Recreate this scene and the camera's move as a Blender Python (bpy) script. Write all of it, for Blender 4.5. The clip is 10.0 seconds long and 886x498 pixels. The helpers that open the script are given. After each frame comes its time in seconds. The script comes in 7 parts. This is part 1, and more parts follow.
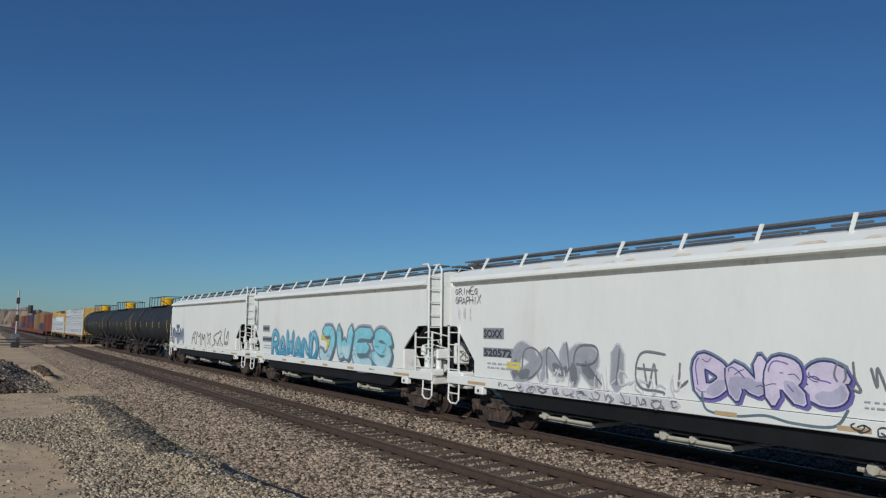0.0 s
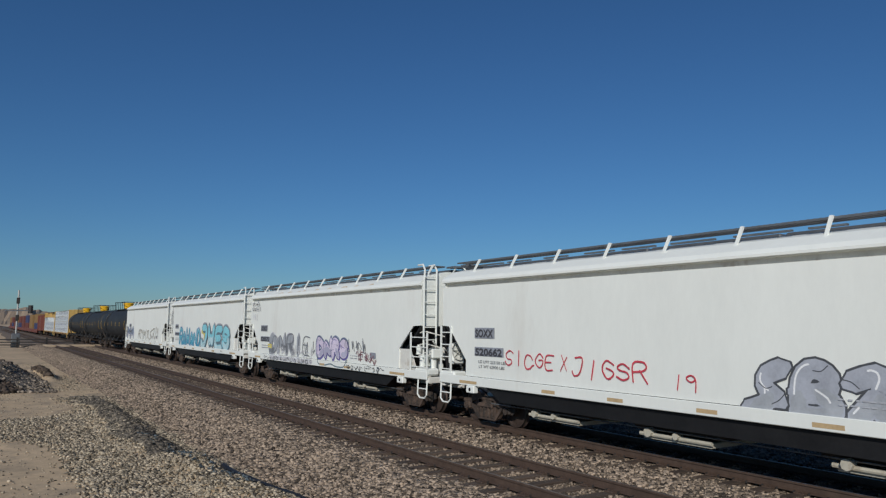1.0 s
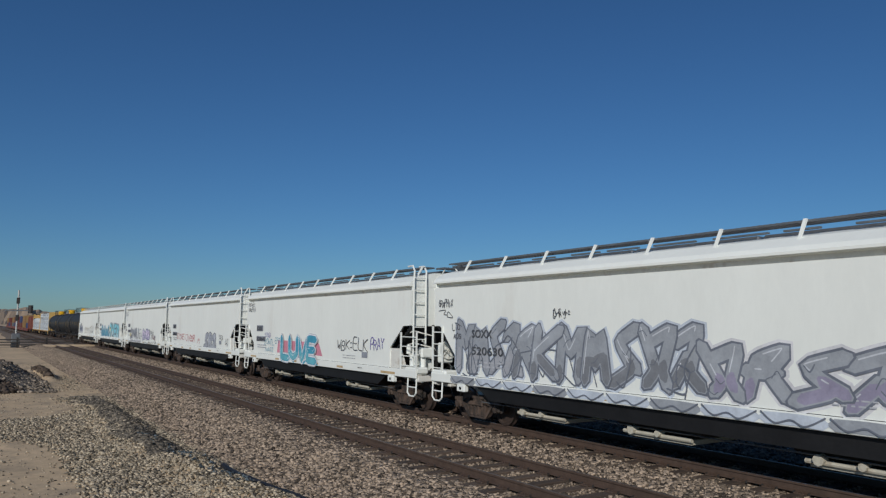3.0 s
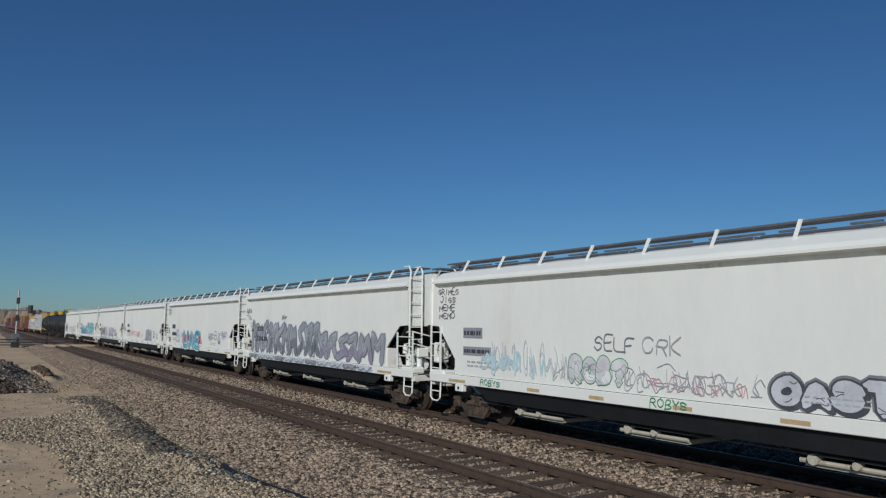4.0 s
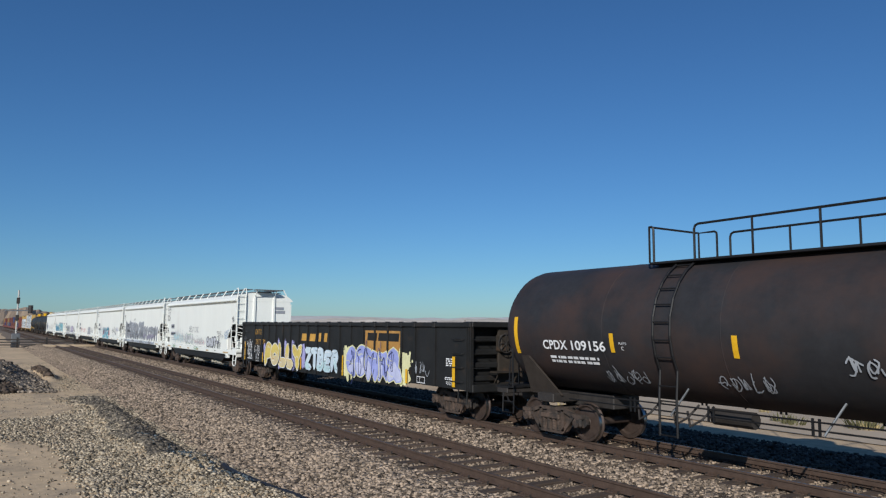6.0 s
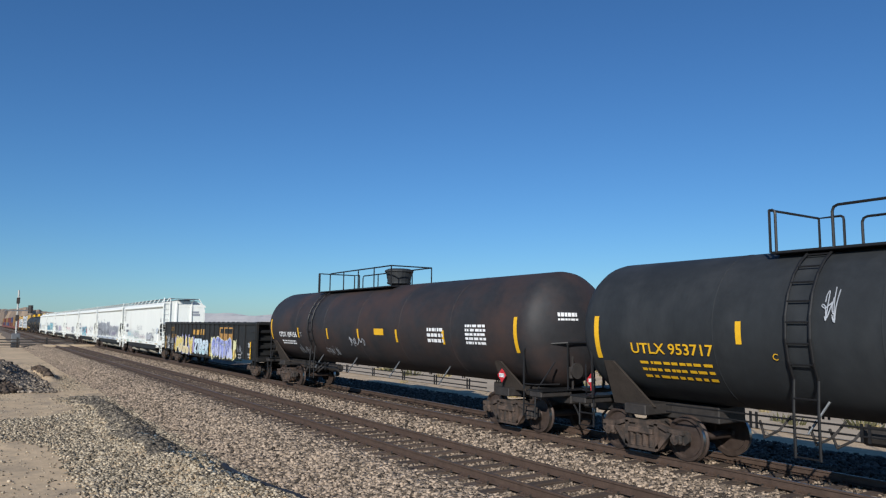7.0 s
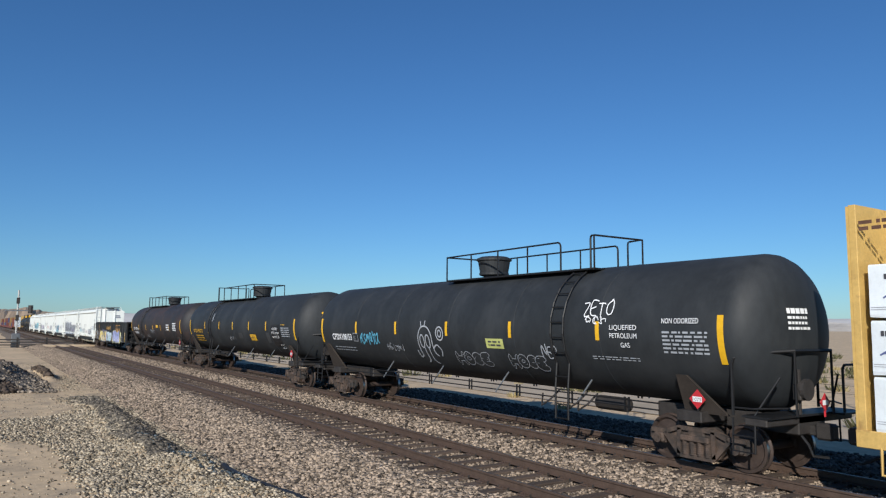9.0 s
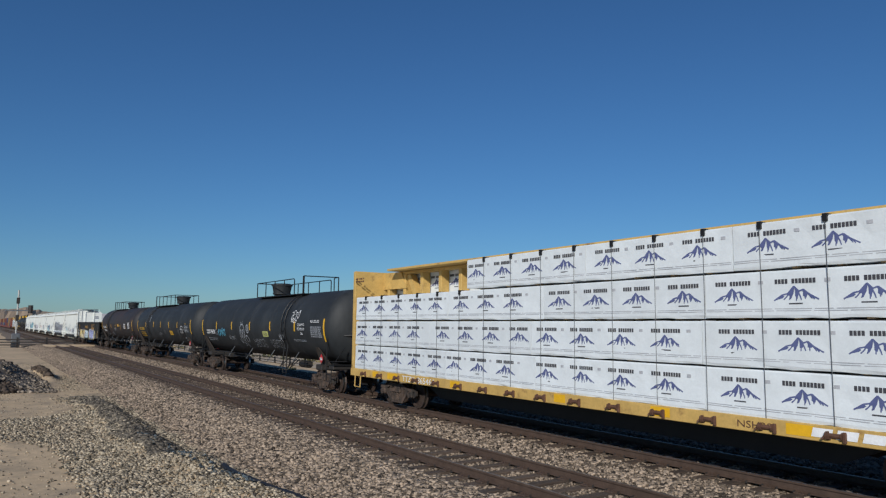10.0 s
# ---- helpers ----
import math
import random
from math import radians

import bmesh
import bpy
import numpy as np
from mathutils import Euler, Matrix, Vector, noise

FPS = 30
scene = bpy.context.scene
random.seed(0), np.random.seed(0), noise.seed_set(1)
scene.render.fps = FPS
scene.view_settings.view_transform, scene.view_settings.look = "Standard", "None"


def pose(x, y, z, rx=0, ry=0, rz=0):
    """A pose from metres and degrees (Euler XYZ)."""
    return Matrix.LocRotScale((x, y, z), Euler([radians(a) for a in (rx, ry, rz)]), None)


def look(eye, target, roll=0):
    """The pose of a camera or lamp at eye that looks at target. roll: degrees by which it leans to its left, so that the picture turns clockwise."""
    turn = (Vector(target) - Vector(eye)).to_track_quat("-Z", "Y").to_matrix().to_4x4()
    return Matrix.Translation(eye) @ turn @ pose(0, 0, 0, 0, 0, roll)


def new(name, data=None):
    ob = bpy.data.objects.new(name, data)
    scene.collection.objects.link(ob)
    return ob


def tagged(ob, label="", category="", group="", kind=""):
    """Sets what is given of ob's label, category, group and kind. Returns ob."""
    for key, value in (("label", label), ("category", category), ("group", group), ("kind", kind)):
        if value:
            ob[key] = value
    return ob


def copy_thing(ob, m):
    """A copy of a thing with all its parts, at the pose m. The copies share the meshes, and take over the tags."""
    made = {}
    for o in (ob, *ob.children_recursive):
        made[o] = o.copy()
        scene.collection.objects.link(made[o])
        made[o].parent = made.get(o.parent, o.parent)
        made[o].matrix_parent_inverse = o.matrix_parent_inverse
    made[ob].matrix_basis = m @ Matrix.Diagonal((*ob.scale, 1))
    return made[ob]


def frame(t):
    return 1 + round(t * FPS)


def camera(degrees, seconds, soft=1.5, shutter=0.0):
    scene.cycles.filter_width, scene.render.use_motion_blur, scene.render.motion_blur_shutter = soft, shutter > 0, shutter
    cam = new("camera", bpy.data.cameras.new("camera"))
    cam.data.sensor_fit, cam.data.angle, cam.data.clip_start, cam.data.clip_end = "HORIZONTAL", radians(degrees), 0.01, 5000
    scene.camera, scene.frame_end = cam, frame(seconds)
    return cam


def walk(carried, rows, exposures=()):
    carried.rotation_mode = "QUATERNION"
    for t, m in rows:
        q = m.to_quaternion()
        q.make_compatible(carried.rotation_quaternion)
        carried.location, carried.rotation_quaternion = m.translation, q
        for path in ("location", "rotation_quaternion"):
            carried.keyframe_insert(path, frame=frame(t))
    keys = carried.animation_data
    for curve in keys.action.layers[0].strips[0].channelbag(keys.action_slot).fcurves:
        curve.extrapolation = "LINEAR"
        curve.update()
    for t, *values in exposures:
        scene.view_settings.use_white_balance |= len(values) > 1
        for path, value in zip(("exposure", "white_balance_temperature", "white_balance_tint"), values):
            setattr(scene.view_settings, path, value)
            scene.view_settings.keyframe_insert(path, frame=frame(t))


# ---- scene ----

# Track plan: x across the tracks (away from the camera), y along them, z = 0 on the rail tops.
NEAR = 9.09        # centre of the empty track
FAR = 13.456       # centre of the train's track
SPEED = 18.584      # metres a second, along +y
EYE = 2.756
OFFSET = 0.18      # the whole train's place along the track at the start

cam = camera(64.12, 10.0, soft=1.25)
AZ, UP, ROLL = radians(33.154), radians(6.258), 0.557
CAM_POSE = look((0, 0, EYE), (math.sin(AZ) * math.cos(UP), math.cos(AZ) * math.cos(UP), EYE + math.sin(UP)), ROLL)
walk(cam, [(0.0, CAM_POSE), (10.0, CAM_POSE)], exposures=[(0.0, -0.56), (2.5, -0.63), (4.5, -0.63), (5.5, -0.35), (6.5, 0.0), (7.5, 0.10), (9.0, 0.12), (9.5, 0.12), (9.8, -0.15), (10.0, -0.36)])

# ---- light ----
SUN_TO = Vector((-0.75, -0.66, 0.506)).normalized()
sun_data = bpy.data.lights.new("sun", "SUN")
sun_data.energy, sun_data.angle, sun_data.color = 4.5, radians(0.53), (1.0, 0.965, 0.90)
sun = new("sun", sun_data)
sun.matrix_world = look((0, 0, 60), Vector((0, 0, 60)) - SUN_TO)
world = bpy.data.worlds.new("sky")
scene.world = world
world.use_nodes = True
wn = world.node_tree
sky = wn.nodes.new("ShaderNodeTexSky")
sky.sky_type, sky.sun_disc = "NISHITA", False
sky.sun_elevation = math.asin(SUN_TO.z)
sky.sun_rotation = math.atan2(SUN_TO.x, SUN_TO.y)
sky.altitude, sky.air_density, sky.dust_density, sky.ozone_density = 700, 1.1, 0.35, 6.0
wn.nodes["Background"].inputs["Strength"].default_value = 0.074
tone = wn.nodes.new("ShaderNodeHueSaturation")
tone.inputs["Saturation"].default_value = 1.04
wn.links.new(sky.outputs[0], tone.inputs["Color"])
tint = wn.nodes.new("ShaderNodeMix")
tint.data_type, tint.blend_type = "RGBA", "MULTIPLY"
tint.inputs[0].default_value, tint.inputs[7].default_value = 1.0, (0.735, 1.02, 1.21, 1)
wn.links.new(tone.outputs[0], tint.inputs[6])
wn.links.new(tint.outputs[2], wn.nodes["Background"].inputs["Color"])


# ---- materials ----
def material(name, color, rough=0.6, metal=0.0, vary=0.15, scale=6.0, bump=0.15, bump_scale=60.0, stain=None, stain_scale=1.2,
             stain_at=0.62, stain_soft=0.12, per_object=0.0, per_island=0.0, stretch=(1, 1, 1)):
    """Paint, metal, soil: one base colour varied at two scales, with an optional second colour in patches and fine relief."""
    m = bpy.data.materials.new(name)
    m.use_nodes = True
    n, l = m.node_tree.nodes, m.node_tree.links
    b = n["Principled BSDF"]
    b.inputs["Roughness"].default_value, b.inputs["Metallic"].default_value = rough, metal
    b.inputs["Specular IOR Level"].default_value = 0.35
    tc = n.new("ShaderNodeTexCoord")
    mp = n.new("ShaderNodeMapping")
    mp.inputs["Scale"].default_value = stretch
    l.new(tc.outputs["Object"], mp.inputs["Vector"])

    def tex(sc, detail=6.0):
        t = n.new("ShaderNodeTexNoise")
        t.inputs["Scale"].default_value, t.inputs["Detail"].default_value, t.inputs["Roughness"].default_value = sc, detail, 0.65
        l.new(mp.outputs[0], t.inputs["Vector"])
        return t

    def mix(kind, fac, a, c):
        x = n.new("ShaderNodeMix")
        x.data_type, x.blend_type = "RGBA", kind
        for sock, val in ((x.inputs[0], fac), (x.inputs[6], a), (x.inputs[7], c)):
            if hasattr(val, "is_output"):
                l.new(val, sock)
            else:
                sock.default_value = val
        return x.outputs[2]

    def ramp(src, lo, hi, a, c):
        r = n.new("ShaderNodeMapRange")
        r.inputs[1].default_value, r.inputs[2].default_value, r.inputs[3].default_value, r.inputs[4].default_value = lo, hi, a, c
        l.new(src, r.inputs[0])
        return r.outputs[0]

    rgb = (*color, 1)
    big, small = tex(scale), tex(scale * 9)
    value = ramp(big.outputs[0], 0.3, 0.7, 1 - vary, 1 + vary)
    value2 = ramp(small.outputs[0], 0.3, 0.7, 1 - vary * 0.7, 1 + vary * 0.7)
    mul = n.new("ShaderNodeMath")
    mul.operation = "MULTIPLY"
    l.new(value, mul.inputs[0]), l.new(value2, mul.inputs[1])
    out = mul.outputs[0]
    for amount, source in ((per_object, "object"), (per_island, "island")):
        if amount:
            if source == "object":
                rnd = n.new("ShaderNodeObjectInfo").outputs["Random"]
            else:
                rnd = n.new("ShaderNodeNewGeometry").outputs["Random Per Island"]
            m2 = n.new("ShaderNodeMath")
            m2.operation = "MULTIPLY"
            l.new(out, m2.inputs[0]), l.new(ramp(rnd, 0, 1, 1 - amount, 1 + amount), m2.inputs[1])
            out = m2.outputs[0]
    comb = n.new("ShaderNodeCombineColor")
    for i in range(3):
        l.new(out, comb.inputs[i])
    base = mix("MULTIPLY", 1.0, rgb, comb.outputs[0])
    if stain:
        st = tex(stain_scale, 8.0)
        base = mix("MIX", ramp(st.outputs[0], stain_at - stain_soft, stain_at + stain_soft, 0, 1), base, (*stain, 1))
    l.new(base, b.inputs["Base Color"])
    if bump:
        bt = tex(bump_scale)
        bn = n.new("ShaderNodeBump")
        bn.inputs["Strength"].default_value, bn.inputs["Distance"].default_value = bump, 0.02
        l.new(bt.outputs[0], bn.inputs["Height"])
        l.new(bn.outputs[0], b.inputs["Normal"])
    return m


M = {}
M["white"] = material("white_car_paint", (0.79, 0.81, 0.765), 0.55, 0, 0.03, 0.8, 0.04, 30, (0.68, 0.67, 0.62), 0.55, 0.74, 0.12, stretch=(1, 1, 0.35))
M["white_dirty"] = material("dirty_white_paint", (0.66, 0.65, 0.60), 0.65, 0, 0.08, 2, 0.08, 40, (0.38, 0.30, 0.22), 1.8, 0.66, 0.1)
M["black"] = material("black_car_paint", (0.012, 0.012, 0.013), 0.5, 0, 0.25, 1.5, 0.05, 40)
M["gon"] = material("black_gondola_paint", (0.016, 0.016, 0.016), 0.5, 0, 0.25, 1.3, 0.1, 30, (0.04, 0.028, 0.02), 2.2, 0.68, 0.1)
M["tank"] = material("black_tank_paint", (0.022, 0.025, 0.028), 0.62, 0, 0.2, 0.7, 0.03, 25, (0.042, 0.045, 0.048), 0.8, 0.62, 0.14, stretch=(1, 1, 0.5))
M["tank_rust"] = material("rusty_tank_paint", (0.024, 0.024, 0.027), 0.62, 0, 0.22, 0.7, 0.03, 25, (0.052, 0.032, 0.027), 0.5, 0.55, 0.12)
M["rust"] = material("rusty_truck_steel", (0.105, 0.072, 0.055), 0.8, 0, 0.35, 5, 0.3, 50, (0.03, 0.027, 0.025), 3.0, 0.5, 0.12)
M["dark_steel"] = material("dark_greasy_steel", (0.035, 0.031, 0.029), 0.6, 0.0, 0.3, 5, 0.2, 50)
M["wheel"] = material("brown_wheel_steel", (0.065, 0.046, 0.038), 0.6, 0.3, 0.25, 6, 0.1, 50)
M["tread"] = material("polished_tread", (0.45, 0.44, 0.43), 0.3, 1.0, 0.1, 8, 0.05, 50)
M["grate"] = material("galvanised_grating", (0.17, 0.18, 0.19), 0.5, 0.5, 0.2, 4, 0.1, 40)
M["yellow"] = material("yellow_reflector", (0.75, 0.42, 0.02), 0.4, 0, 0.08, 6, 0.02, 40)
M["yellow_car"] = material("yellow_car_paint", (0.55, 0.36, 0.115), 0.55, 0, 0.14, 2, 0.1, 30, (0.26, 0.15, 0.06), 2.4, 0.66, 0.08)
M["wrap"] = material("white_lumber_wrap", (0.69, 0.735, 0.76), 0.38, 0, 0.05, 3, 0.6, 3.6, per_object=0.05)
M["navy"] = material("navy_print", (0.10, 0.12, 0.26), 0.5, 0, 0.1, 8, 0, 10)
M["ink"] = material("dark_grey_print", (0.06, 0.06, 0.07), 0.5, 0, 0.1, 8, 0, 10)
M["lumber"] = material("sawn_lumber", (0.45, 0.32, 0.18), 0.7, 0, 0.2, 8, 0.1, 60)
M["rail"] = material("rusty_rail", (0.085, 0.056, 0.042), 0.65, 0.1, 0.2, 5, 0.15, 60)
M["rail_top"] = material("worn_rail_head", (0.13, 0.10, 0.085), 0.45, 0.5, 0.15, 5, 0.05, 60)
M["tie"] = material("weathered_tie_wood", (0.085, 0.060, 0.045), 0.85, 0, 0.3, 3, 0.5, 30, (0.05, 0.04, 0.034), 3.0, 0.6, 0.1, per_object=0.3, stretch=(0.25, 1, 1))


def ground_material():
    """Tan desert soil, and crushed stone in the strip along the tracks, with a wavering border."""
    m = material("desert_soil", (0.56, 0.415, 0.262), 0.95, 0, 0.2, 0.35, 0.7, 9, (0.36, 0.275, 0.185), 0.7, 0.55, 0.08)
    return m


M["soil"] = ground_material()
M["ballast"] = material("crushed_stone_bed", (0.15, 0.116, 0.088), 0.95, 0, 0.35, 9, 1.0, 22)
M["stone"] = material("crushed_stone", (0.252, 0.195, 0.145), 0.9, 0, 0.15, 9, 0.2, 60, per_island=0.9)
# Darker copy of the crushed stone, with the ties' shade in its colour.
M["stone_shaded"] = material("tie_shaded_stone", (0.225, 0.172, 0.125), 0.85, 0, 0.2, 9, 0.2, 60, per_island=0.75)
M["gravel"] = material("pale_gravel", (0.30, 0.25, 0.182), 0.9, 0, 0.15, 9, 0.2, 60, per_island=0.9)
# Base colour holds part of the train's shadow on the stone beyond it.
M["far_stone"] = material("shadow_dark_stone", (0.10, 0.08, 0.064), 0.9, 0, 0.2, 9, 0.2, 60, per_island=0.7)
M["ridge"] = material("dark_ridge_stone", (0.12, 0.102, 0.08), 0.9, 0, 0.2, 9, 0.2, 60, per_island=0.8)


M["gate"] = material("beige_gate_paint", (0.48, 0.45, 0.37), 0.65, 0, 0.15, 3, 0.1, 40, (0.2, 0.15, 0.1), 3, 0.64, 0.1)
M["faded_tan"] = material("faded_tan_tape", (0.50, 0.36, 0.20), 0.6, 0, 0.15, 4, 0.05, 40)
M["grey_panel"] = material("grey_stencil_panel", (0.27, 0.29, 0.33), 0.6, 0, 0.12, 5, 0.02, 40)
M["faint"] = material("faint_grey_print", (0.42, 0.43, 0.46), 0.6, 0, 0.15, 6, 0, 10)
M["ink_soft"] = material("worn_black_marker", (0.12, 0.12, 0.13), 0.6, 0, 0.3, 6, 0, 10)
M["gon_brown"] = material("brown_black_steel", (0.035, 0.028, 0.022), 0.65, 0, 0.3, 2, 0.2, 30, (0.09, 0.05, 0.03), 2.5, 0.64, 0.1)
M["saddle"] = material("dusty_brown_black_paint", (0.045, 0.036, 0.03), 0.65, 0, 0.25, 2, 0.1, 30)
M["tank_patch"] = material("grey_repaint", (0.045, 0.047, 0.05), 0.5, 0, 0.2, 2, 0.02, 30)
M["winch"] = material("rusty_winch", (0.11, 0.055, 0.035), 0.75, 0, 0.3, 6, 0.2, 50)
M["placard_red"] = material("red_placard", (0.50, 0.03, 0.04), 0.4, 0, 0.08, 4, 0, 10)
M["brown_red"] = material("brown_red_paint", (0.17, 0.055, 0.04), 0.6, 0, 0.2, 1, 0.1, 20)
M["red_box"] = material("red_container", (0.13, 0.042, 0.032), 0.6, 0, 0.2, 1, 0.1, 20)
M["blue_box"] = material("blue_container", (0.035, 0.045, 0.11), 0.55, 0, 0.2, 1, 0.1, 20)
M["orange_box"] = material("ochre_container", (0.22, 0.13, 0.05), 0.6, 0, 0.2, 1, 0.1, 20)
M["dark_gravel"] = material("dark_mound_stone", (0.20, 0.165, 0.13), 0.9, 0, 0.2, 9, 0.2, 60, per_island=0.7)
M["clod"] = material("dark_broken_soil", (0.07, 0.052, 0.04), 0.95, 0, 0.3, 6, 0.4, 40, per_island=0.5)
M["roof_rust"] = material("pale_roof_rust", (0.62, 0.47, 0.30), 0.7, 0, 0.15, 3, 0.05, 30, (0.78, 0.76, 0.70), 2.5, 0.5, 0.15)
M["mound"] = material("dark_brown_soil", (0.235, 0.19, 0.145), 0.95, 0, 0.25, 0.9, 0.8, 7, (0.12, 0.10, 0.08), 0.7, 0.52, 0.1)
M["hill"] = material("tan_hillside", (0.38, 0.28, 0.19), 0.95, 0, 0.22, 0.03, 0, 1, (0.24, 0.19, 0.14), 0.03, 0.54, 0.1)
# The two farther ranges carry the distance haze in their base colours.
M["hill_far"] = material("haze_paled_hillside", (0.60, 0.54, 0.46), 0.95, 0, 0.15, 0.005, 0, 1, (0.44, 0.39, 0.33), 0.004, 0.55, 0.1)
M["hill_haze"] = material("haze_greyed_hillside", (0.52, 0.50, 0.48), 0.95, 0, 0.1, 0.004, 0, 1)
M["pole"] = material("weathered_pole_wood", (0.12, 0.09, 0.07), 0.85, 0, 0.25, 3, 0.2, 30)
M["scrub"] = material("olive_scrub", (0.11, 0.105, 0.05), 0.9, 0, 0.3, 0.7, 0, 1, per_island=0.35)
M["dry_grass"] = material("dry_yellow_grass", (0.34, 0.27, 0.13), 0.9, 0, 0.2, 0.7, 0, 1, per_island=0.3)
M["road"] = material("packed_pale_soil", (0.46, 0.37, 0.27), 0.95, 0, 0.12, 0.6, 0.4, 8, (0.36, 0.29, 0.21), 0.3, 0.56, 0.1)
M["plastic"] = material("near_black_tube", (0.018, 0.018, 0.020), 0.5, 0, 0.2, 4, 0.1, 40)
M["blue_plastic"] = material("bluish_torn_plastic", (0.19, 0.23, 0.245), 0.6, 0, 0.3, 4, 0.1, 40, per_island=0.4)
M["steel_pale"] = material("pale_grey_steel", (0.42, 0.42, 0.40), 0.5, 0.2, 0.1, 3, 0.05, 30)
for name, rgb in (("g_white", (0.78, 0.79, 0.80)), ("g_black", (0.012, 0.012, 0.014)), ("g_dark", (0.07, 0.075, 0.085)), ("g_grey", (0.19, 0.20, 0.22)), ("g_smoke", (0.36, 0.37, 0.40)),
                  ("g_haze", (0.52, 0.54, 0.58)), ("g_haze2", (0.60, 0.60, 0.62)), ("g_silver", (0.36, 0.38, 0.43)), ("g_pewter", (0.30, 0.32, 0.35)), ("g_fog", (0.50, 0.55, 0.62)), ("g_steel", (0.14, 0.155, 0.19)), ("g_slate", (0.13, 0.19, 0.23)), ("g_slate2", (0.20, 0.25, 0.33)),
                  ("g_mauve", (0.27, 0.25, 0.34)), ("g_lav", (0.42, 0.41, 0.53)), ("g_navy", (0.045, 0.055, 0.16)), ("g_blue", (0.04, 0.18, 0.40)), ("g_teal", (0.13, 0.42, 0.50)),
                  ("g_aqua", (0.24, 0.58, 0.66)), ("g_ocean", (0.06, 0.30, 0.43)), ("g_paleblue", (0.45, 0.62, 0.66)), ("g_brown", (0.33, 0.30, 0.24)), ("g_yellow", (0.68, 0.58, 0.12)),
                  ("g_pink", (0.62, 0.55, 0.68)), ("g_violet", (0.17, 0.14, 0.38)), ("g_lilac", (0.36, 0.35, 0.62)), ("g_rose", (0.62, 0.25, 0.32)), ("g_red", (0.52, 0.055, 0.08)),
                  ("g_maroon", (0.22, 0.10, 0.12)), ("g_green", (0.05, 0.27, 0.13)), ("g_gold", (0.55, 0.30, 0.06)), ("g_orange", (0.42, 0.22, 0.06)), ("g_goldpaint", (0.66, 0.52, 0.14)),
                  ("g_ice", (0.55, 0.66, 0.74)), ("g_cream", (0.68, 0.66, 0.38)), ("g_periwinkle", (0.30, 0.34, 0.66)), ("g_ash", (0.34, 0.36, 0.39)), ("g_sky", (0.10, 0.36, 0.50)), ("g_lime", (0.46, 0.48, 0.16)), ("g_cream2", (0.62, 0.52, 0.32)), ("g_lav2", (0.50, 0.53, 0.76))):
    M[name] = material("spray_" + name[2:], rgb, 0.5, 0, 0.12, 2.5, 0.0, 10, tuple(min(0.85, c * 1.25 + 0.02) for c in rgb), 1.6, 0.6, 0.12)


# ---- mesh helpers ----
def link_mesh(name, bm, mat, parent=None, label="", smooth=False):
    me = bpy.data.meshes.new(name)
    bmesh.ops.recalc_face_normals(bm, faces=bm.faces)
    bm.to_mesh(me)
    bm.free()
    for x in (mat if isinstance(mat, (list, tuple)) else [mat]):
        me.materials.append(x)
    if smooth:
        me.shade_smooth()
        me.set_sharp_from_angle(angle=radians(40))
    ob = new(name, me)
    if parent:
        ob.parent = parent
    if label:
        tagged(ob, label)
    return ob


def part(name, bm, mat, parent, label="", smooth=False):
    return link_mesh(name, bm, mat, parent, label, smooth)


def box(bm, x0, x1, y0, y1, z0, z1, bevel=0.0, mat=0):
    v = [bm.verts.new((x, y, z)) for x in (x0, x1) for y in (y0, y1) for z in (z0, z1)]
    fs = [bm.faces.new([v[i] for i in q]) for q in ((0, 1, 3, 2), (4, 6, 7, 5), (0, 4, 5, 1), (2, 3, 7, 6), (0, 2, 6, 4), (1, 5, 7, 3))]
    for f in fs:
        f.material_index = mat
    if bevel:
        es = list({e for f in fs for e in f.edges})
        bmesh.ops.bevel(bm, geom=es, offset=bevel, segments=1, affect="EDGES")
    return v


def rod(bm, p, q, r, seg=8, mat=0):
    p, q = Vector(p), Vector(q)
    d = (q - p).normalized()
    a = d.orthogonal().normalized()
    c = d.cross(a)
    rings = []
    for o in (p, q):
        rings.append([bm.verts.new(o + (a * math.cos(k) + c * math.sin(k)) * r) for k in (2 * math.pi * i / seg for i in range(seg))])
    for i in range(seg):
        bm.faces.new((rings[0][i], rings[0][(i + 1) % seg], rings[1][(i + 1) % seg], rings[1][i])).material_index = mat
    bm.faces.new(rings[0][::-1]).material_index = mat
    bm.faces.new(rings[1]).material_index = mat


def pipe(bm, pts, r, seg=6):
    """A bent rod through the points."""
    pts = [Vector(p) for p in pts]
    rings, prev = [], None
    for i, p in enumerate(pts):
        d = (pts[min(i + 1, len(pts) - 1)] - pts[max(i - 1, 0)]).normalized()
        a = d.orthogonal().normalized() if prev is None else (prev - d * prev.dot(d)).normalized()
        prev = a
        c = d.cross(a)
        rings.append([bm.verts.new(p + (a * math.cos(k) + c * math.sin(k)) * r) for k in (2 * math.pi * j / seg for j in range(seg))])
    for r0, r1 in zip(rings, rings[1:]):
        for j in range(seg):
            bm.faces.new((r0[j], r0[(j + 1) % seg], r1[(j + 1) % seg], r1[j]))
    bm.faces.new(rings[0][::-1])
    bm.faces.new(rings[-1])


def prism(bm, profile, y0, y1, cap=True, mat=0):
    """A closed (x, z) profile drawn out along y."""
    a = [bm.verts.new((x, y0, z)) for x, z in profile]
    b = [bm.verts.new((x, y1, z)) for x, z in profile]
    n = len(profile)
    for i in range(n):
        bm.faces.new((a[i], a[(i + 1) % n], b[(i + 1) % n], b[i])).material_index = mat
    if cap:
        bm.faces.new(a[::-1]).material_index = mat
        bm.faces.new(b).material_index = mat


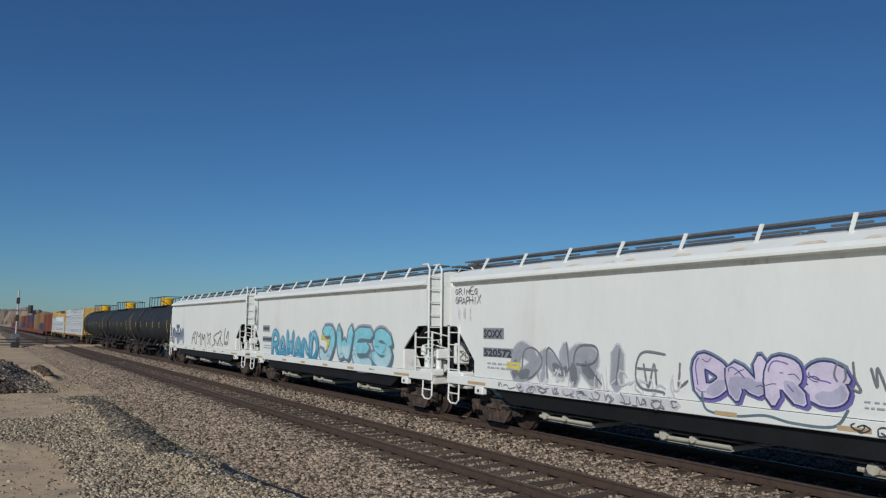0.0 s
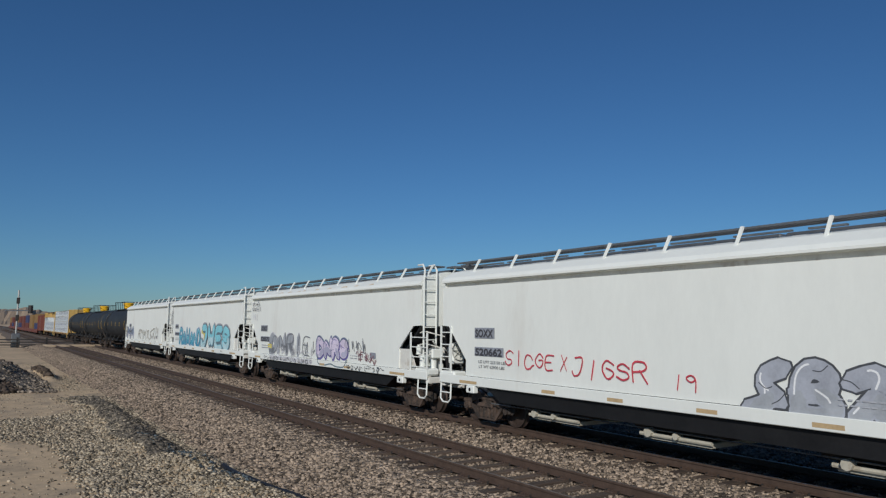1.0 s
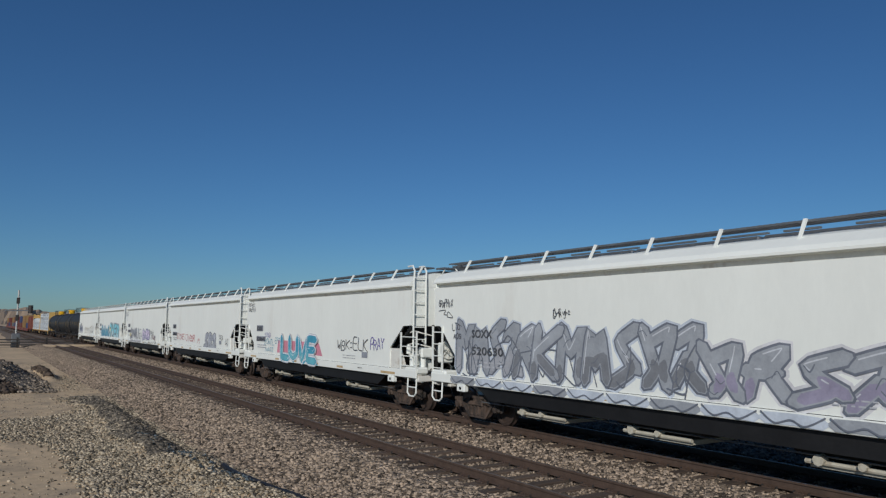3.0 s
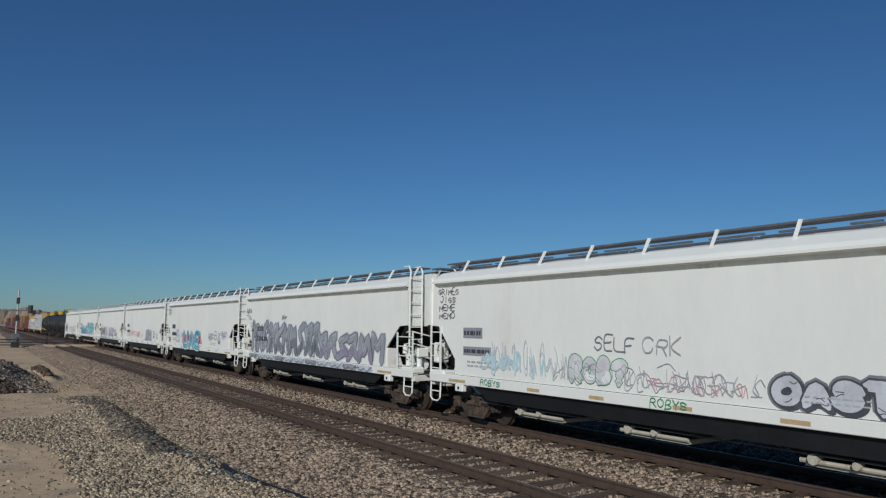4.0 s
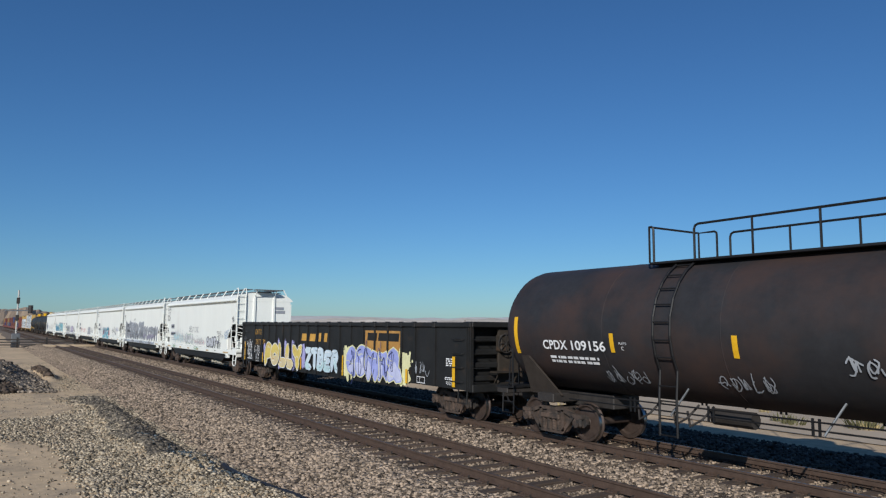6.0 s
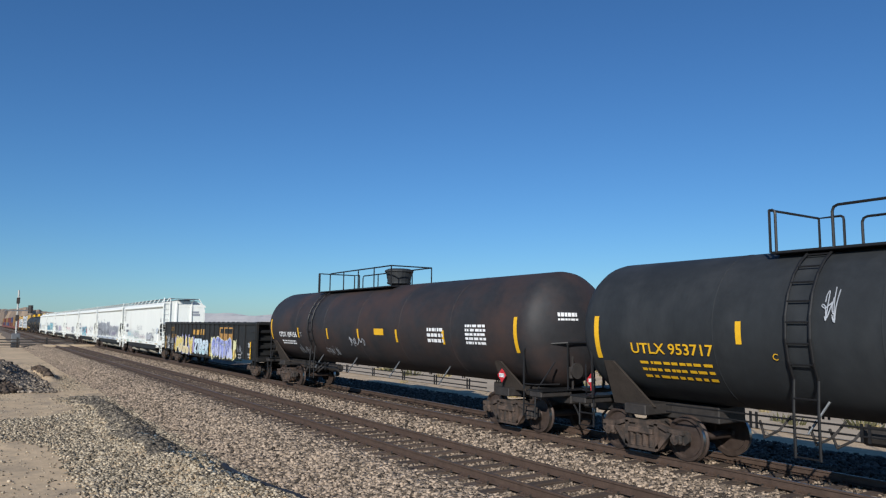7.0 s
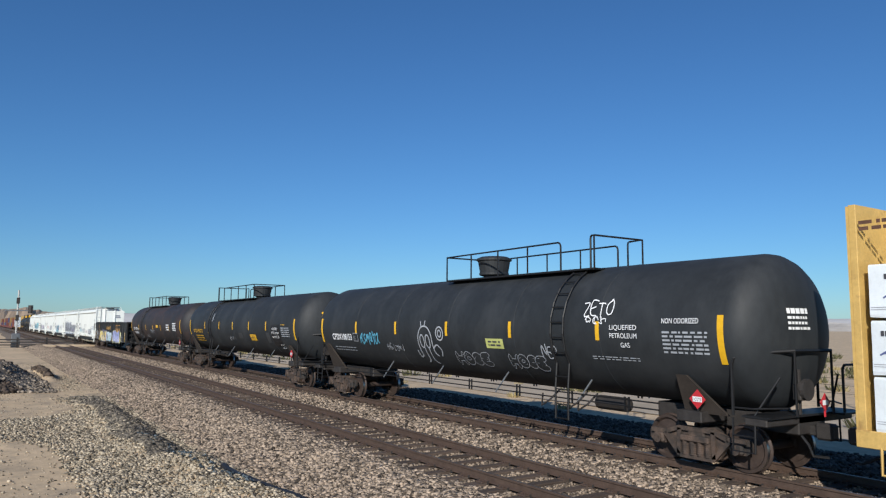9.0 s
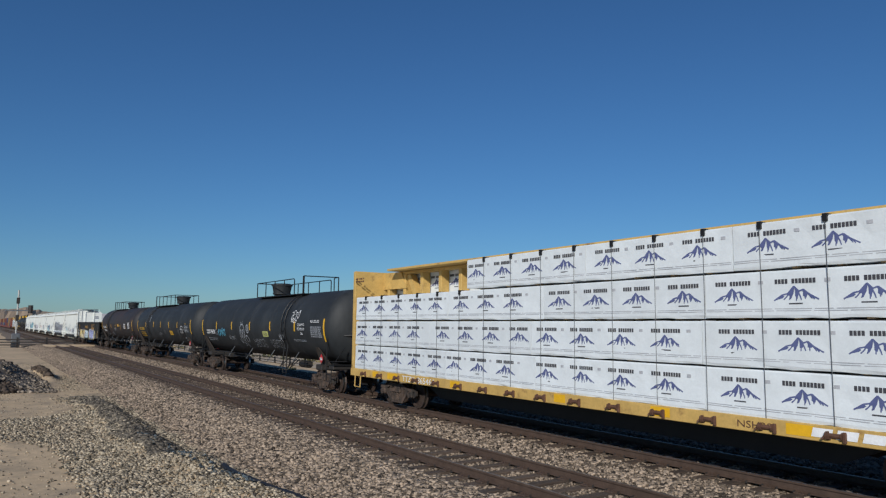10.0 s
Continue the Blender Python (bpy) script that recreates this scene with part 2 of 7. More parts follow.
def slab(bm, outline, x0, x1, mat=0):
    """A closed (y, z) outline with a thickness across the track."""
    a = [bm.verts.new((x0, y, z)) for y, z in outline]
    b = [bm.verts.new((x1, y, z)) for y, z in outline]
    n = len(outline)
    for i in range(n):
        bm.faces.new((a[i], a[(i + 1) % n], b[(i + 1) % n], b[i])).material_index = mat
    bm.faces.new(a[::-1]).material_index = mat
    bm.faces.new(b).material_index = mat


def lathe(bm, profile, seg=24, mats=None):
    """(radius, x) pairs turned about the x axis."""
    rings = []
    for r, x in profile:
        rings.append([bm.verts.new((x, r * math.cos(k), r * math.sin(k))) for k in (2 * math.pi * j / seg for j in range(seg))])
    for i, (r0, r1) in enumerate(zip(rings, rings[1:])):
        for j in range(seg):
            f = bm.faces.new((r0[j], r0[(j + 1) % seg], r1[(j + 1) % seg], r1[j]))
            f.material_index = mats[i] if mats else 0
    bm.faces.new(rings[0][::-1])
    bm.faces.new(rings[-1])


# ---- ground ----
def smooth01(a, b, x):
    t = min(1.0, max(0.0, (x - a) / (b - a)))
    return t * t * (3 - 2 * t)


def mound_shape(x, y):
    return math.exp(-(abs(x + 0.4) / 2.9) ** 4) * math.exp(-(abs(y - 48.0) / 7.6) ** 4)


def ridge_x(y):
    """The gravel ridge's crest, which bends towards the track near by."""
    return 4.3 + 0.075 * max(0.0, 20 - y) + 0.12 * noise.noise((0, y * 0.3, 5))


def ground_z(x, y):
    bed = smooth01(5.25, 7.15, x) * (1 - smooth01(FAR + 1.9, FAR + 3.6, x))
    low = -0.62 + 0.10 * noise.noise((x * 0.11, y * 0.06, 3.1))
    z = low + (-0.21 - low) * bed - 0.06 * bed * smooth01(7.15, 7.65, x) * (1 - smooth01(15.0, 15.4, x))
    near = 1 - smooth01(5.1, 6.0, x)
    if 0 < y < 400:
        z += near * 0.08 * noise.noise((x * 0.5, y * 0.35, 7.0))
        d = x - ridge_x(y)
        ridge = math.exp(-(d / (0.42 if d > 0 else 0.8)) ** 2)
        z += 0.34 * ridge * smooth01(7, 13, y) * (1 - smooth01(31, 35, y)) * (0.85 + 0.6 * noise.noise((x, y * 0.5, 2)))
        m = mound_shape(x, y)
        z += 1.25 * m * (0.9 + 0.35 * noise.noise((x * 0.7, y * 0.35, 1))) + 0.16 * m * noise.noise((x * 2.1, y * 1.3, 6))
        if 45 < y < 62 and 3.2 < x < 4.8:                      # a low bank of dug soil
            z += 0.45 * math.exp(-((x - 3.75 + 0.02 * (y - 53)) / 0.28) ** 2) * math.exp(-(abs(y - 53.5) / 5.5) ** 4)
    return z


def graded(stops):
    out = []
    for (a, b, step) in stops:
        n = max(1, round((b - a) / step))
        out += [a + (b - a) * i / n for i in range(n)]
    return out + [stops[-1][1]]


def sheet(name, xs, ys, mat, lift=0.0, zfun=ground_z):
    nx = len(xs)
    me = bpy.data.meshes.new(name)
    me.from_pydata([(x, y, zfun(x, y) + lift) for y in ys for x in xs], [],
                   [(j * nx + i, j * nx + i + 1, (j + 1) * nx + i + 1, (j + 1) * nx + i) for j in range(len(ys) - 1) for i in range(nx - 1)])
    me.materials.append(mat)
    me.shade_smooth()
    return new(name, me)


GX = graded([(-4000, -400, 900), (-400, -60, 60), (-60, -8, 6), (-8, 3.0, 0.25), (3.0, 6.3, 0.1), (6.3, 7.2, 0.3), (7.2, 15, 0.9), (15, 40, 2), (40, 200, 20), (200, 1000, 200), (1000, 4500, 1200)])
GY = graded([(-4000, -300, 900), (-300, -20, 40), (-20, 4, 4), (4, 70, 0.4), (70, 140, 3.5), (140, 400, 20), (400, 1200, 200), (1200, 4600, 800)])
tagged(sheet("ground", GX, GY, M["soil"]), "tan desert soil with low gravel ridges beside the tracks", "ground", kind="structure")


def bed_z(x, y):
    """The stone bed: thins out to nothing under the soil at both sides, with a wavering border."""
    edge = smooth01(5.0, 5.6, x + 0.3 * noise.noise((x * 0.8, y * 0.6, 9))) * (1 - smooth01(19.6, 20.6, x + 0.5 * noise.noise((x, y * 0.4, 4))))
    inside = smooth01(7.15, 7.65, x) * (1 - smooth01(15.0, 15.4, x))
    return ground_z(x, y) - 0.03 + 0.045 * edge + 0.052 * inside * (1 - 0.4 * max(1 - smooth01(1.3, 1.6, abs(x - c)) for c in (NEAR, FAR)))


tagged(sheet("ballast", graded([(4.75, 17.5, 0.3), (17.5, 21.5, 0.6)]), graded([(-30, 4, 4), (4, 70, 0.5), (70, 140, 3.5), (140, 900, 40)]), M["ballast"], zfun=bed_z),
       "bed of crushed pinkish grey stone under the tracks", "ballast", kind="structure")


def stones(name, n, area, size, mat, label, sink=0.22, keep=None, zfun=bed_z):
    """Loose angular stones, each a jittered block, scattered over a stretch of the plan, thinner with distance."""
    rng = np.random.default_rng(len(name) + n)
    x0, x1, y0, y1 = area
    x = rng.uniform(x0, x1, n)
    y = y0 + (y1 - y0) * rng.uniform(0, 1, n) ** 1.6
    if keep is not None:
        ok = keep(x, y, rng)
        x, y = x[ok], y[ok]
    n = len(x)
    z = np.array([zfun(a, b) for a, b in zip(x, y)])
    s = rng.uniform(size[0], size[1], n) * rng.choice([1, 1, 1, 1.35], n)
    cube = np.array([(a, b, c) for a in (-1, 1) for b in (-1, 1) for c in (-1, 1)], float) * 0.5
    pts = cube[None] * rng.uniform(0.55, 1.1, (n, 8, 3)) * np.stack([s * rng.uniform(0.7, 1.3, n), s * rng.uniform(0.7, 1.2, n), s * rng.uniform(0.55, 0.9, n)], 1)[:, None]
    a, t = rng.uniform(0, 6.28, n), rng.uniform(-0.6, 0.6, n)
    px, py, pz = pts[..., 0].copy(), pts[..., 1].copy(), pts[..., 2].copy()
    py, pz = py * np.cos(t)[:, None] - pz * np.sin(t)[:, None], py * np.sin(t)[:, None] + pz * np.cos(t)[:, None]
    px, py = px * np.cos(a)[:, None] - py * np.sin(a)[:, None], px * np.sin(a)[:, None] + py * np.cos(a)[:, None]
    v = np.stack([px + x[:, None], py + y[:, None], pz + (z + s * (0.5 - sink))[:, None]], -1).reshape(-1, 3)
    quads = np.array([(0, 1, 3, 2), (4, 6, 7, 5), (0, 4, 5, 1), (2, 3, 7, 6), (0, 2, 6, 4), (1, 5, 7, 3)])
    f = (np.arange(n)[:, None, None] * 8 + quads[None]).reshape(-1)
    me = bpy.data.meshes.new(name)
    me.vertices.add(n * 8)
    me.vertices.foreach_set("co", v.ravel())
    me.loops.add(n * 24)
    me.loops.foreach_set("vertex_index", f)
    me.polygons.add(n * 6)
    me.polygons.foreach_set("loop_start", np.arange(n * 6) * 4)
    me.update(calc_edges=True)
    me.materials.append(mat)
    return tagged(new(name, me), label, "gravel", kind="stuff")


TIE = 0.62


def off_ties(x, y, rng):
    """Keep stones off the tie tops and rails."""
    ok = np.ones(len(x), bool)
    for c in (NEAR, FAR):
        inside = np.abs(x - c) < 1.36
        frac = np.abs((y / TIE + 0.5) % 1 - 0.5) * TIE
        ok &= ~(inside & (frac < 0.15))
        ok &= ~(np.abs(np.abs(x - c) - 0.755) < 0.09)
    return ok


stones("ballast_stones", 90000, (5.2, 7.85, 7.5, 115), (0.038, 0.075), M["stone"], "loose crushed stone, pinkish grey, on the track shoulder", keep=off_ties)
def between(x, y, rng):
    return off_ties(x, y, rng) & (np.minimum(np.abs(x - NEAR), np.abs(x - FAR)) > 1.15)


def in_crib(x, y, rng):
    return off_ties(x, y, rng) & (np.minimum(np.abs(x - NEAR), np.abs(x - FAR)) <= 1.15)


stones("track_stones", 84000, (7.75, 15.0, 6.5, 105), (0.04, 0.075), M["stone"], "loose crushed stone between the tracks", keep=between)
stones("crib_stones", 84000, (7.75, 15.0, 6.5, 95), (0.035, 0.06), M["stone_shaded"], "brown crushed stone between the ties, darkened for their shade", keep=in_crib)
stones("far_stones", 16000, (15.0, 20.2, 6, 60), (0.05, 0.09), M["far_stone"], "loose crushed stone beyond the train's track, darkened for its shadow")


def gravel_keep(x, y, rng):
    """Gravel everywhere on the near ground but for two bare patches of sand and the bare soil by the mound."""
    d = np.array([1.0 + 0.7 * noise.noise((a * 0.5, b * 0.25, 12)) for a, b in zip(x, y)])
    d -= 3.2 * np.exp(-((x - 0.2) / 1.6) ** 4 - ((y - 16.0) / 7.0) ** 4)
    d -= 3.2 * np.exp(-((x - 0.9) / 2.1) ** 4 - ((y - 32.8) / 3.2) ** 4)
    d -= np.where(y > 36, 0.85, 0.0)
    return rng.uniform(0.1, 1.0, len(x)) < d


stones("gravel_ridge", 90000, (-0.6, 5.5, 8, 52), (0.025, 0.062), M["gravel"], "loose grey gravel on a low ridge beside the tracks", keep=gravel_keep, zfun=ground_z)


def crest_keep(x, y, rng):
    d = np.array([x0 - ridge_x(y0) for x0, y0 in zip(x, y)])
    n = np.array([noise.noise((a * 0.9, b * 0.4, 31)) for a, b in zip(x, y)])
    return (d > -0.75 + 0.5 * n) & (d < 0.5) & (rng.uniform(0, 1, len(x)) < 0.4 + 0.9 * n)


stones("crest_stones", 26000, (3.2, 5.2, 19, 36), (0.03, 0.08), M["ridge"], "dark grey stones along the crest of the ridge", keep=crest_keep, zfun=ground_z)


def mound_z(x, y):
    m = mound_shape(x, y)
    return ground_z(x, y) - 0.08 + 0.12 * smooth01(0.06, 0.3, m + 0.08 * noise.noise((x * 1.5, y, 2)))


def clod_keep(x, y, rng):
    """Dark clods lie on the mound's crest, its lower front and the dug bank."""
    m = np.array([mound_shape(a, b) for a, b in zip(x, y)])
    n = np.array([noise.noise((a * 0.5, b * 0.3, 21)) for a, b in zip(x, y)])
    front = (m > 0.1) & (y < 41.6 + 1.6 * n - 1.0 * x)
    crest = (m > 0.25) & (y > 51.3 + 1.5 * n)
    bank = (np.abs(x - 3.75 + 0.02 * (y - 53)) < 0.25) & (np.abs(y - 53.5) < 5.0)
    return front | crest | bank


tagged(sheet("soil_mound", graded([(-4.2, 3.8, 0.2)]), graded([(38, 58.5, 0.3)]), M["mound"], zfun=mound_z), "mound of dark brown soil with loose stones", "soil mound")
stones("soil_pebbles", 9000, (-3, 7, 9, 70), (0.015, 0.045), M["gravel"], "small pebbles on the tan soil", zfun=ground_z)
stones("mound_stones", 5200, (-3.4, 3.4, 39, 57), (0.04, 0.13), M["dark_gravel"], "dark loose stones on a soil mound", zfun=ground_z)
stones("soil_clods", 12000, (-3.6, 4.4, 38.5, 60), (0.06, 0.2), M["clod"], "dark broken soil clods on the mound", keep=clod_keep, zfun=ground_z)


# ---- tracks ----
def rough_plank(bm, hx, hy, z0, z1, rng):
    """A tie: a block with worn, slightly uneven corners."""
    v = box(bm, -hx, hx, -hy, hy, z0, z1, 0.012)
    for w in bm.verts:
        w.co += Vector((rng.uniform(-0.015, 0.015), rng.uniform(-0.006, 0.006), rng.uniform(-0.006, 0.003)))


def build_track(name, cx, label):
    track = tagged(new(name), label, "railway track", kind="structure")
    track.location = (cx, 0, 0)
    prof = [(-0.07, -0.165), (0.07, -0.165), (0.07, -0.15), (0.012, -0.125), (0.012, -0.045), (0.037, -0.035), (0.037, -0.006), (0.028, 0.0),
            (-0.028, 0.0), (-0.037, -0.006), (-0.037, -0.035), (-0.012, -0.045), (-0.012, -0.125), (-0.07, -0.15)]
    for s in (-0.755, 0.755):
        bm = bmesh.new()
        prism(bm, [(x + s, z) for x, z in prof], -60, 900)
        for f in bm.faces:
            if f.normal.z > 0.9 or f.calc_center_median().z > -0.003:
                f.material_index = 1
        part("rail", bm, [M["rail"], M["rail_top"]], track)
    rng = random.Random(name)
    shapes = []
    for i in range(6):
        bm = bmesh.new()
        rough_plank(bm, 1.30 + rng.uniform(-0.03, 0.05), 0.115, -0.36, -0.172, rng)
        me = bpy.data.meshes.new("tie")
        bm.to_mesh(me)
        bm.free()
        me.materials.append(M["tie"])
        shapes.append(me)
    plate_bm = bmesh.new()
    box(plate_bm, -0.19, 0.19, -0.10, 0.10, -0.175, -0.150, 0.006)
    for x in (-0.12, 0.12):
        for y in (-0.05, 0.05):
            box(plate_bm, x - 0.018, x + 0.018, y - 0.014, y + 0.014, -0.155, -0.125)
    plate = bpy.data.meshes.new("tie_plate")
    plate_bm.to_mesh(plate)
    plate_bm.free()
    plate.materials.append(M["rail"])
    anchor_bm = bmesh.new()
    for i in range(8, 100):
        y = i * TIE
        tie = new("tie", shapes[rng.randrange(6)])
        tie.parent = track
        tie.location = (rng.uniform(-0.04, 0.04), y + rng.uniform(-0.02, 0.02), rng.uniform(-0.006, 0.002))
        tie.rotation_euler = (0, 0, rng.uniform(-0.012, 0.012))
        if i < 60:
            for s in (-0.755, 0.755):
                p = new("tie_plate", plate)
                p.parent = track
                p.location = (s, y, 0)
        for s in (-0.755, 0.755):
            for e in (-0.14, 0.14):
                box(anchor_bm, s - 0.09, s + 0.09, y + e - 0.015, y + e + 0.015, -0.19, -0.14)
    tagged(part("rail_anchor", anchor_bm, M["dark_steel"], track), kind="stuff")
    bm = bmesh.new()
    for i in list(range(-10, 8)) + list(range(100, 520)):
        box(bm, -1.3, 1.3, i * TIE - 0.115, i * TIE + 0.115, -0.36, -0.174)
    tagged(part("far_ties", bm, M["tie"], track), kind="stuff")
    return track


near_track = build_track("near_track", NEAR, "empty track with rust-brown rails on weathered wooden ties")
far_track = build_track("far_track", FAR, "track with rust-brown rails under the moving train")


# ---- distance: hills, poles, shrubs, signal ----
def hills(name, label, mat, azimuths, dist, height, seed, rise=(0.55, 0.55, 0.22)):
    """A ridge line far away, seen from the side: an uneven slope that rises from the plain."""
    a0, a1, n = azimuths
    verts, faces = [], []
    for i in range(n + 1):
        az = radians(a0 + (a1 - a0) * i / n)
        u = i / n
        h = height * (rise[0] + rise[1] * noise.noise((u * 6, seed, 0)) + rise[2] * noise.noise((u * 17, seed, 4)) + 0.05 * noise.noise((u * 50, seed, 8))) * min(1, 8 * u, 8 * (1 - u))
        for k, (dd, hh) in enumerate(((0, -0.02), (0.06, 0.35), (0.12, 0.75), (0.2, 1.0), (0.32, 0.6))):
            wob = 1 + 0.03 * noise.noise((u * 40, k, seed))
            r = dist * (1 + dd) * wob
            verts.append((r * math.sin(az), r * math.cos(az), -2 + max(0.5, h) * hh * (1 + 0.15 * noise.noise((u * 80, k * 3, seed)))))
    for i in range(n):
        for k in range(4):
            faces.append((i * 5 + k, (i + 1) * 5 + k, (i + 1) * 5 + k + 1, i * 5 + k + 1))
    me = bpy.data.meshes.new(name)
    me.from_pydata(verts, [], faces)
    me.materials.append(mat)
    return tagged(new(name, me), label, "hills", kind="structure")


hills("backdrop_hills_near", "tan desert hills beyond the tracks", M["hill"], (-16, 9, 120), 1300, 42, 2.0)
hills("backdrop_hills_mid", "desert hills on the horizon, paled for haze", M["hill_far"], (14, 100, 220), 2600, 50, 7.0, (0.72, 0.18, 0.12))
hills("backdrop_hills_far", "low desert range on the horizon, greyed for haze", M["hill_haze"], (-30, 110, 240), 3500, 84, 11.0, (0.74, 0.2, 0.1))


def utility_pole(x, y, h):
    pole = new("utility_pole")
    pole.location = (x, y, -0.7)
    tagged(pole, "weathered wooden utility pole with a crossarm", "utility pole", "utility poles")
    bm = bmesh.new()
    rod(bm, (0, 0, 0), (0, 0, h), 0.24, 8)
    part("pole", bm, M["pole"], pole)
    bm = bmesh.new()
    box(bm, -1.9, 1.9, -0.12, 0.12, h - 0.9, h - 0.6)
    part("crossarm", bm, M["pole"], pole)
    for s in (-1.0, -0.5, 0.5, 1.0):
        bm = bmesh.new()
        rod(bm, (s, 0, h - 0.7), (s, 0, h - 0.45), 0.06, 6)
        part("insulator", bm, M["dark_steel"], pole)
    pole.rotation_euler = (0, 0, -math.atan2(x, y) + 0.35)


for az, d in ((43.7, 480), (46.0, 560), (54.3, 360), (56.0, 355), (64.6, 350), (39.5, 760), (35.0, 960)):
    utility_pole(d * math.sin(radians(az)), d * math.cos(radians(az)), 12.5)


def shrubs(name, n, area, size, mat, label):
    """Low desert scrub: clumps of small upright blades."""
    rng = random.Random(name)
    verts, faces = [], []
    for _ in range(n):
        cx, cy = rng.uniform(area[0], area[1]), rng.uniform(area[2], area[3])
        s = rng.uniform(*size)
        z0 = ground_z(cx, cy) - 0.05
        for _ in range(46):
            a, r = rng.uniform(0, 6.28), s * math.sqrt(rng.random()) * 0.8
            h = s * rng.uniform(0.45, 1.0) * (1.05 - 0.6 * (r / s) ** 2)
            bx, by = cx + r * math.cos(a), cy + r * math.sin(a)
            lean = rng.uniform(0.1, 0.5) * s
            w, b = rng.uniform(0.05, 0.12) * s, rng.uniform(0, 3.14)
            i = len(verts)
            tip = (bx + lean * math.cos(a), by + lean * math.sin(a), z0 + h)
            verts += [(bx - w * math.cos(b), by - w * math.sin(b), z0 + h * 0.15), (bx + w * math.cos(b), by + w * math.sin(b), z0 + h * 0.15), tip]
            faces.append((i, i + 1, i + 2))
    me = bpy.data.meshes.new(name)
    me.from_pydata(verts, [], faces)
    me.materials.append(mat)
    return tagged(new(name, me), label, "scrub", kind="stuff")


shrubs("desert_scrub", 420, (24, 95, -10, 110), (0.35, 0.9), M["scrub"], "dry olive desert scrub on the plain")
shrubs("dry_grass", 500, (20, 120, -20, 200), (0.25, 0.55), M["dry_grass"], "dry yellow grass tufts on the plain")
me_road = sheet("dirt_road", [22.5, 24, 26, 28, 29.5], graded([(-200, 400, 15)]), M["road"], 0.03, ground_z)
tagged(me_road, "pale graded dirt road beside the railway", "road", kind="structure")


def wire_fence():
    fence = tagged(new("wire_fence"), "low wire fence on thin posts across the plain", "fence")
    for i in range(40):
        bm = bmesh.new()
        y = -20 + i * 4.0
        rod(bm, (32, y, -0.8), (32, y, 0.75), 0.05, 6)
        part("post", bm, M["pole"], fence)
    for z in (0.0, 0.35, 0.65):
        bm = bmesh.new()
        rod(bm, (32, -20, z), (32, 136, z), 0.012, 4)
        part("wire", bm, M["dark_steel"], fence)


wire_fence()


def signal_mast():
    mast = tagged(new("signal_mast"), "grey railway signal mast with two dark heads and equipment case", "signal mast")
    mast.location = (4.4, 111, ground_z(4.4, 111) - 0.05)
    bm = bmesh.new()
    rod(bm, (0, 0, 0), (0, 0, 7.7), 0.11, 10)
    part("pole", bm, M["steel_pale"], mast)
    for z in (4.0, 6.3):
        bm = bmesh.new()
        box(bm, -0.2, 0.2, -0.25, 0.15, z - 0.4, z + 0.4, 0.05)
        part("signal_head", bm, M["dark_steel"], mast)
    bm = bmesh.new()
    box(bm, -1.5, 1.6, -0.15, 0.15, 4.9, 5.05)
    part("bracket_arm", bm, M["grate"], mast)
    bm = bmesh.new()
    rod(bm, (1.5, 0, 4.6), (1.5, 0, 5.7), 0.3, 8)
    part("lamp_unit", bm, M["dark_steel"], mast)
    bm = bmesh.new()
    box(bm, -0.5, 0.5, -0.5, 0.5, 0.0, 1.9, 0.06)
    part("equipment_case", bm, M["grate"], mast)
    bm = bmesh.new()
    for z in (0.35, 0.7, 1.05):
        box(bm, -7, 7.5, -1.3, -1.2, z, z + 0.14)
    part("guard_rail", bm, M["dark_steel"], mast)
    for x in (-6.5, -3, 0.2, 3.6, 7):
        bm = bmesh.new()
        box(bm, x - 0.12, x + 0.12, -1.2, -0.95, -0.3, 1.4)
        part("guard_post", bm, M["dark_steel"], mast)


signal_mast()
# the grade crossing: planks and packed soil over both tracks
xs_c, ys_c = graded([(4.8, 18.4, 0.5)]), [99, 100, 102, 104, 106, 107]
tagged(sheet("crossing_road", xs_c, ys_c, M["soil"], zfun=lambda x, y: -0.05 if 6.9 < x < 16.4 and 99.5 < y < 106.5 else -0.6), "packed pale dirt road crossing the tracks", "road", kind="structure")
# Thin near-black tube just past the ridge's crest, on its track side.
bm = bmesh.new()
pts = []
for i in range(15):
    y = 12.0 + i * 0.3
    pts.append((ridge_x(y) + 0.24 + 0.06 * noise.noise((y * 0.5, 1, 0)), y, ground_z(ridge_x(y) + 0.24, y) + 0.03 + 0.05 * noise.noise((y * 0.4, 7, 0))))
pipe(bm, pts, 0.075, 8)
tagged(link_mesh("drain_pipe", bm, M["plastic"], smooth=True), "half-buried black tube along the gravel ridge", "pipe")
rngd = random.Random(5)
bm = bmesh.new()
for i in range(170):
    y = 14.0 + i * 0.047
    x = ridge_x(y) - 0.08 + rngd.uniform(-0.22, 0.22)
    w, l = rngd.uniform(0.015, 0.045), rngd.uniform(0.03, 0.09)
    vs = [bm.verts.new((x + a * w, y + b * l, ground_z(x, y) + 0.035 + rngd.uniform(0, 0.05))) for a, b in ((-1, -1), (1, -0.8), (0.8, 1), (-0.9, 0.9))]
    f = bm.faces.new(vs)
bmesh.ops.solidify(bm, geom=bm.faces[:], thickness=0.008)
tagged(link_mesh("torn_plastic_sheet", bm, M["blue_plastic"]), "torn bluish plastic sheeting scraps in the gravel", "plastic sheet", kind="stuff")

# ---- running gear ----
WHEELS = []


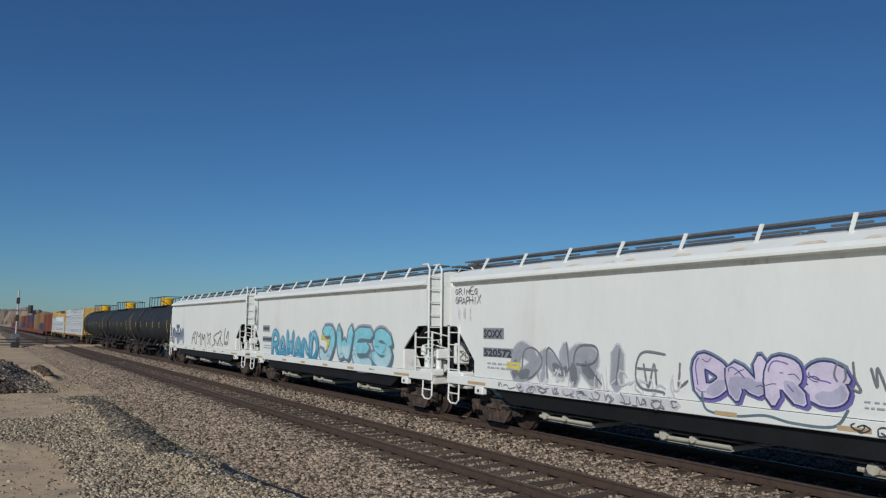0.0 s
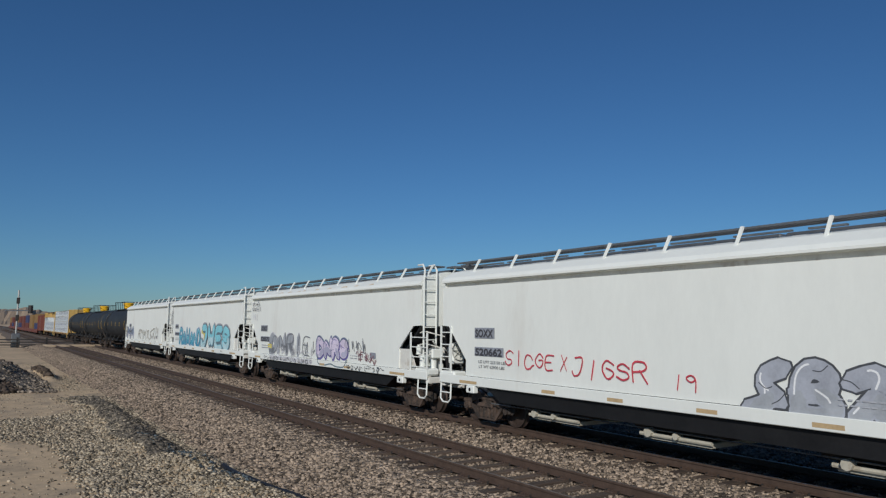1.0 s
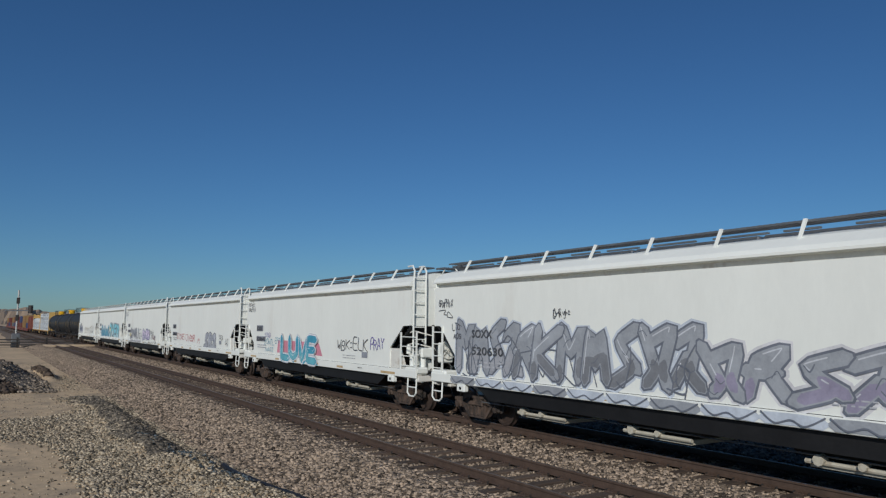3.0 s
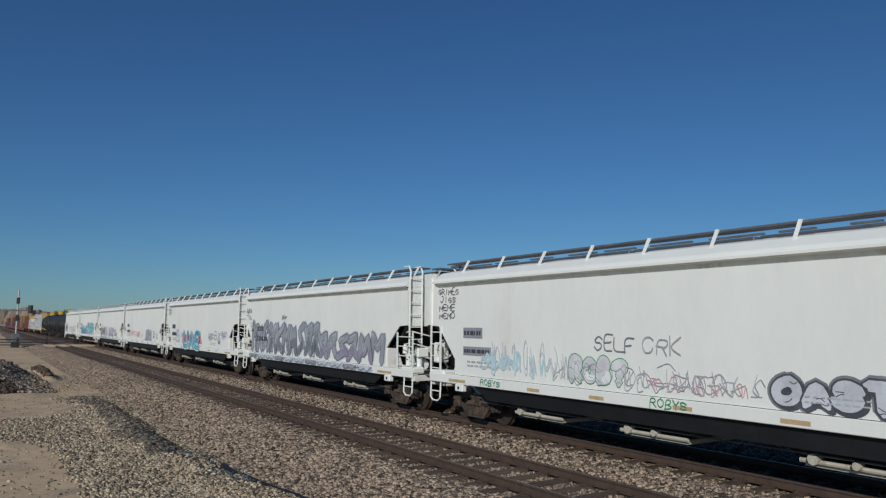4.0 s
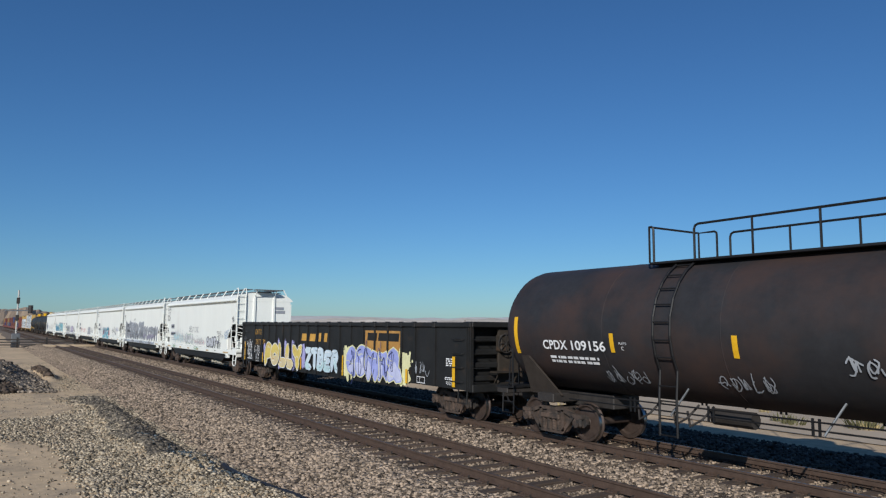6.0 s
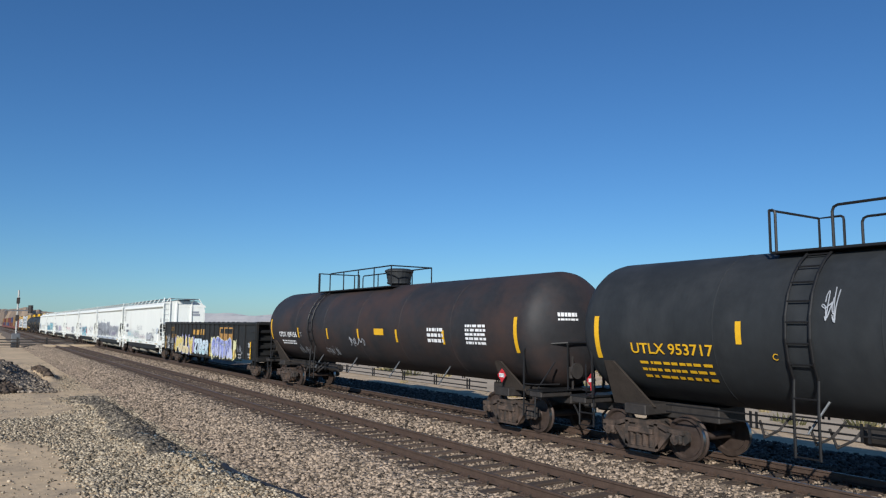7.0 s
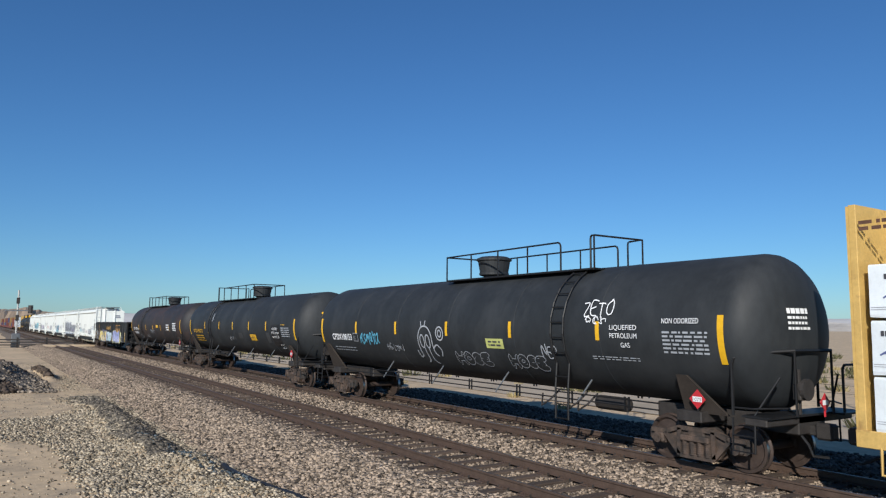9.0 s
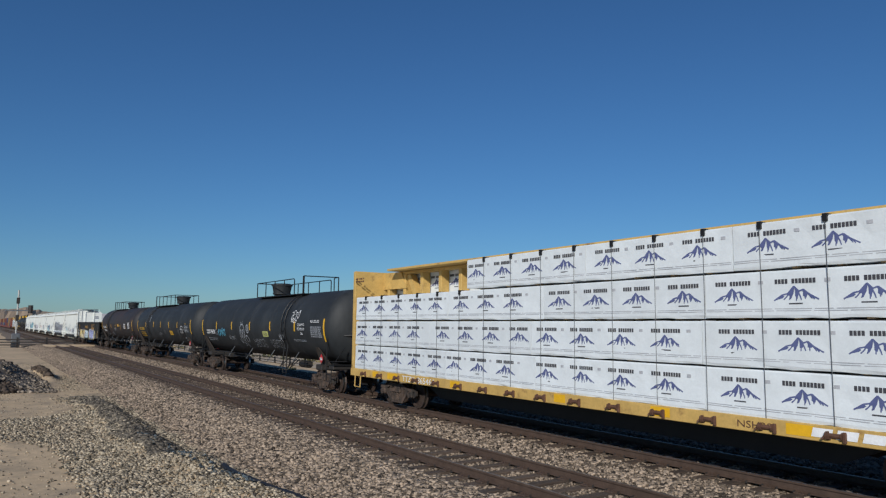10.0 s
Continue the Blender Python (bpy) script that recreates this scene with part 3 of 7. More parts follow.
def build_truck(car, y):
    """A three-piece freight truck: side frames, bolster, springs, two wheelsets."""
    bm = bmesh.new()
    box(bm, -1.12, 1.12, -0.20, 0.20, 0.54, 0.76, 0.03)
    truck = part("truck", bm, M["rust"], car, "rust-brown cast steel truck")
    truck.location = (0, y, 0)
    half = [(1.20, 0.60), (1.12, 0.66), (0.72, 0.66), (0.46, 0.74), (0.36, 0.78)]
    low = [(0.36, 0.14), (0.50, 0.20), (0.68, 0.47), (0.78, 0.42), (0.80, 0.36), (1.10, 0.36), (1.20, 0.44)]
    outer = [(-a, b) for a, b in half] + half[::-1] + low[::-1] + [(-a, b) for a, b in low]
    for s in (-1, 1):
        bm = bmesh.new()
        slab(bm, outer, s * 0.98, s * 1.06)
        # raised flanges of the casting, with the window round the springs
        for pts in ([(-1.12, 0.61), (-0.72, 0.62), (-0.4, 0.73), (0.4, 0.73), (0.72, 0.62), (1.12, 0.61)], [(-0.76, 0.58), (-0.40, 0.18), (0.40, 0.18), (0.76, 0.58)],
                    [(-0.42, 0.2), (-0.40, 0.72)], [(0.42, 0.2), (0.40, 0.72)]):
            for (a, b), (c, d) in zip(pts, pts[1:]):
                dx, dz = c - a, d - b
                ln = math.hypot(dx, dz)
                nx, nz = -dz / ln * 0.045, dx / ln * 0.045
                slab(bm, [(a + nx, b + nz), (c + nx, d + nz), (c - nx, d - nz), (a - nx, b - nz)], s * 1.06, s * 1.13)
        for a in (-0.93, 0.93):
            box(bm, *sorted((s * 1.0, s * 1.15)), a - 0.13, a + 0.13, 0.36, 0.58, 0.04)
            rod(bm, (s * 1.1, a, 0.457), (s * 1.19, a, 0.457), 0.10, 10)
        part("side_frame", bm, M["rust"], truck)
        bm = bmesh.new()
        for k in (-0.27, -0.09, 0.09, 0.27):
            for i in range(7):
                rod(bm, (s * 1.09, k, 0.215 + i * 0.04), (s * 1.09, k, 0.238 + i * 0.04), 0.078, 8)
            rod(bm, (s * 1.09, k, 0.22), (s * 1.09, k, 0.55), 0.062, 8)
        box(bm, *sorted((s * 0.95, s * 1.19)), -0.34, 0.34, 0.48, 0.60, 0.02)
        tagged(part("spring_nest", bm, M["rust"], truck), kind="stuff")
    for a in (-0.93, 0.93):
        bm = bmesh.new()
        lathe(bm, [(0.05, -1.18), (0.085, -1.17), (0.10, -1.02), (0.09, -0.84), (0.12, -0.83), (0.14, -0.80), (0.36, -0.775), (0.40, -0.83), (0.457, -0.825),
                   (0.455, -0.735), (0.487, -0.70), (0.487, -0.68), (0.39, -0.675), (0.36, -0.72), (0.13, -0.70), (0.09, -0.66), (0.09, 0.66), (0.13, 0.70),
                   (0.36, 0.72), (0.39, 0.675), (0.487, 0.68), (0.487, 0.70), (0.455, 0.735), (0.457, 0.825), (0.40, 0.83), (0.36, 0.775), (0.14, 0.80),
                   (0.12, 0.83), (0.09, 0.84), (0.10, 1.02), (0.085, 1.17), (0.05, 1.18)], seg=28,
              mats=[0, 0, 0, 0, 0, 0, 0, 0, 1, 0, 0, 0, 0, 0, 0, 0, 0, 0, 0, 0, 0, 0, 1, 0, 0, 0, 0, 0, 0, 0, 0])
        for k in range(3):
            an = k * 2.1
            for s in (-1, 1):
                rod(bm, (s * 1.17, 0.055 * math.cos(an), 0.055 * math.sin(an)), (s * 1.195, 0.055 * math.cos(an), 0.055 * math.sin(an)), 0.018, 6)
        w = part("wheelset", bm, [M["wheel"], M["tread"]], truck, "brown steel wheelset with bright treads", smooth=True)
        w.location = (0, a, 0.457)
    return truck


def build_coupler(car, y_end, half):
    s = 1 if y_end > 0 else -1
    bm = bmesh.new()
    a, b = sorted((y_end - s * 0.5, s * (half - 0.12)))
    box(bm, -0.09, 0.09, a, b, 0.76, 0.94, 0.02)
    a, b = sorted((s * (half - 0.24), s * (half + 0.09)))
    box(bm, -0.17 * s - 0.04, -0.17 * s + 0.30 * s, a, b, 0.70, 1.0, 0.04)
    part("coupler", bm, M["dark_steel"], car)
    bm = bmesh.new()
    pipe(bm, [(-0.30, y_end - s * 0.1, 0.82), (-0.33, y_end + s * 0.1, 0.62), (-0.28, s * (half - 0.2), 0.42), (-0.1, s * half, 0.40)], 0.028)
    part("air_hose", bm, M["black"], car)


def car_root(name, label, category, group="cars of the freight train"):
    return tagged(new(name), label, category, group)


# ---- paint on the cars' sides ----
def flat_side(w):
    return lambda y, z, off: (-(w + off), y, z)


def round_side(r, zc):
    def f(y, z, off):
        dz = max(-r * 0.97, min(r * 0.97, z - zc))
        return (-math.sqrt(r * r - dz * dz) - off, y, z)
    return f


def catmull(pts, step):
    if len(pts) < 3:
        (a, b), (c, d) = pts
        n = max(2, int(math.hypot(c - a, d - b) / step))
        return [(a + (c - a) * i / n, b + (d - b) * i / n) for i in range(n + 1)]
    out = []
    p = [pts[0]] + list(pts) + [pts[-1]]
    for i in range(1, len(p) - 2):
        p0, p1, p2, p3 = p[i - 1:i + 3]
        n = max(2, int(math.hypot(p2[0] - p1[0], p2[1] - p1[1]) / step))
        for k in range(n):
            t = k / n
            out.append(tuple(0.5 * (2 * b + (c - a) * t + (2 * a - 5 * b + 4 * c - d) * t * t + (3 * b - a - 3 * c + d) * t ** 3) for a, b, c, d in zip(p0, p1, p2, p3)))
    return out + [pts[-1]]


def stroke(bm, surf, pts, width, off, round_ends=True, jitter=None, mat=0):
    """A painted line of a given width along smooth (y, z) points, laid on the side of a car."""
    path = catmull(pts, max(0.03, width * 0.35))
    rows, lift = [], off
    if len(path) < 2:
        return
    m = len(path)
    ext = []
    for i, (y, z) in enumerate(path):
        a, b = path[max(0, i - 1)], path[min(m - 1, i + 1)]
        ln = math.hypot(b[0] - a[0], b[1] - a[1]) or 1
        ty, tz = (b[0] - a[0]) / ln, (b[1] - a[1]) / ln
        w = width * (jitter.uniform(0.85, 1.15) if jitter else 1)
        if round_ends and i == 0:
            for k in (0.0, 0.5, 0.8):
                ext.append((y - ty * width * 0.5 * (1 - k), z - tz * width * 0.5 * (1 - k), ty, tz, w * (0.25 + 0.7 * k)))
        ext.append((y, z, ty, tz, w))
        if round_ends and i == m - 1:
            for k in (0.8, 0.5, 0.0):
                ext.append((y + ty * width * 0.5 * (1 - k), z + tz * width * 0.5 * (1 - k), ty, tz, w * (0.25 + 0.7 * k)))
    for y, z, ty, tz, w in ext:
        lift += 0.000012
        rows.append([bm.verts.new(surf(y - tz * w * k, z + ty * w * k, lift)) for k in (-0.5, 0.0, 0.5)])
    for r0, r1 in zip(rows, rows[1:]):
        for k in (0, 1):
            bm.faces.new((r0[k], r0[k + 1], r1[k + 1], r1[k])).material_index = mat


def patch(bm, surf, outline, off):
    """A filled (y, z) shape."""
    bm.faces.new([bm.verts.new(surf(y, z, off)) for y, z in outline])


# Pen strokes of the capital letters on a grid of five columns (0-4) and five rows (a at the foot, e at the top),
# and, under the signs below 9, a few interlocking wild shapes of no alphabet.
GLYPHS = {"A": "0a2e4a 1b3b", "B": "0a0e3e3c0c 2c4b3a0a", "C": "4d3e1e0c1a3a4b", "D": "0a0e2e4c2a0a", "E": "4e0e0a4a 0c3c", "F": "4e0e0a 0c3c", "G": "4d2e0c2a4b4c2c", "H": "0a0e 4a4e 0c4c",
          "I": "2a2e", "J": "1e4e3b1a0b", "K": "0a0e 4e0c4a", "L": "0e0a4a", "M": "0a0e2b4e4a", "N": "0a0e4a4e", "O": "2e0d0b2a4b4d2e", "P": "0a0e3e4d3c0c", "Q": "2e0c2a4c2e 2b4a", "R": "0a0e3e4d3c0c 2c4a",
          "S": "4d2e0d1c3c4b2a0b", "T": "0e4e 2e2a", "U": "0e0b2a4b4e", "V": "0e2a4e", "W": "0e1a2d3a4e", "X": "0e4a 4e0a", "Y": "0e2c4e 2c2a", "Z": "0e4e0a4a", "=": "0d4d 0b4b", "-": "0c4c",
          "?": "0d2e4d2c2b 2a2a", "0": "2e0d0b2a4b4d2e", "9": "4a4d2e0d2c4d", "1": "0a1e2b3e4a", "2": "0e2b1a 1d4e3b4a", "3": "0c2e4c2a0c 2c4a", "4": "0a1d4e2c4a 0c3c", "5": "1e0b3a4e2c", "6": "0d3e2b4a 0a2c",
          "7": "0a0e2c4e4a 0e1d", "8": "4e1d3b0a 2c4b"}


def glyph_paths(ch):
    """The strokes of a letter as (u, v) points between 0 and 1."""
    return [[(int(st[i]) / 4, "abcde".index(st[i + 1]) / 4) for i in range(0, len(st), 2)] for st in GLYPHS.get(ch.upper(), "0a4e").split()]


def chisel(pts, cut=0.14):
    """Corners cut short, so that a smooth line keeps them hard."""
    out = [pts[0]]
    for a, p, c in zip(pts, pts[1:], pts[2:]):
        out += [tuple(p[k] + (a[k] - p[k]) * cut for k in (0, 1)), tuple(p[k] + (c[k] - p[k]) * cut for k in (0, 1))]
    return out + [pts[-1]]


def scrawl(car, surf, text, y_left, z, height, width, mat, w=0.03, seed=0, label=""):
    """A word written by hand with one thin spray line or marker."""
    rng = random.Random(str(seed) + text)
    bm = bmesh.new()
    cell = width / max(1, len(text))
    for i, ch in enumerate(text):
        if ch == " ":
            continue
        up, tall, lean = rng.uniform(-0.10, 0.10) * height, height * rng.uniform(0.85, 1.15), rng.uniform(-0.05, 0.15) * height
        for path in glyph_paths(ch):
            pts = [(u + rng.uniform(-0.07, 0.07), v + rng.uniform(-0.07, 0.07)) for u, v in path]
            if rng.random() < 0.3:
                pts.append((pts[-1][0] + rng.uniform(-0.1, 0.25), pts[-1][1] + rng.uniform(-0.15, 0.1)))
            pts = [(y_left - cell * (i + 0.08 + 0.80 * u) - lean * v, z + up + tall * v) for u, v in chisel(pts, 0.25)]
            if math.hypot(pts[0][0] - pts[-1][0], pts[0][1] - pts[-1][1]) < 0.01 and len(pts) < 3:
                pts[-1] = (pts[-1][0] + 0.02, pts[-1][1])
            stroke(bm, surf, pts, w, 0.024 + i * 0.0003, jitter=rng)
    return part("graffiti", bm, mat, car, label)


def throwup(car, surf, word, y0, y1, z0, z1, fill, rim, w=0.26, r=0.05, second=None, shade=None, shine=None, glow=None, seed=1, hard=False, label="", crowd=0.92, base=0.0):
    """Fat spray-painted letters, each one a part: a soft glow, a drop shade, the rim, the filling with a second tone in its foot, and thin shine lines."""
    rng = random.Random(str(seed) + word)
    n = len(word)
    step = (y0 - y1) / n
    mats = [fill, rim, second or fill, shade or rim, shine or fill, glow or rim]
    order = list(range(n))
    rng.shuffle(order)
    for rank, i in enumerate(order):
        bm = bmesh.new()
        h = (z1 - z0) * rng.uniform(0.92, 1.0)
        zb = z0 + (z1 - z0 - h) * rng.random()
        lean, grow = rng.uniform(-0.06, 0.12), rng.uniform(crowd, crowd + 0.16)
        inset = w / 2 + r
        off = base + 0.003 + rank * 0.0045
        runs = []
        for path in glyph_paths(word[i]):
            pts = [(u + rng.uniform(-0.05, 0.05), v + rng.uniform(-0.03, 0.03)) for u, v in path]
            runs.append([(y0 - step * (i + 0.5) - (u - 0.5) * max(0.05, step * grow - 2 * inset * 0.75) - lean * (v - 0.5) * h, zb + inset + v * (h - 2 * inset)) for u, v in (chisel(pts) if hard else chisel(pts, 0.3))])
        for pts in runs:
            if glow:
                stroke(bm, surf, pts, w + 4.5 * r, base + 0.0006 + rank * 0.0002, mat=5)
            if shade:
                stroke(bm, surf, [(y - r * 1.6, z - r * 1.2) for y, z in pts], w + 2 * r, off, mat=3)
            stroke(bm, surf, pts, w + 2 * r, off + 0.001, mat=1)
        for pts in runs:
            stroke(bm, surf, pts, w, off + 0.002, mat=0)
            if second:
                low = [p for p in catmull(pts, 0.08) if p[1] < zb + h * rng.uniform(0.36, 0.5)]
                for k in range(0, len(low) - 3, 3):
                    if math.hypot(low[k][0] - low[k + 3][0], low[k][1] - low[k + 3][1]) < 0.4:
                        stroke(bm, surf, low[k:k + 4], w * 0.8, off + 0.0028, mat=2)
            if shine:
                line = catmull(pts, 0.06)
                a = rng.randrange(max(1, len(line) // 2))
                seg = line[a:a + max(3, len(line) // 3)]
                if len(seg) > 2:
                    stroke(bm, surf, [(y + w * 0.22, z + w * 0.2) for y, z in seg], max(0.016, w * 0.1), off + 0.0034, mat=4)
        # cracks and folds drawn with the rim's colour
        for _ in range(2):
            y, z = rng.choice(rng.choice(runs))
            stroke(bm, surf, [(y + w * 0.4, z + rng.uniform(-0.1, 0.1) * h), (y, z + rng.uniform(-0.05, 0.05) * h), (y - w * 0.35, z + rng.uniform(-0.1, 0.1) * h)], r * 0.45, off + 0.0036, mat=1)
        part("graffiti_letter", bm, mats, car, label if rank == 0 else "")


def brush_moves(rng):
    """A few loose brush movements in a unit cell: loops, hooks, slashes and curls, of no alphabet."""
    moves = []
    for _ in range(rng.choice((1, 2, 2, 3))):
        kind = rng.random()
        if kind < 0.40:                                   # an open loop
            cu, cv, ru, rv = rng.uniform(0.3, 0.7), rng.uniform(0.3, 0.7), rng.uniform(0.18, 0.4), rng.uniform(0.25, 0.5)
            a0, sweep = rng.uniform(0, 6.28), rng.uniform(3.0, 6.0) * rng.choice((-1, 1))
            moves.append([(cu + ru * math.cos(a0 + sweep * k / 6), cv + rv * math.sin(a0 + sweep * k / 6)) for k in range(7)])
        elif kind < 0.65:                                 # a slash with a hooked end
            u, d = rng.uniform(0.1, 0.9), rng.uniform(-0.25, 0.25)
            moves.append([(u, rng.uniform(0.85, 1.1)), (u + d * 0.5, 0.5), (u + d, rng.uniform(-0.05, 0.15)), (u + d + rng.choice((-0.3, 0.3)), rng.uniform(0.0, 0.3))])
        elif kind < 0.85:                                 # a swinging curl
            v = rng.uniform(0.2, 0.8)
            moves.append([(-0.05, v), (0.3, v + rng.uniform(-0.4, 0.4)), (0.6, v + rng.uniform(-0.4, 0.4)), (1.1, v + rng.uniform(-0.2, 0.2))])
        else:
            u = rng.uniform(0.0, 0.4)
            moves.append([(u, 0.9), (u + 0.2, 0.1), (u + 0.35, 0.8), (u + 0.55, 0.1)])
    return moves


def bubble(cy, cz, hy, hz, shape):
    """A closed, swollen outline round a centre; shape holds the wobble's phase, lean, waist and spikes."""
    ph, lean, waist, sp = shape
    out = []
    for k in range(40):
        a = 2 * math.pi * k / 40
        c, d = math.cos(a), math.sin(a)
        r = 1 / (abs(c) ** 3.2 + abs(d) ** 3.2) ** (1 / 3.2)
        r *= 1 + 0.09 * noise.noise((c * 1.3 + ph, d * 1.3, ph)) + sp * noise.noise((c * 3.1, d * 3.1 + ph, 3.0))
        y, z = hy * r * c * (1 - waist * (1 - abs(d))), hz * r * d
        out.append((cy + y + lean * z, cz + z))
    return out


def in_cell(path, c0, c1, z0, z1, tilt, rng, wob=0.06):
    out = []
    for u, v in path:
        u, v = u + rng.uniform(-wob, wob), v + rng.uniform(-wob, wob)
        out.append((c0 + (c1 - c0) * u + tilt * v, z0 + (z1 - z0) * v))
    return out


def tag(car, surf, seed, y0, y1, z0, z1, n, mat, w=0.03, label="quick spray-painted tag"):
    """Thin scribbled lines."""
    rng = random.Random(seed)
    bm = bmesh.new()
    step = (y1 - y0) / n
    for i in range(n):
        for mv in brush_moves(rng):
            stroke(bm, surf, in_cell(mv, y0 + step * (i + 0.05), y0 + step * (i + 0.92), z0 + rng.uniform(-0.06, 0.06) * (z1 - z0), z1 + rng.uniform(-0.15, 0.1) * (z1 - z0),
                                     rng.uniform(-0.04, 0.02), rng, 0.1), w, 0.022 + i * 0.0002, jitter=rng)
    part("graffiti", bm, mat, car, label)


def lettering(car, surf, text, y_left, z, height, mat, off=0.024, width=None, bold=0.0, shear=0.0, label="", wob=0.0):
    """Painted words in the built-in font; width stretches them to a length along the car. Those that waver are sprayed by hand."""
    if wob:
        return scrawl(car, surf, text, y_left, z, height, width or height * 0.75 * len(text), mat, max(0.02, height * 0.085), len(text), label)
    cu = bpy.data.curves.new("lettering", "FONT")
    cu.body, cu.size, cu.offset, cu.shear = text, height * 1.38, bold, shear
    cu.resolution_u = 3
    tmp = bpy.data.objects.new("lettering", cu)
    me = bpy.data.meshes.new_from_object(tmp)
    bpy.data.objects.remove(tmp)
    xs = [v.co.x for v in me.vertices]
    k = width / (max(xs) - min(xs)) if width else 1.0
    for v in me.vertices:
        u = (v.co.x - min(xs)) * k
        v.co = surf(y_left - u, z + v.co.y, off)
    me.materials.clear()
    me.materials.append(mat)
    ob = new("lettering", me)
    ob.parent = car
    if label:
        tagged(ob, label)
    return ob


def bars(car, surf, y_left, y_right, z0, z1, rows, mat, seed=0, off=0.022, fill=0.6):
    """Small print that cannot be read: rows of short bars."""
    rng = random.Random(seed)
    bm = bmesh.new()
    h = (z1 - z0) / rows
    for r in range(rows):
        y = y_left
        while y > y_right + 0.03:
            w = min(rng.uniform(0.05, 0.22), y - y_right)
            zc = z1 - (r + 0.5) * h
            patch(bm, surf, [(y, zc - h * fill / 2), (y - w, zc - h * fill / 2), (y - w, zc + h * fill / 2), (y, zc + h * fill / 2)], off)
            y -= w + rng.uniform(0.02, 0.07)
    tagged(part("small_print", bm, mat, car), kind="stuff")


def plate(car, surf, y_left, y_right, z0, z1, mat, name="sign_panel", off=0.016, label="", n=1):
    bm = bmesh.new()
    for i in range(n):
        a, b = z0 + (z1 - z0) * i / n, z0 + (z1 - z0) * (i + 1) / n
        patch(bm, surf, [(y_left, a), (y_right, a), (y_right, b), (y_left, b)], off)
    return part(name, bm, mat, car, label)


def rung_ladder(car, name, a, b, dz, n, mat, r=0.017, stile=0.03):
    """Two upright stiles from points a and b, with n rungs between."""
    bm = bmesh.new()
    a, b = Vector(a), Vector(b)
    up = Vector((0, 0, dz))
    for p in (a, b):
        q = p + up
        d = stile
        box(bm, p.x - d * 0.6, p.x + d * 0.6, p.y - d, p.y + d, p.z, q.z)
    for i in range(n):
        z = Vector((0, 0, dz * (i + 0.5) / n))
        rod(bm, a + z, b + z, r, 6)
    return part(name, bm, mat, car)


# ---- covered hopper ----
HOP = 18.29
HW = 1.58
HR, HF = 8.25, 8.62                              # body ends behind and ahead of the centre


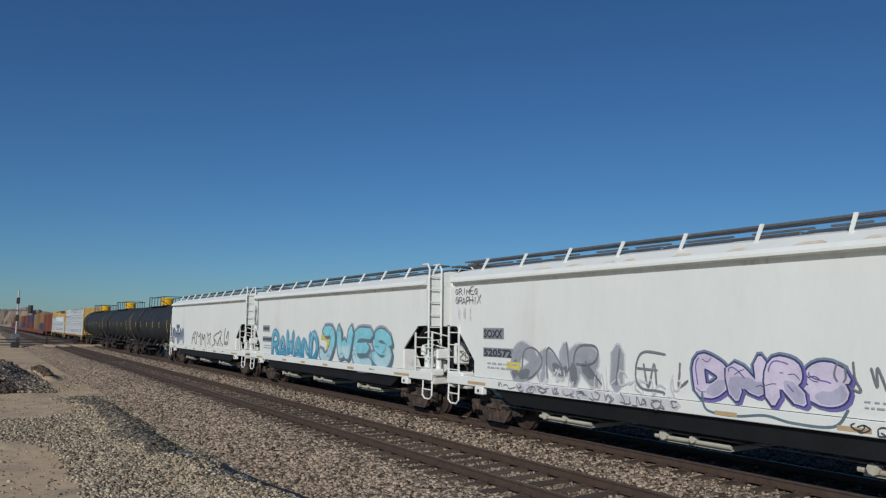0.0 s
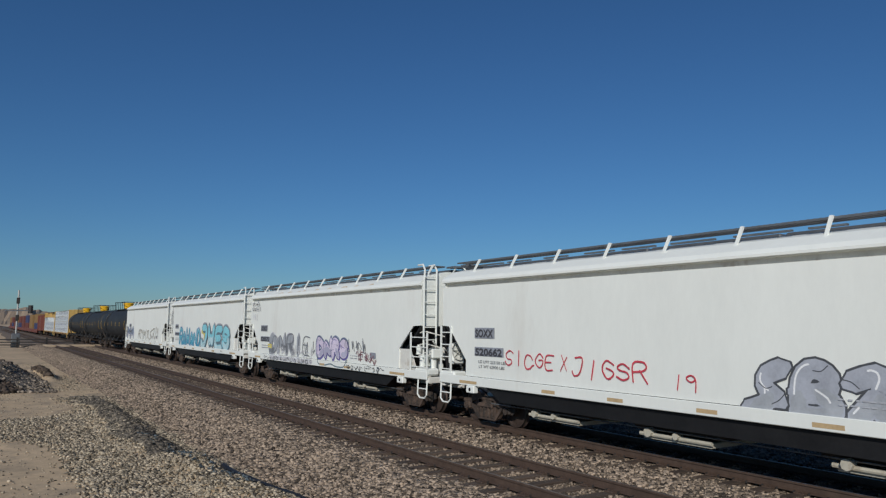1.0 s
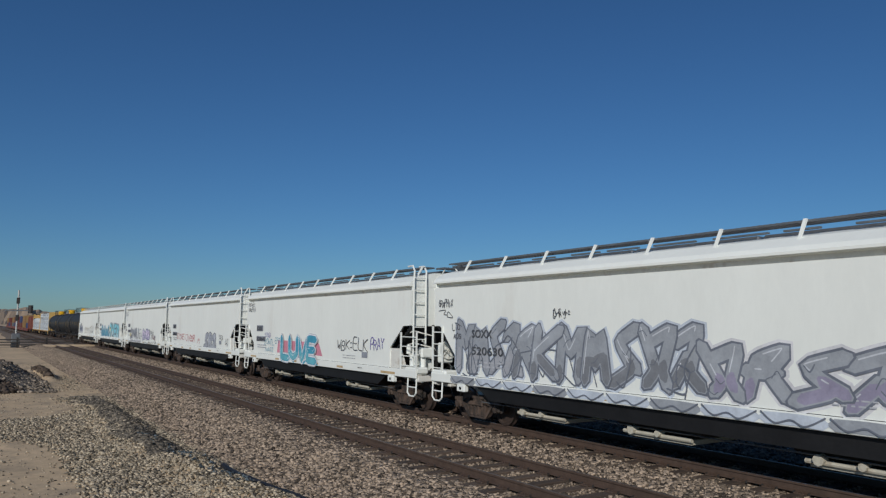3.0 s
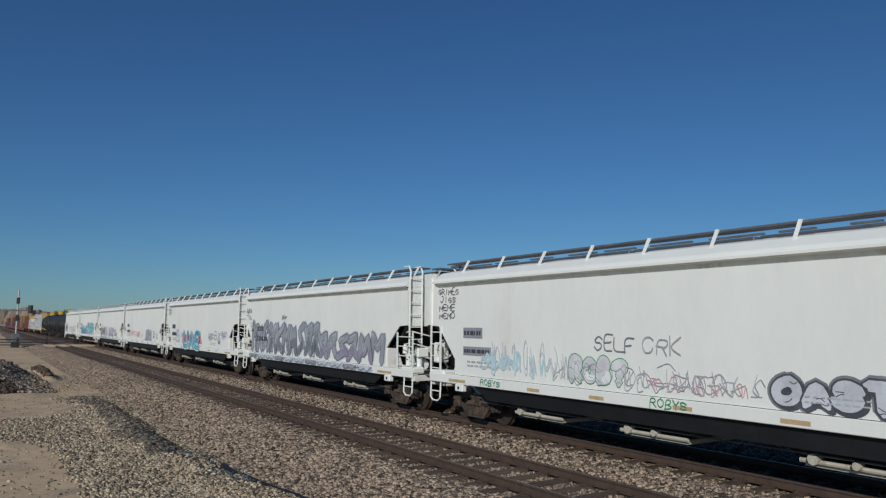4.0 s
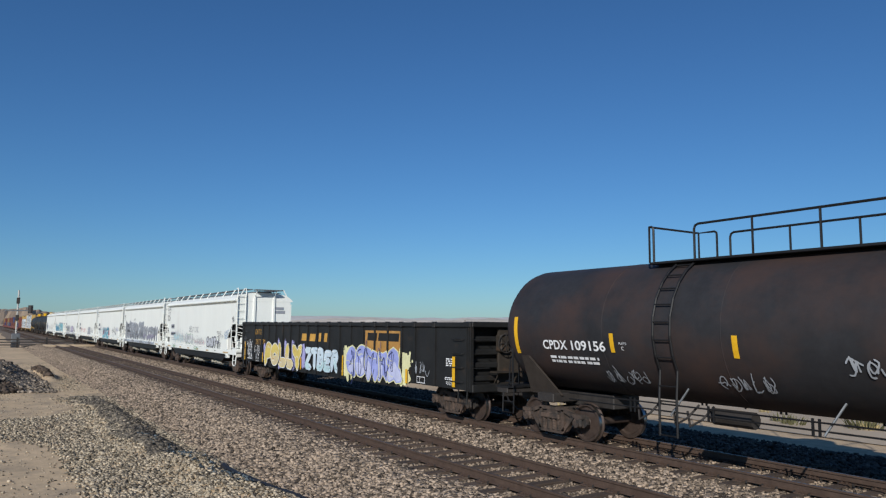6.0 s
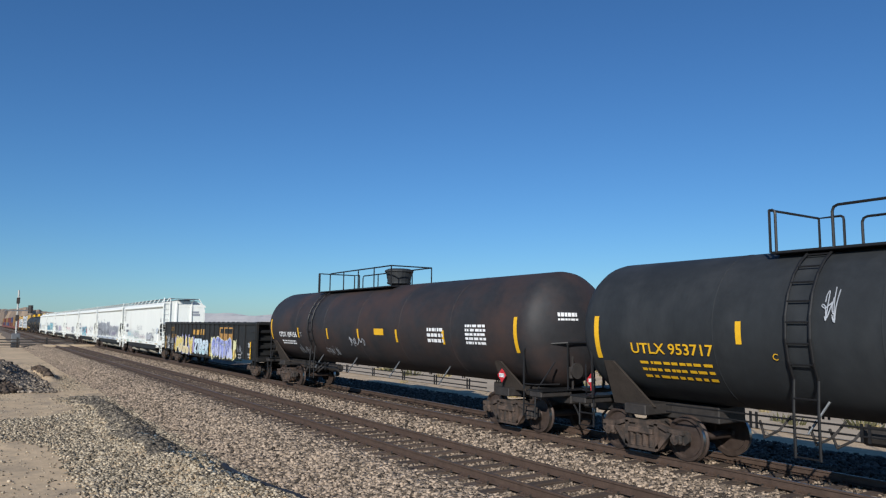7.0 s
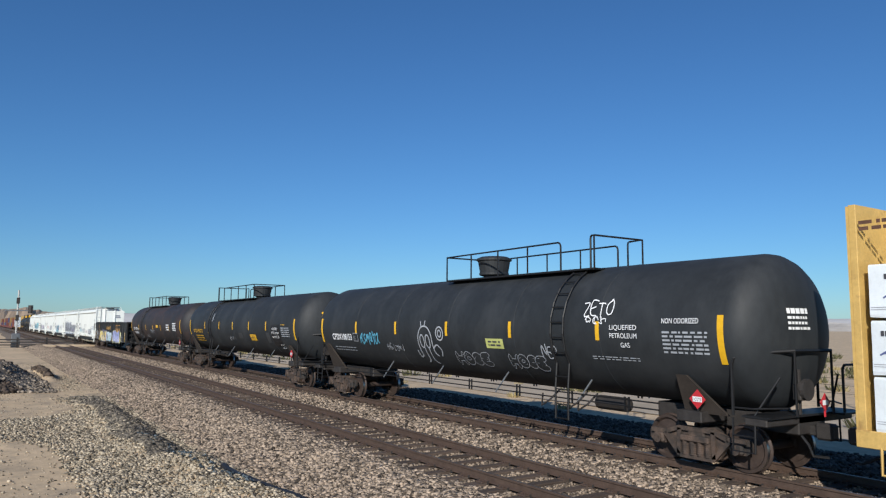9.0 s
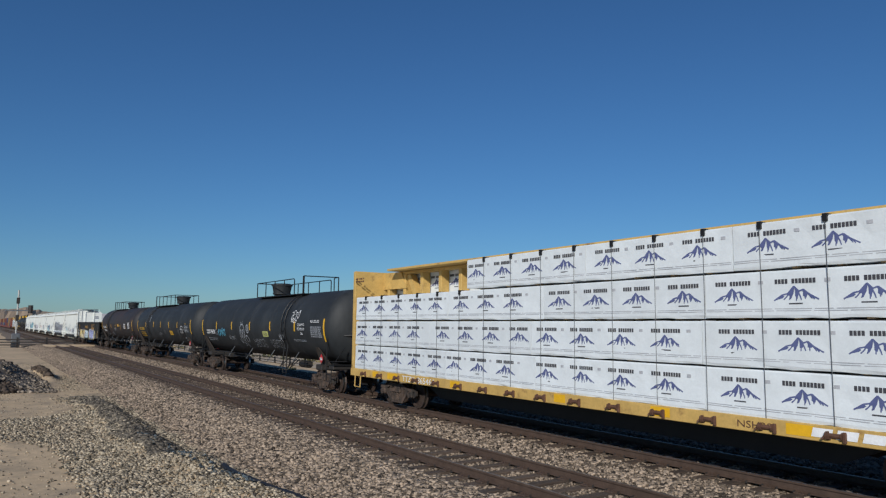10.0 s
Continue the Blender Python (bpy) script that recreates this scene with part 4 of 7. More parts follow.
def build_hopper():
    car = car_root("covered_hopper", "white covered hopper car with spray-painted lower side", "hopper car")
    side = [(-HR, 2.74), (-7.78, 2.72), (-6.88, 1.98), (-6.88, 1.34), (7.4, 1.34), (7.4, 1.78), (8.3, 2.72), (HF, 2.74), (HF, 3.87), (-HR, 3.87)]
    for s in (-1, 1):
        bm = bmesh.new()
        slab(bm, side, s * HW, s * (HW - 0.05))
        part("side_sheet", bm, M["white"], car)
        bm = bmesh.new()
        box(bm, *sorted((s * (HW - 0.16), s * (HW - 0.12))), -HR + 0.02, HF - 0.02, 3.83, 4.03)
        box(bm, *sorted((s * (HW - 0.13), s * (HW - 0.051))), -HR + 0.02, HF - 0.02, 3.83, 3.865)
        part("eave_channel", bm, M["white_dirty"], car, "recessed channel under the roof edge")
        bm = bmesh.new()
        box(bm, *sorted((s * HW, s * (HW + 0.05))), -8.72, 8.72, 1.08, 1.33, 0.012)
        part("side_sill", bm, M["white"], car)
    bm = bmesh.new()
    e = HW + 0.06
    prof = [(-e, 4.01), (-e, 4.06), (-1.57, 4.15), (-1.27, 4.34), (-0.7, 4.46), (0, 4.5), (0.7, 4.46), (1.27, 4.34), (1.57, 4.15), (e, 4.06), (e, 4.01), (e - 0.14, 3.99), (-e + 0.14, 3.99)]
    prism(bm, prof, -HR, HF)
    part("roof", bm, M["white"], car)
    for s in (-1, 1):
        L = HF if s > 0 else HR
        bm = bmesh.new()
        box(bm, -HW + 0.06, HW - 0.06, *sorted((s * (L - 0.06), s * (L - 0.01))), 2.72, 4.06)
        part("end_sheet", bm, M["white"], car)
        for x in (-0.55, 0.55):
            bm = bmesh.new()
            box(bm, x - 0.05, x + 0.05, *sorted((s * (L - 0.03), s * (L + 0.07))), 2.74, 4.28)
            part("end_post", bm, M["white"], car)
        bm = bmesh.new()
        v = [bm.verts.new(p) for p in ((-HW + 0.06, s * (L - 0.02), 2.73), (HW - 0.06, s * (L - 0.02), 2.73), (HW - 0.06, s * (L - 1.75), 1.3), (-HW + 0.06, s * (L - 1.75), 1.3),
                                       (-HW + 0.06, s * (L - 0.12), 2.73), (HW - 0.06, s * (L - 0.12), 2.73), (HW - 0.06, s * (L - 1.85), 1.3), (-HW + 0.06, s * (L - 1.85), 1.3))]
        for q in ((0, 1, 2, 3), (4, 7, 6, 5), (0, 3, 7, 4), (1, 5, 6, 2), (0, 4, 5, 1), (3, 2, 6, 7)):
            bm.faces.new([v[i] for i in q])
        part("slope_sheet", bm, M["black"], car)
        bm = bmesh.new()
        box(bm, -HW + 0.02, HW - 0.02, *sorted((s * 8.55, s * 8.75)), 0.98, 1.16, 0.01)
        part("end_sill", bm, M["white_dirty"], car)
        for x in (-0.75, 0.75):                             # struts from end sill to slope sheet
            bm = bmesh.new()
            rod(bm, (x, s * 8.6, 1.15), (x, s * 8.3, 2.75), 0.05, 6)
            part("strut", bm, M["black"], car)
        for x in (-1, 1):
            bm = bmesh.new()
            box(bm, *sorted((x * 1.50, x * 1.66)), *sorted((s * 6.9, s * 7.28)), 0.88, 1.08, 0.02)
            rod(bm, (x * 1.64, s * 7.09, 0.98), (x * 1.675, s * 7.09, 0.98), 0.045, 8, 1)
            part("jacking_pad", bm, [M["white"], M["black"]], car)
            # corner stirrup step
            bm = bmesh.new()
            y0, y1 = s * 8.15, s * 8.68
            pipe(bm, [(x * 1.58, y0, 1.10), (x * 1.60, y0, 0.62), (x * 1.60, (y0 * 3 + y1) / 4, 0.52), (x * 1.60, (y0 + 3 * y1) / 4, 0.52), (x * 1.60, y1, 0.62), (x * 1.58, y1, 1.10)], 0.026)
            rod(bm, (x * 1.60, y0, 0.80), (x * 1.60, y1, 0.80), 0.02, 6)
            part("stirrup_step", bm, M["white"], car)
            rung_ladder(car, "side_ladder", (x * 1.60, y0 if s > 0 else -7.68, 1.30), (x * 1.60, y1, 1.30), 1.22 if s < 0 else 1.42, 4, M["white"])
            bm = bmesh.new()
            box(bm, *sorted((x * 1.15, x * 1.62)), *sorted((s * 7.95, s * 8.72)), 1.20, 1.42, 0.05)
            part("corner_step", bm, M["white"], car)
    # white plate under the brake-end slope, and brake gear
    for s in (-1, 1):
        bm = bmesh.new()
        slab(bm, [(-6.88, 1.33), (-6.88, 1.98), (-7.55, 1.98), (-7.95, 1.33)], s * 1.50, s * 1.54)
        part("web_plate", bm, M["white_dirty"], car)
    # rear end ladder reaches over the roof
    bm = bmesh.new()
    for x in (-1.52, -1.06):
        pipe(bm, [(x, -8.34, 1.2), (x, -8.34, 4.20), (x * 0.97, -8.30, 4.50), (x * 0.94, -8.10, 4.68), (x * 0.92, -7.75, 4.68)], 0.032)
    for i in range(8):
        rod(bm, (-1.52, -8.34, 1.50 + i * 0.395), (-1.06, -8.34, 1.50 + i * 0.395), 0.017, 6)
    part("end_ladder", bm, M["white"], car)
    bm = bmesh.new()
    for i in range(20):
        a0, a1 = 2 * math.pi * i / 20, 2 * math.pi * (i + 1) / 20
        rod(bm, (-0.55 + 0.30 * math.cos(a0), -8.95, 1.98 + 0.30 * math.sin(a0)), (-0.55 + 0.30 * math.cos(a1), -8.95, 1.98 + 0.30 * math.sin(a1)), 0.018, 6)
    for i in range(4):
        a0 = math.pi * i / 4
        rod(bm, (-0.55 + 0.30 * math.cos(a0), -8.95, 1.98 + 0.30 * math.sin(a0)), (-0.55 - 0.30 * math.cos(a0), -8.93, 1.98 - 0.30 * math.sin(a0)), 0.014, 6)
    part("brake_wheel", bm, M["white_dirty"], car)
    bm = bmesh.new()
    box(bm, -0.78, -0.34, -8.90, -8.62, 1.55, 2.2, 0.04)
    part("brake_housing", bm, M["white"], car)
    bm = bmesh.new()
    rod(bm, (-1.1, -8.1, 1.85), (-0.2, -8.1, 1.85), 0.2, 12)
    part("air_reservoir", bm, M["white_dirty"], car)
    bm = bmesh.new()
    rod(bm, (-0.95, -7.75, 1.48), (-0.95, -8.35, 1.48), 0.17, 12)
    part("brake_cylinder", bm, M["white"], car)
    bm = bmesh.new()
    for k, (x, z) in enumerate(((-1.3, 2.25), (-0.9, 2.05), (-0.3, 1.55))):
        pipe(bm, [(x, -8.55, z), (x + 0.2, -8.45, z - 0.15), (x + 0.25, -8.2, z - 0.4), (x + 0.6, -8.0, z - 0.5)], 0.025)
    part("brake_pipe", bm, M["white_dirty"], car)
    bm = bmesh.new()
    box(bm, -1.15, 0.5, -9.0, -8.70, 1.16, 1.20)
    part("brake_step", bm, M["grate"], car)
    for x, y, z, r, h in ((-1.28, -8.0, 1.62, 0.15, 0.34), (-1.2, -8.42, 1.5, 0.11, 0.42), (-1.33, -7.75, 1.95, 0.09, 0.26)):
        bm = bmesh.new()
        rod(bm, (x, y, z - h / 2), (x, y, z + h / 2), r, 12)
        rod(bm, (x, y, z + h / 2), (x, y, z + h / 2 + 0.05), r * 0.6, 10)
        part("brake_valve", bm, M["white"], car, "dusty white brake valve")
    bm = bmesh.new()
    box(bm, -1.36, -0.95, -8.62, -8.5, 1.72, 2.02, 0.03)
    part("valve_bracket", bm, M["white"], car)
    for z in (1.78, 2.12, 2.5):
        bm = bmesh.new()
        pipe(bm, [(-1.42, -7.9, z), (-1.4, -8.2, z + 0.06), (-1.3, -8.5, z), (-0.9, -8.6, z - 0.1)], 0.022)
        part("brake_pipe", bm, M["white_dirty"], car)
    # centre sill, bays and outlet gates
    bm = bmesh.new()
    box(bm, -0.35, 0.35, -8.75, 8.75, 0.78, 1.18, 0.02)
    part("centre_sill", bm, M["white_dirty"], car)
    for y in (-3.75, 0.4, 4.1):
        bm = bmesh.new()
        prof = [(-1.52, 1.3), (1.52, 1.3), (1.12, 0.56), (-1.12, 0.56)]
        a = [bm.verts.new((x, y - (2.06 if z > 1 else 1.0), z)) for x, z in prof]
        b = [bm.verts.new((x, y + (2.06 if z > 1 else 1.0), z)) for x, z in prof]
        for i in range(4):
            bm.faces.new((a[i], a[(i + 1) % 4], b[(i + 1) % 4], b[i]))
        bm.faces.new(a[::-1]), bm.faces.new(b)
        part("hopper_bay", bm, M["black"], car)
        bm = bmesh.new()
        box(bm, -1.18, 1.18, y - 0.85, y + 0.85, 0.40, 0.50, 0.01)
        for x in (-1.22, 1.22):
            rod(bm, (x, y - 0.9, 0.50), (x, y + 0.9, 0.50), 0.045, 8)
        gate = part("outlet_gate", bm, M["gate"], car, "beige steel outlet gate")
        for x in (-1.25, 1.25):
            for dy, r in ((0.62, 0.10), (-0.1, 0.07)):
                bm = bmesh.new()
                rod(bm, (x - 0.09, y + dy, 0.55), (x + 0.09, y + dy, 0.55), r, 8)
                part("capstan", bm, M["gate"], gate)
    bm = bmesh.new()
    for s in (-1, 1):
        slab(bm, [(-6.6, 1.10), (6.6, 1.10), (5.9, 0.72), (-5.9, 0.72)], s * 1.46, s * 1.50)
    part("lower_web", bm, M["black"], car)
    bm = bmesh.new()
    rod(bm, (-1.25, -6.6, 0.62), (-1.25, 6.6, 0.62), 0.016, 5)
    part("brake_rod", bm, M["grate"], car)
    # roof walk: two gratings on brackets, hatch covers between
    for s in (-1, 1):
        bm = bmesh.new()
        for k in range(5):
            x = s * (0.66 + 0.105 * k)
            box(bm, x - 0.014, x + 0.014, -8.2, 8.6, 4.615, 4.655)
        for i in range(140):
            y = -8.17 + i * 0.12
            box(bm, *sorted((s * 0.66, s * 1.08)), y - 0.012, y + 0.012, 4.635, 4.662)
        part("running_board", bm, M["grate"], car, "dark galvanised grating walkway")
        rb = random.Random(3)
        bm = bmesh.new()
        y = -7.9
        while y < 7.6:
            w = rb.uniform(0.5, 1.2)
            box(bm, *sorted((s * 0.98, s * 1.06)), y, y + w, 4.485, 4.52)
            y += w + rb.uniform(0.2, 0.7)
        tagged(part("hatch_bar", bm, M["grate"], car, "dark hatch lock bars beside the walkway"), kind="stuff")
        for k in range(-5, 5):
            y = 0.48 + 1.73 * k
            bm = bmesh.new()
            v = [(s * 1.37, 4.26), (s * 1.31, 4.30), (s * 1.07, 4.67), (s * 1.13, 4.675)]
            a = [bm.verts.new((x, y - 0.03, z)) for x, z in v]
            b = [bm.verts.new((x, y + 0.03, z)) for x, z in v]
            for i in range(4):
                bm.faces.new((a[i], a[(i + 1) % 4], b[(i + 1) % 4], b[i]))
            bm.faces.new(a[::-1]), bm.faces.new(b)
            part("walk_bracket", bm, M["white"], car)
    for k in range(-2, 3):
        bm = bmesh.new()
        box(bm, -0.42, 0.42, k * 3.3 - 1.6, k * 3.3 + 1.6, 4.47, 4.56, 0.03)
        part("hatch_cover", bm, M["grate"], car)
    for s in (-1, 1):
        L = HF if s > 0 else HR
        bm = bmesh.new()
        v = []
        for i in range(9):
            x = -0.60 + i * 0.15
            box(bm, x - 0.012, x + 0.012, *sorted((s * (L - 0.02), s * (L + 0.5))), 4.58, 4.64)
        for i in range(7):
            y = s * (L + i * 0.08)
            box(bm, -0.62, 0.62, y - 0.012, y + 0.012, 4.59, 4.635)
        part("end_walk", bm, M["grate"], car)
        for x in (-0.55, 0.55):
            bm = bmesh.new()
            rod(bm, (x, s * (L - 0.02), 4.2), (x, s * (L + 0.45), 4.58), 0.025, 6)
            part("walk_brace", bm, M["white"], car)
    for (a, b) in ((7.64, 6.8), (4.06, 3.58), (1.87, 1.41), (-0.47, -0.94), (-2.76, -3.3), (-6.35, -7.35)):
        plate(car, flat_side(HW + 0.05), a, b, 1.13, 1.21, M["faded_tan"], "reflector_strip", 0.004)
    for y in (-7.05, 7.05):
        build_truck(car, y)
    for y in (-8.75, 8.75):
        build_coupler(car, y, HOP / 2)
    return car


hopper = build_hopper()
CARS, LOADS = [], []
HOPPERS = []
for k in range(7):
    y0 = -73.42 + HOP / 2 + HOP * k + (-0.2, 0.0, 0.05, 0.12, 0.0, 0.0, 0.0)[k]   # slack in the couplings
    ob = hopper if k == 0 else copy_thing(hopper, pose(FAR, y0, 0))
    HOPPERS.append(ob)
    CARS.append((ob, y0))
HOPPERS = HOPPERS[::-1]                        # from the front of the train
hs = flat_side(HW)
sill_s = flat_side(HW + 0.05)


def hopper_marks(car, number, grey=True, dy=0.0):
    a = 6.95 + dy
    if grey:
        plate(car, hs, a, a - 0.92, 2.40, 2.69, M["grey_panel"], label="grey painted panel with dark reporting mark")
        plate(car, hs, a, a - 1.32, 1.92, 2.16, M["grey_panel"])
    if number:
        lettering(car, hs, "SOXX", a - 0.05, 2.44, 0.21, M["ink"], 0.032, width=0.82, bold=0.008)
        lettering(car, hs, number, a - 0.05, 1.94, 0.19, M["ink"], 0.032, width=1.22, bold=0.008)
    elif number is not None:
        bars(car, hs, a - 0.05, a - 0.85, 2.44, 2.64, 1, M["ink"], 3)
        bars(car, hs, a - 0.05, a - 1.25, 1.95, 2.12, 1, M["ink"], 4)
    if number == "520662":
        lettering(car, hs, "LD LMT 223100 LBS", a - 0.2, 1.73, 0.08, M["ink_soft"], width=1.25)
        lettering(car, hs, "LT WT 62900 LBS", a - 0.22, 1.60, 0.08, M["ink_soft"], width=1.15)
    else:
        bars(car, hs, a - 0.2, a - 1.5, 1.58, 1.80, 2, M["faint"], 5, fill=0.4)
    plate(car, hs, -4.8, -5.25, 1.58, 1.78, M["grey_panel"])
    bars(car, hs, -3.2, -4.3, 1.48, 1.66, 2, M["faint"], 8, fill=0.3)
    bars(car, sill_s, -4.6, -5.0, 1.19, 1.24, 1, M["ink"], 9)


H1, H2, H3, H4, H5, H6, H7 = HOPPERS
hopper_marks(H1, "")
throwup(H1, hs, "71", 7.9, 4.6, 1.35, 2.5, M["g_slate2"], M["g_navy"], 0.3, 0.04, second=M["g_lav"], glow=M["g_haze2"], seed=11, hard=True, label="dark blue sprayed shapes")
scrawl(H1, hs, "4712865", 2.6, 1.5, 0.8, 8.4, M["g_brown"], 0.07, 12)
hopper_marks(H2, "")
throwup(H2, hs, "RAWAND", 5.6, 0.0, 1.12, 2.5, M["g_teal"], M["g_blue"], 0.21, 0.045, second=M["g_ocean"], shine=M["g_white"], glow=M["g_haze"], seed=21, label="teal and blue spray-painted letters")
throwup(H2, hs, "JWES", -0.1, -6.2, 1.1, 2.75, M["g_aqua"], M["g_slate"], 0.38, 0.06, second=M["g_paleblue"], shade=M["g_slate"], glow=M["g_smoke"], seed=22, base=0.02, label="pale aqua spray-painted letters with slate rims")
plate(H2, hs, -0.2, -0.8, 2.15, 2.35, M["g_yellow"], "graffiti", 0.03)


tag(H2, hs, 27, -0.4, -1.4, 1.7, 2.4, 1, M["g_yellow"], 0.14)
tag(H2, hs, 24, 8.3, 7.6, 2.6, 3.8, 2, M["ink_soft"], 0.03)
hopper_marks(H3, "520572")
plate(H3, hs, 5.9, 5.35, 1.62, 1.82, M["g_yellow"], "hazard_label", 0.02)
throwup(H3, hs, "DNRI", 5.65, 1.5, 1.32, 2.34, M["g_ash"], M["g_smoke"], 0.30, 0.035, second=M["g_grey"], glow=M["g_haze2"], seed=31, crowd=0.9, label="faded grey spray-painted letters")
scrawl(H3, hs, "DNRIE", 5.3, 1.5, 0.72, 4.7, M["g_grey"], 0.045, 3)
bm = bmesh.new()
for k in range(9):
    stroke(bm, sill_s, [(5.4 - k * 0.55, 1.22), (4.8 - k * 0.55, 1.21)], 0.2, 0.004 + k * 0.0004)
part("graffiti", bm, M["g_haze2"], H3, "grey spray haze along the sill")
tag(H3, hs, 44, 4.6, 0.2, 1.35, 1.8, 9, M["g_haze2"], 0.04)

tag(H3, hs, 32, 1.3, 0.0, 1.5, 2.1, 2, M["g_grey"], 0.05)
bm = bmesh.new()
stroke(bm, hs, [(-0.2, 1.5), (-0.3, 1.2), (-0.9, 1.15), (-1.5, 1.22), (-2.0, 1.15), (-2.7, 1.17), (-2.95, 1.45)], 0.05, 0.05)
part("graffiti", bm, M["g_slate"], H3)
throwup(H3, hs, "DNRS", -0.05, -2.95, 1.38, 2.28, M["g_pink"], M["g_navy"], 0.27, 0.034, second=M["g_lav"], shade=M["g_violet"], shine=M["g_violet"], glow=M["g_slate2"], seed=33, crowd=1.0, label="lavender bubble letters with navy rims and blue glow")
tag(H3, hs, 34, -2.7, -4.6, 1.75, 2.25, 4, M["g_grey"], 0.035)
tag(H3, hs, 35, -3.7, -5.3, 1.45, 1.78, 5, M["g_maroon"], 0.03)
tag(H3, sill_s, 36, -3.0, -6.0, 1.12, 1.30, 9, M["ink"], 0.02)
tag(H3, sill_s, 37, 6.4, 0.2, 1.12, 1.30, 14, M["g_grey"], 0.022)
bm = bmesh.new()
rngd = random.Random(8)
for k in range(9):
    y = 5.0 - k * 1.15 + rngd.uniform(-0.3, 0.3)
    w = rngd.uniform(0.3, 0.7)
    bm.faces.new([bm.verts.new(q) for q in ((-1.553, y, 4.166), (-1.553, y - w, 4.166), (-1.49, y - w * 0.8, 4.218), (-1.49, y - w * 0.2, 4.218))])
part("rust_streak", bm, M["roof_rust"], H3, "orange rust streaks along the roof edge")
lettering(H3, hs, "GRIMEG", 8.36, 3.64, 0.18, M["ink_soft"], wob=0.07, width=1.15, bold=0.0, shear=0.1)
lettering(H3, hs, "GRAPHIX", 8.36, 3.37, 0.2, M["ink_soft"], wob=0.07, width=1.3, bold=0.0, shear=0.1)
tag(H3, hs, 39, 8.2, 7.5, 2.9, 3.3, 3, M["g_haze2"], 0.022)
hopper_marks(H4, "520662")
lettering(H4, hs, "SICGE", 5.6, 1.70, 0.40, M["g_red"], wob=0.12, width=2.0, bold=0.0, shear=0.1, label="red spray-painted hand lettering")
lettering(H4, hs, "x", 3.42, 1.70, 0.30, M["g_red"], wob=0.12, width=0.25)
lettering(H4, hs, "JIGSR", 3.05, 1.58, 0.46, M["g_red"], wob=0.12, width=2.35, bold=0.0, shear=0.1)
lettering(H4, hs, "I9", 0.12, 1.52, 0.34, M["g_red"], wob=0.12, width=0.6, bold=-0.006)
throwup(H4, hs, "8B6", -1.45, -4.25, 1.08, 2.32, M["g_silver"], M["g_dark"], 0.34, 0.04, second=M["g_ash"], shine=M["g_white"], seed=41, label="silver spray-painted letters with dark rims")


lettering(H4, hs, "OSEK", -4.75, 1.86, 0.24, M["ink"], wob=0.07, width=0.85, bold=0.0, shear=0.1)
tag(H4, hs, 43, -6.0, -6.7, 1.5, 1.9, 3, M["ink_soft"], 0.03)
hopper_marks(H5, "520641")
lettering(H5, hs, "GRIMEG", 8.36, 3.63, 0.19, M["ink"], wob=0.07, width=1.0, bold=0.0, shear=0.1)
lettering(H5, hs, "GRAPHIX", 8.3, 3.37, 0.19, M["ink"], wob=0.07, width=1.05, bold=0.0, shear=0.1)
bm = bmesh.new()
patch(bm, hs, [(4.0, 1.45), (3.9, 2.02), (-0.3, 2.02), (-0.85, 1.98), (-1.25, 1.48), (-0.3, 1.5)], 0.003)
part("graffiti", bm, M["g_rose"], H5, "rose-pink band of spray paint")
throwup(H5, hs, "LUVE", 3.4, -0.75, 1.06, 2.32, M["g_ocean"], M["g_white"], 0.3, 0.035, second=M["g_teal"], shine=M["g_paleblue"], glow=M["g_haze"], seed=52, hard=True, crowd=1.02, base=0.05, label="ocean-blue chiselled letters with white rims")

bm = bmesh.new()
for a in (2.5, -0.1):
    stroke(bm, sill_s, [(a + 0.75, 1.12), (a + 0.4, 1.26), (a, 1.29), (a - 0.4, 1.26), (a - 0.75, 1.12)], 0.09, 0.004)
part("graffiti", bm, M["g_sky"], H5, "blue arcs sprayed on the sill")
lettering(H5, hs, "SOAD", 5.76, 2.12, 0.22, M["g_violet"], wob=0.08, width=0.9, bold=0.0, shear=0.1)
lettering(H5, hs, "KONTL", 5.72, 1.76, 0.26, M["g_ocean"], wob=0.08, width=1.3, bold=0.0, shear=0.1)
lettering(H5, hs, "NAGZ", 5.58, 1.46, 0.2, M["g_ocean"], wob=0.08, width=1.15, bold=0.0, shear=0.1)
lettering(H5, hs, "ERP", 4.3, 1.86, 0.24, M["g_ocean"], wob=0.08, width=0.75, bold=-0.004, shear=0.1)
lettering(H5, hs, "WBK", -2.65, 1.8, 0.38, M["ink_soft"], wob=0.1, width=1.15, bold=-0.008, shear=0.1)
lettering(H5, hs, "=", -3.8, 1.85, 0.3, M["ink_soft"], wob=0.02, width=0.2, bold=0.0, shear=0.1)
lettering(H5, hs, "ELK", -4.05, 1.82, 0.4, M["ink_soft"], wob=0.12, width=1.25, bold=-0.008, shear=0.1)
lettering(H5, hs, "PRAY", -5.46, 1.9, 0.38, M["g_violet"], wob=0.1, width=1.05, bold=-0.004, shear=0.1)
hopper_marks(H6, None, False, -0.25)
lettering(H6, hs, "GRAPHIX", 8.38, 3.30, 0.2, M["ink"], wob=0.07, width=0.78, bold=0.0, shear=0.1)
lettering(H6, hs, "LTO", 7.62, 2.62, 0.17, M["ink"], wob=0.07, width=0.42, bold=-0.003)
lettering(H6, hs, "AOS", 7.55, 2.36, 0.17, M["ink"], wob=0.07, width=0.42, bold=-0.003)
bm = bmesh.new()
stroke(bm, hs, [(8.36, 3.18), (8.0, 3.2), (8.08, 3.08), (7.9, 3.06)], 0.02, 0.02)
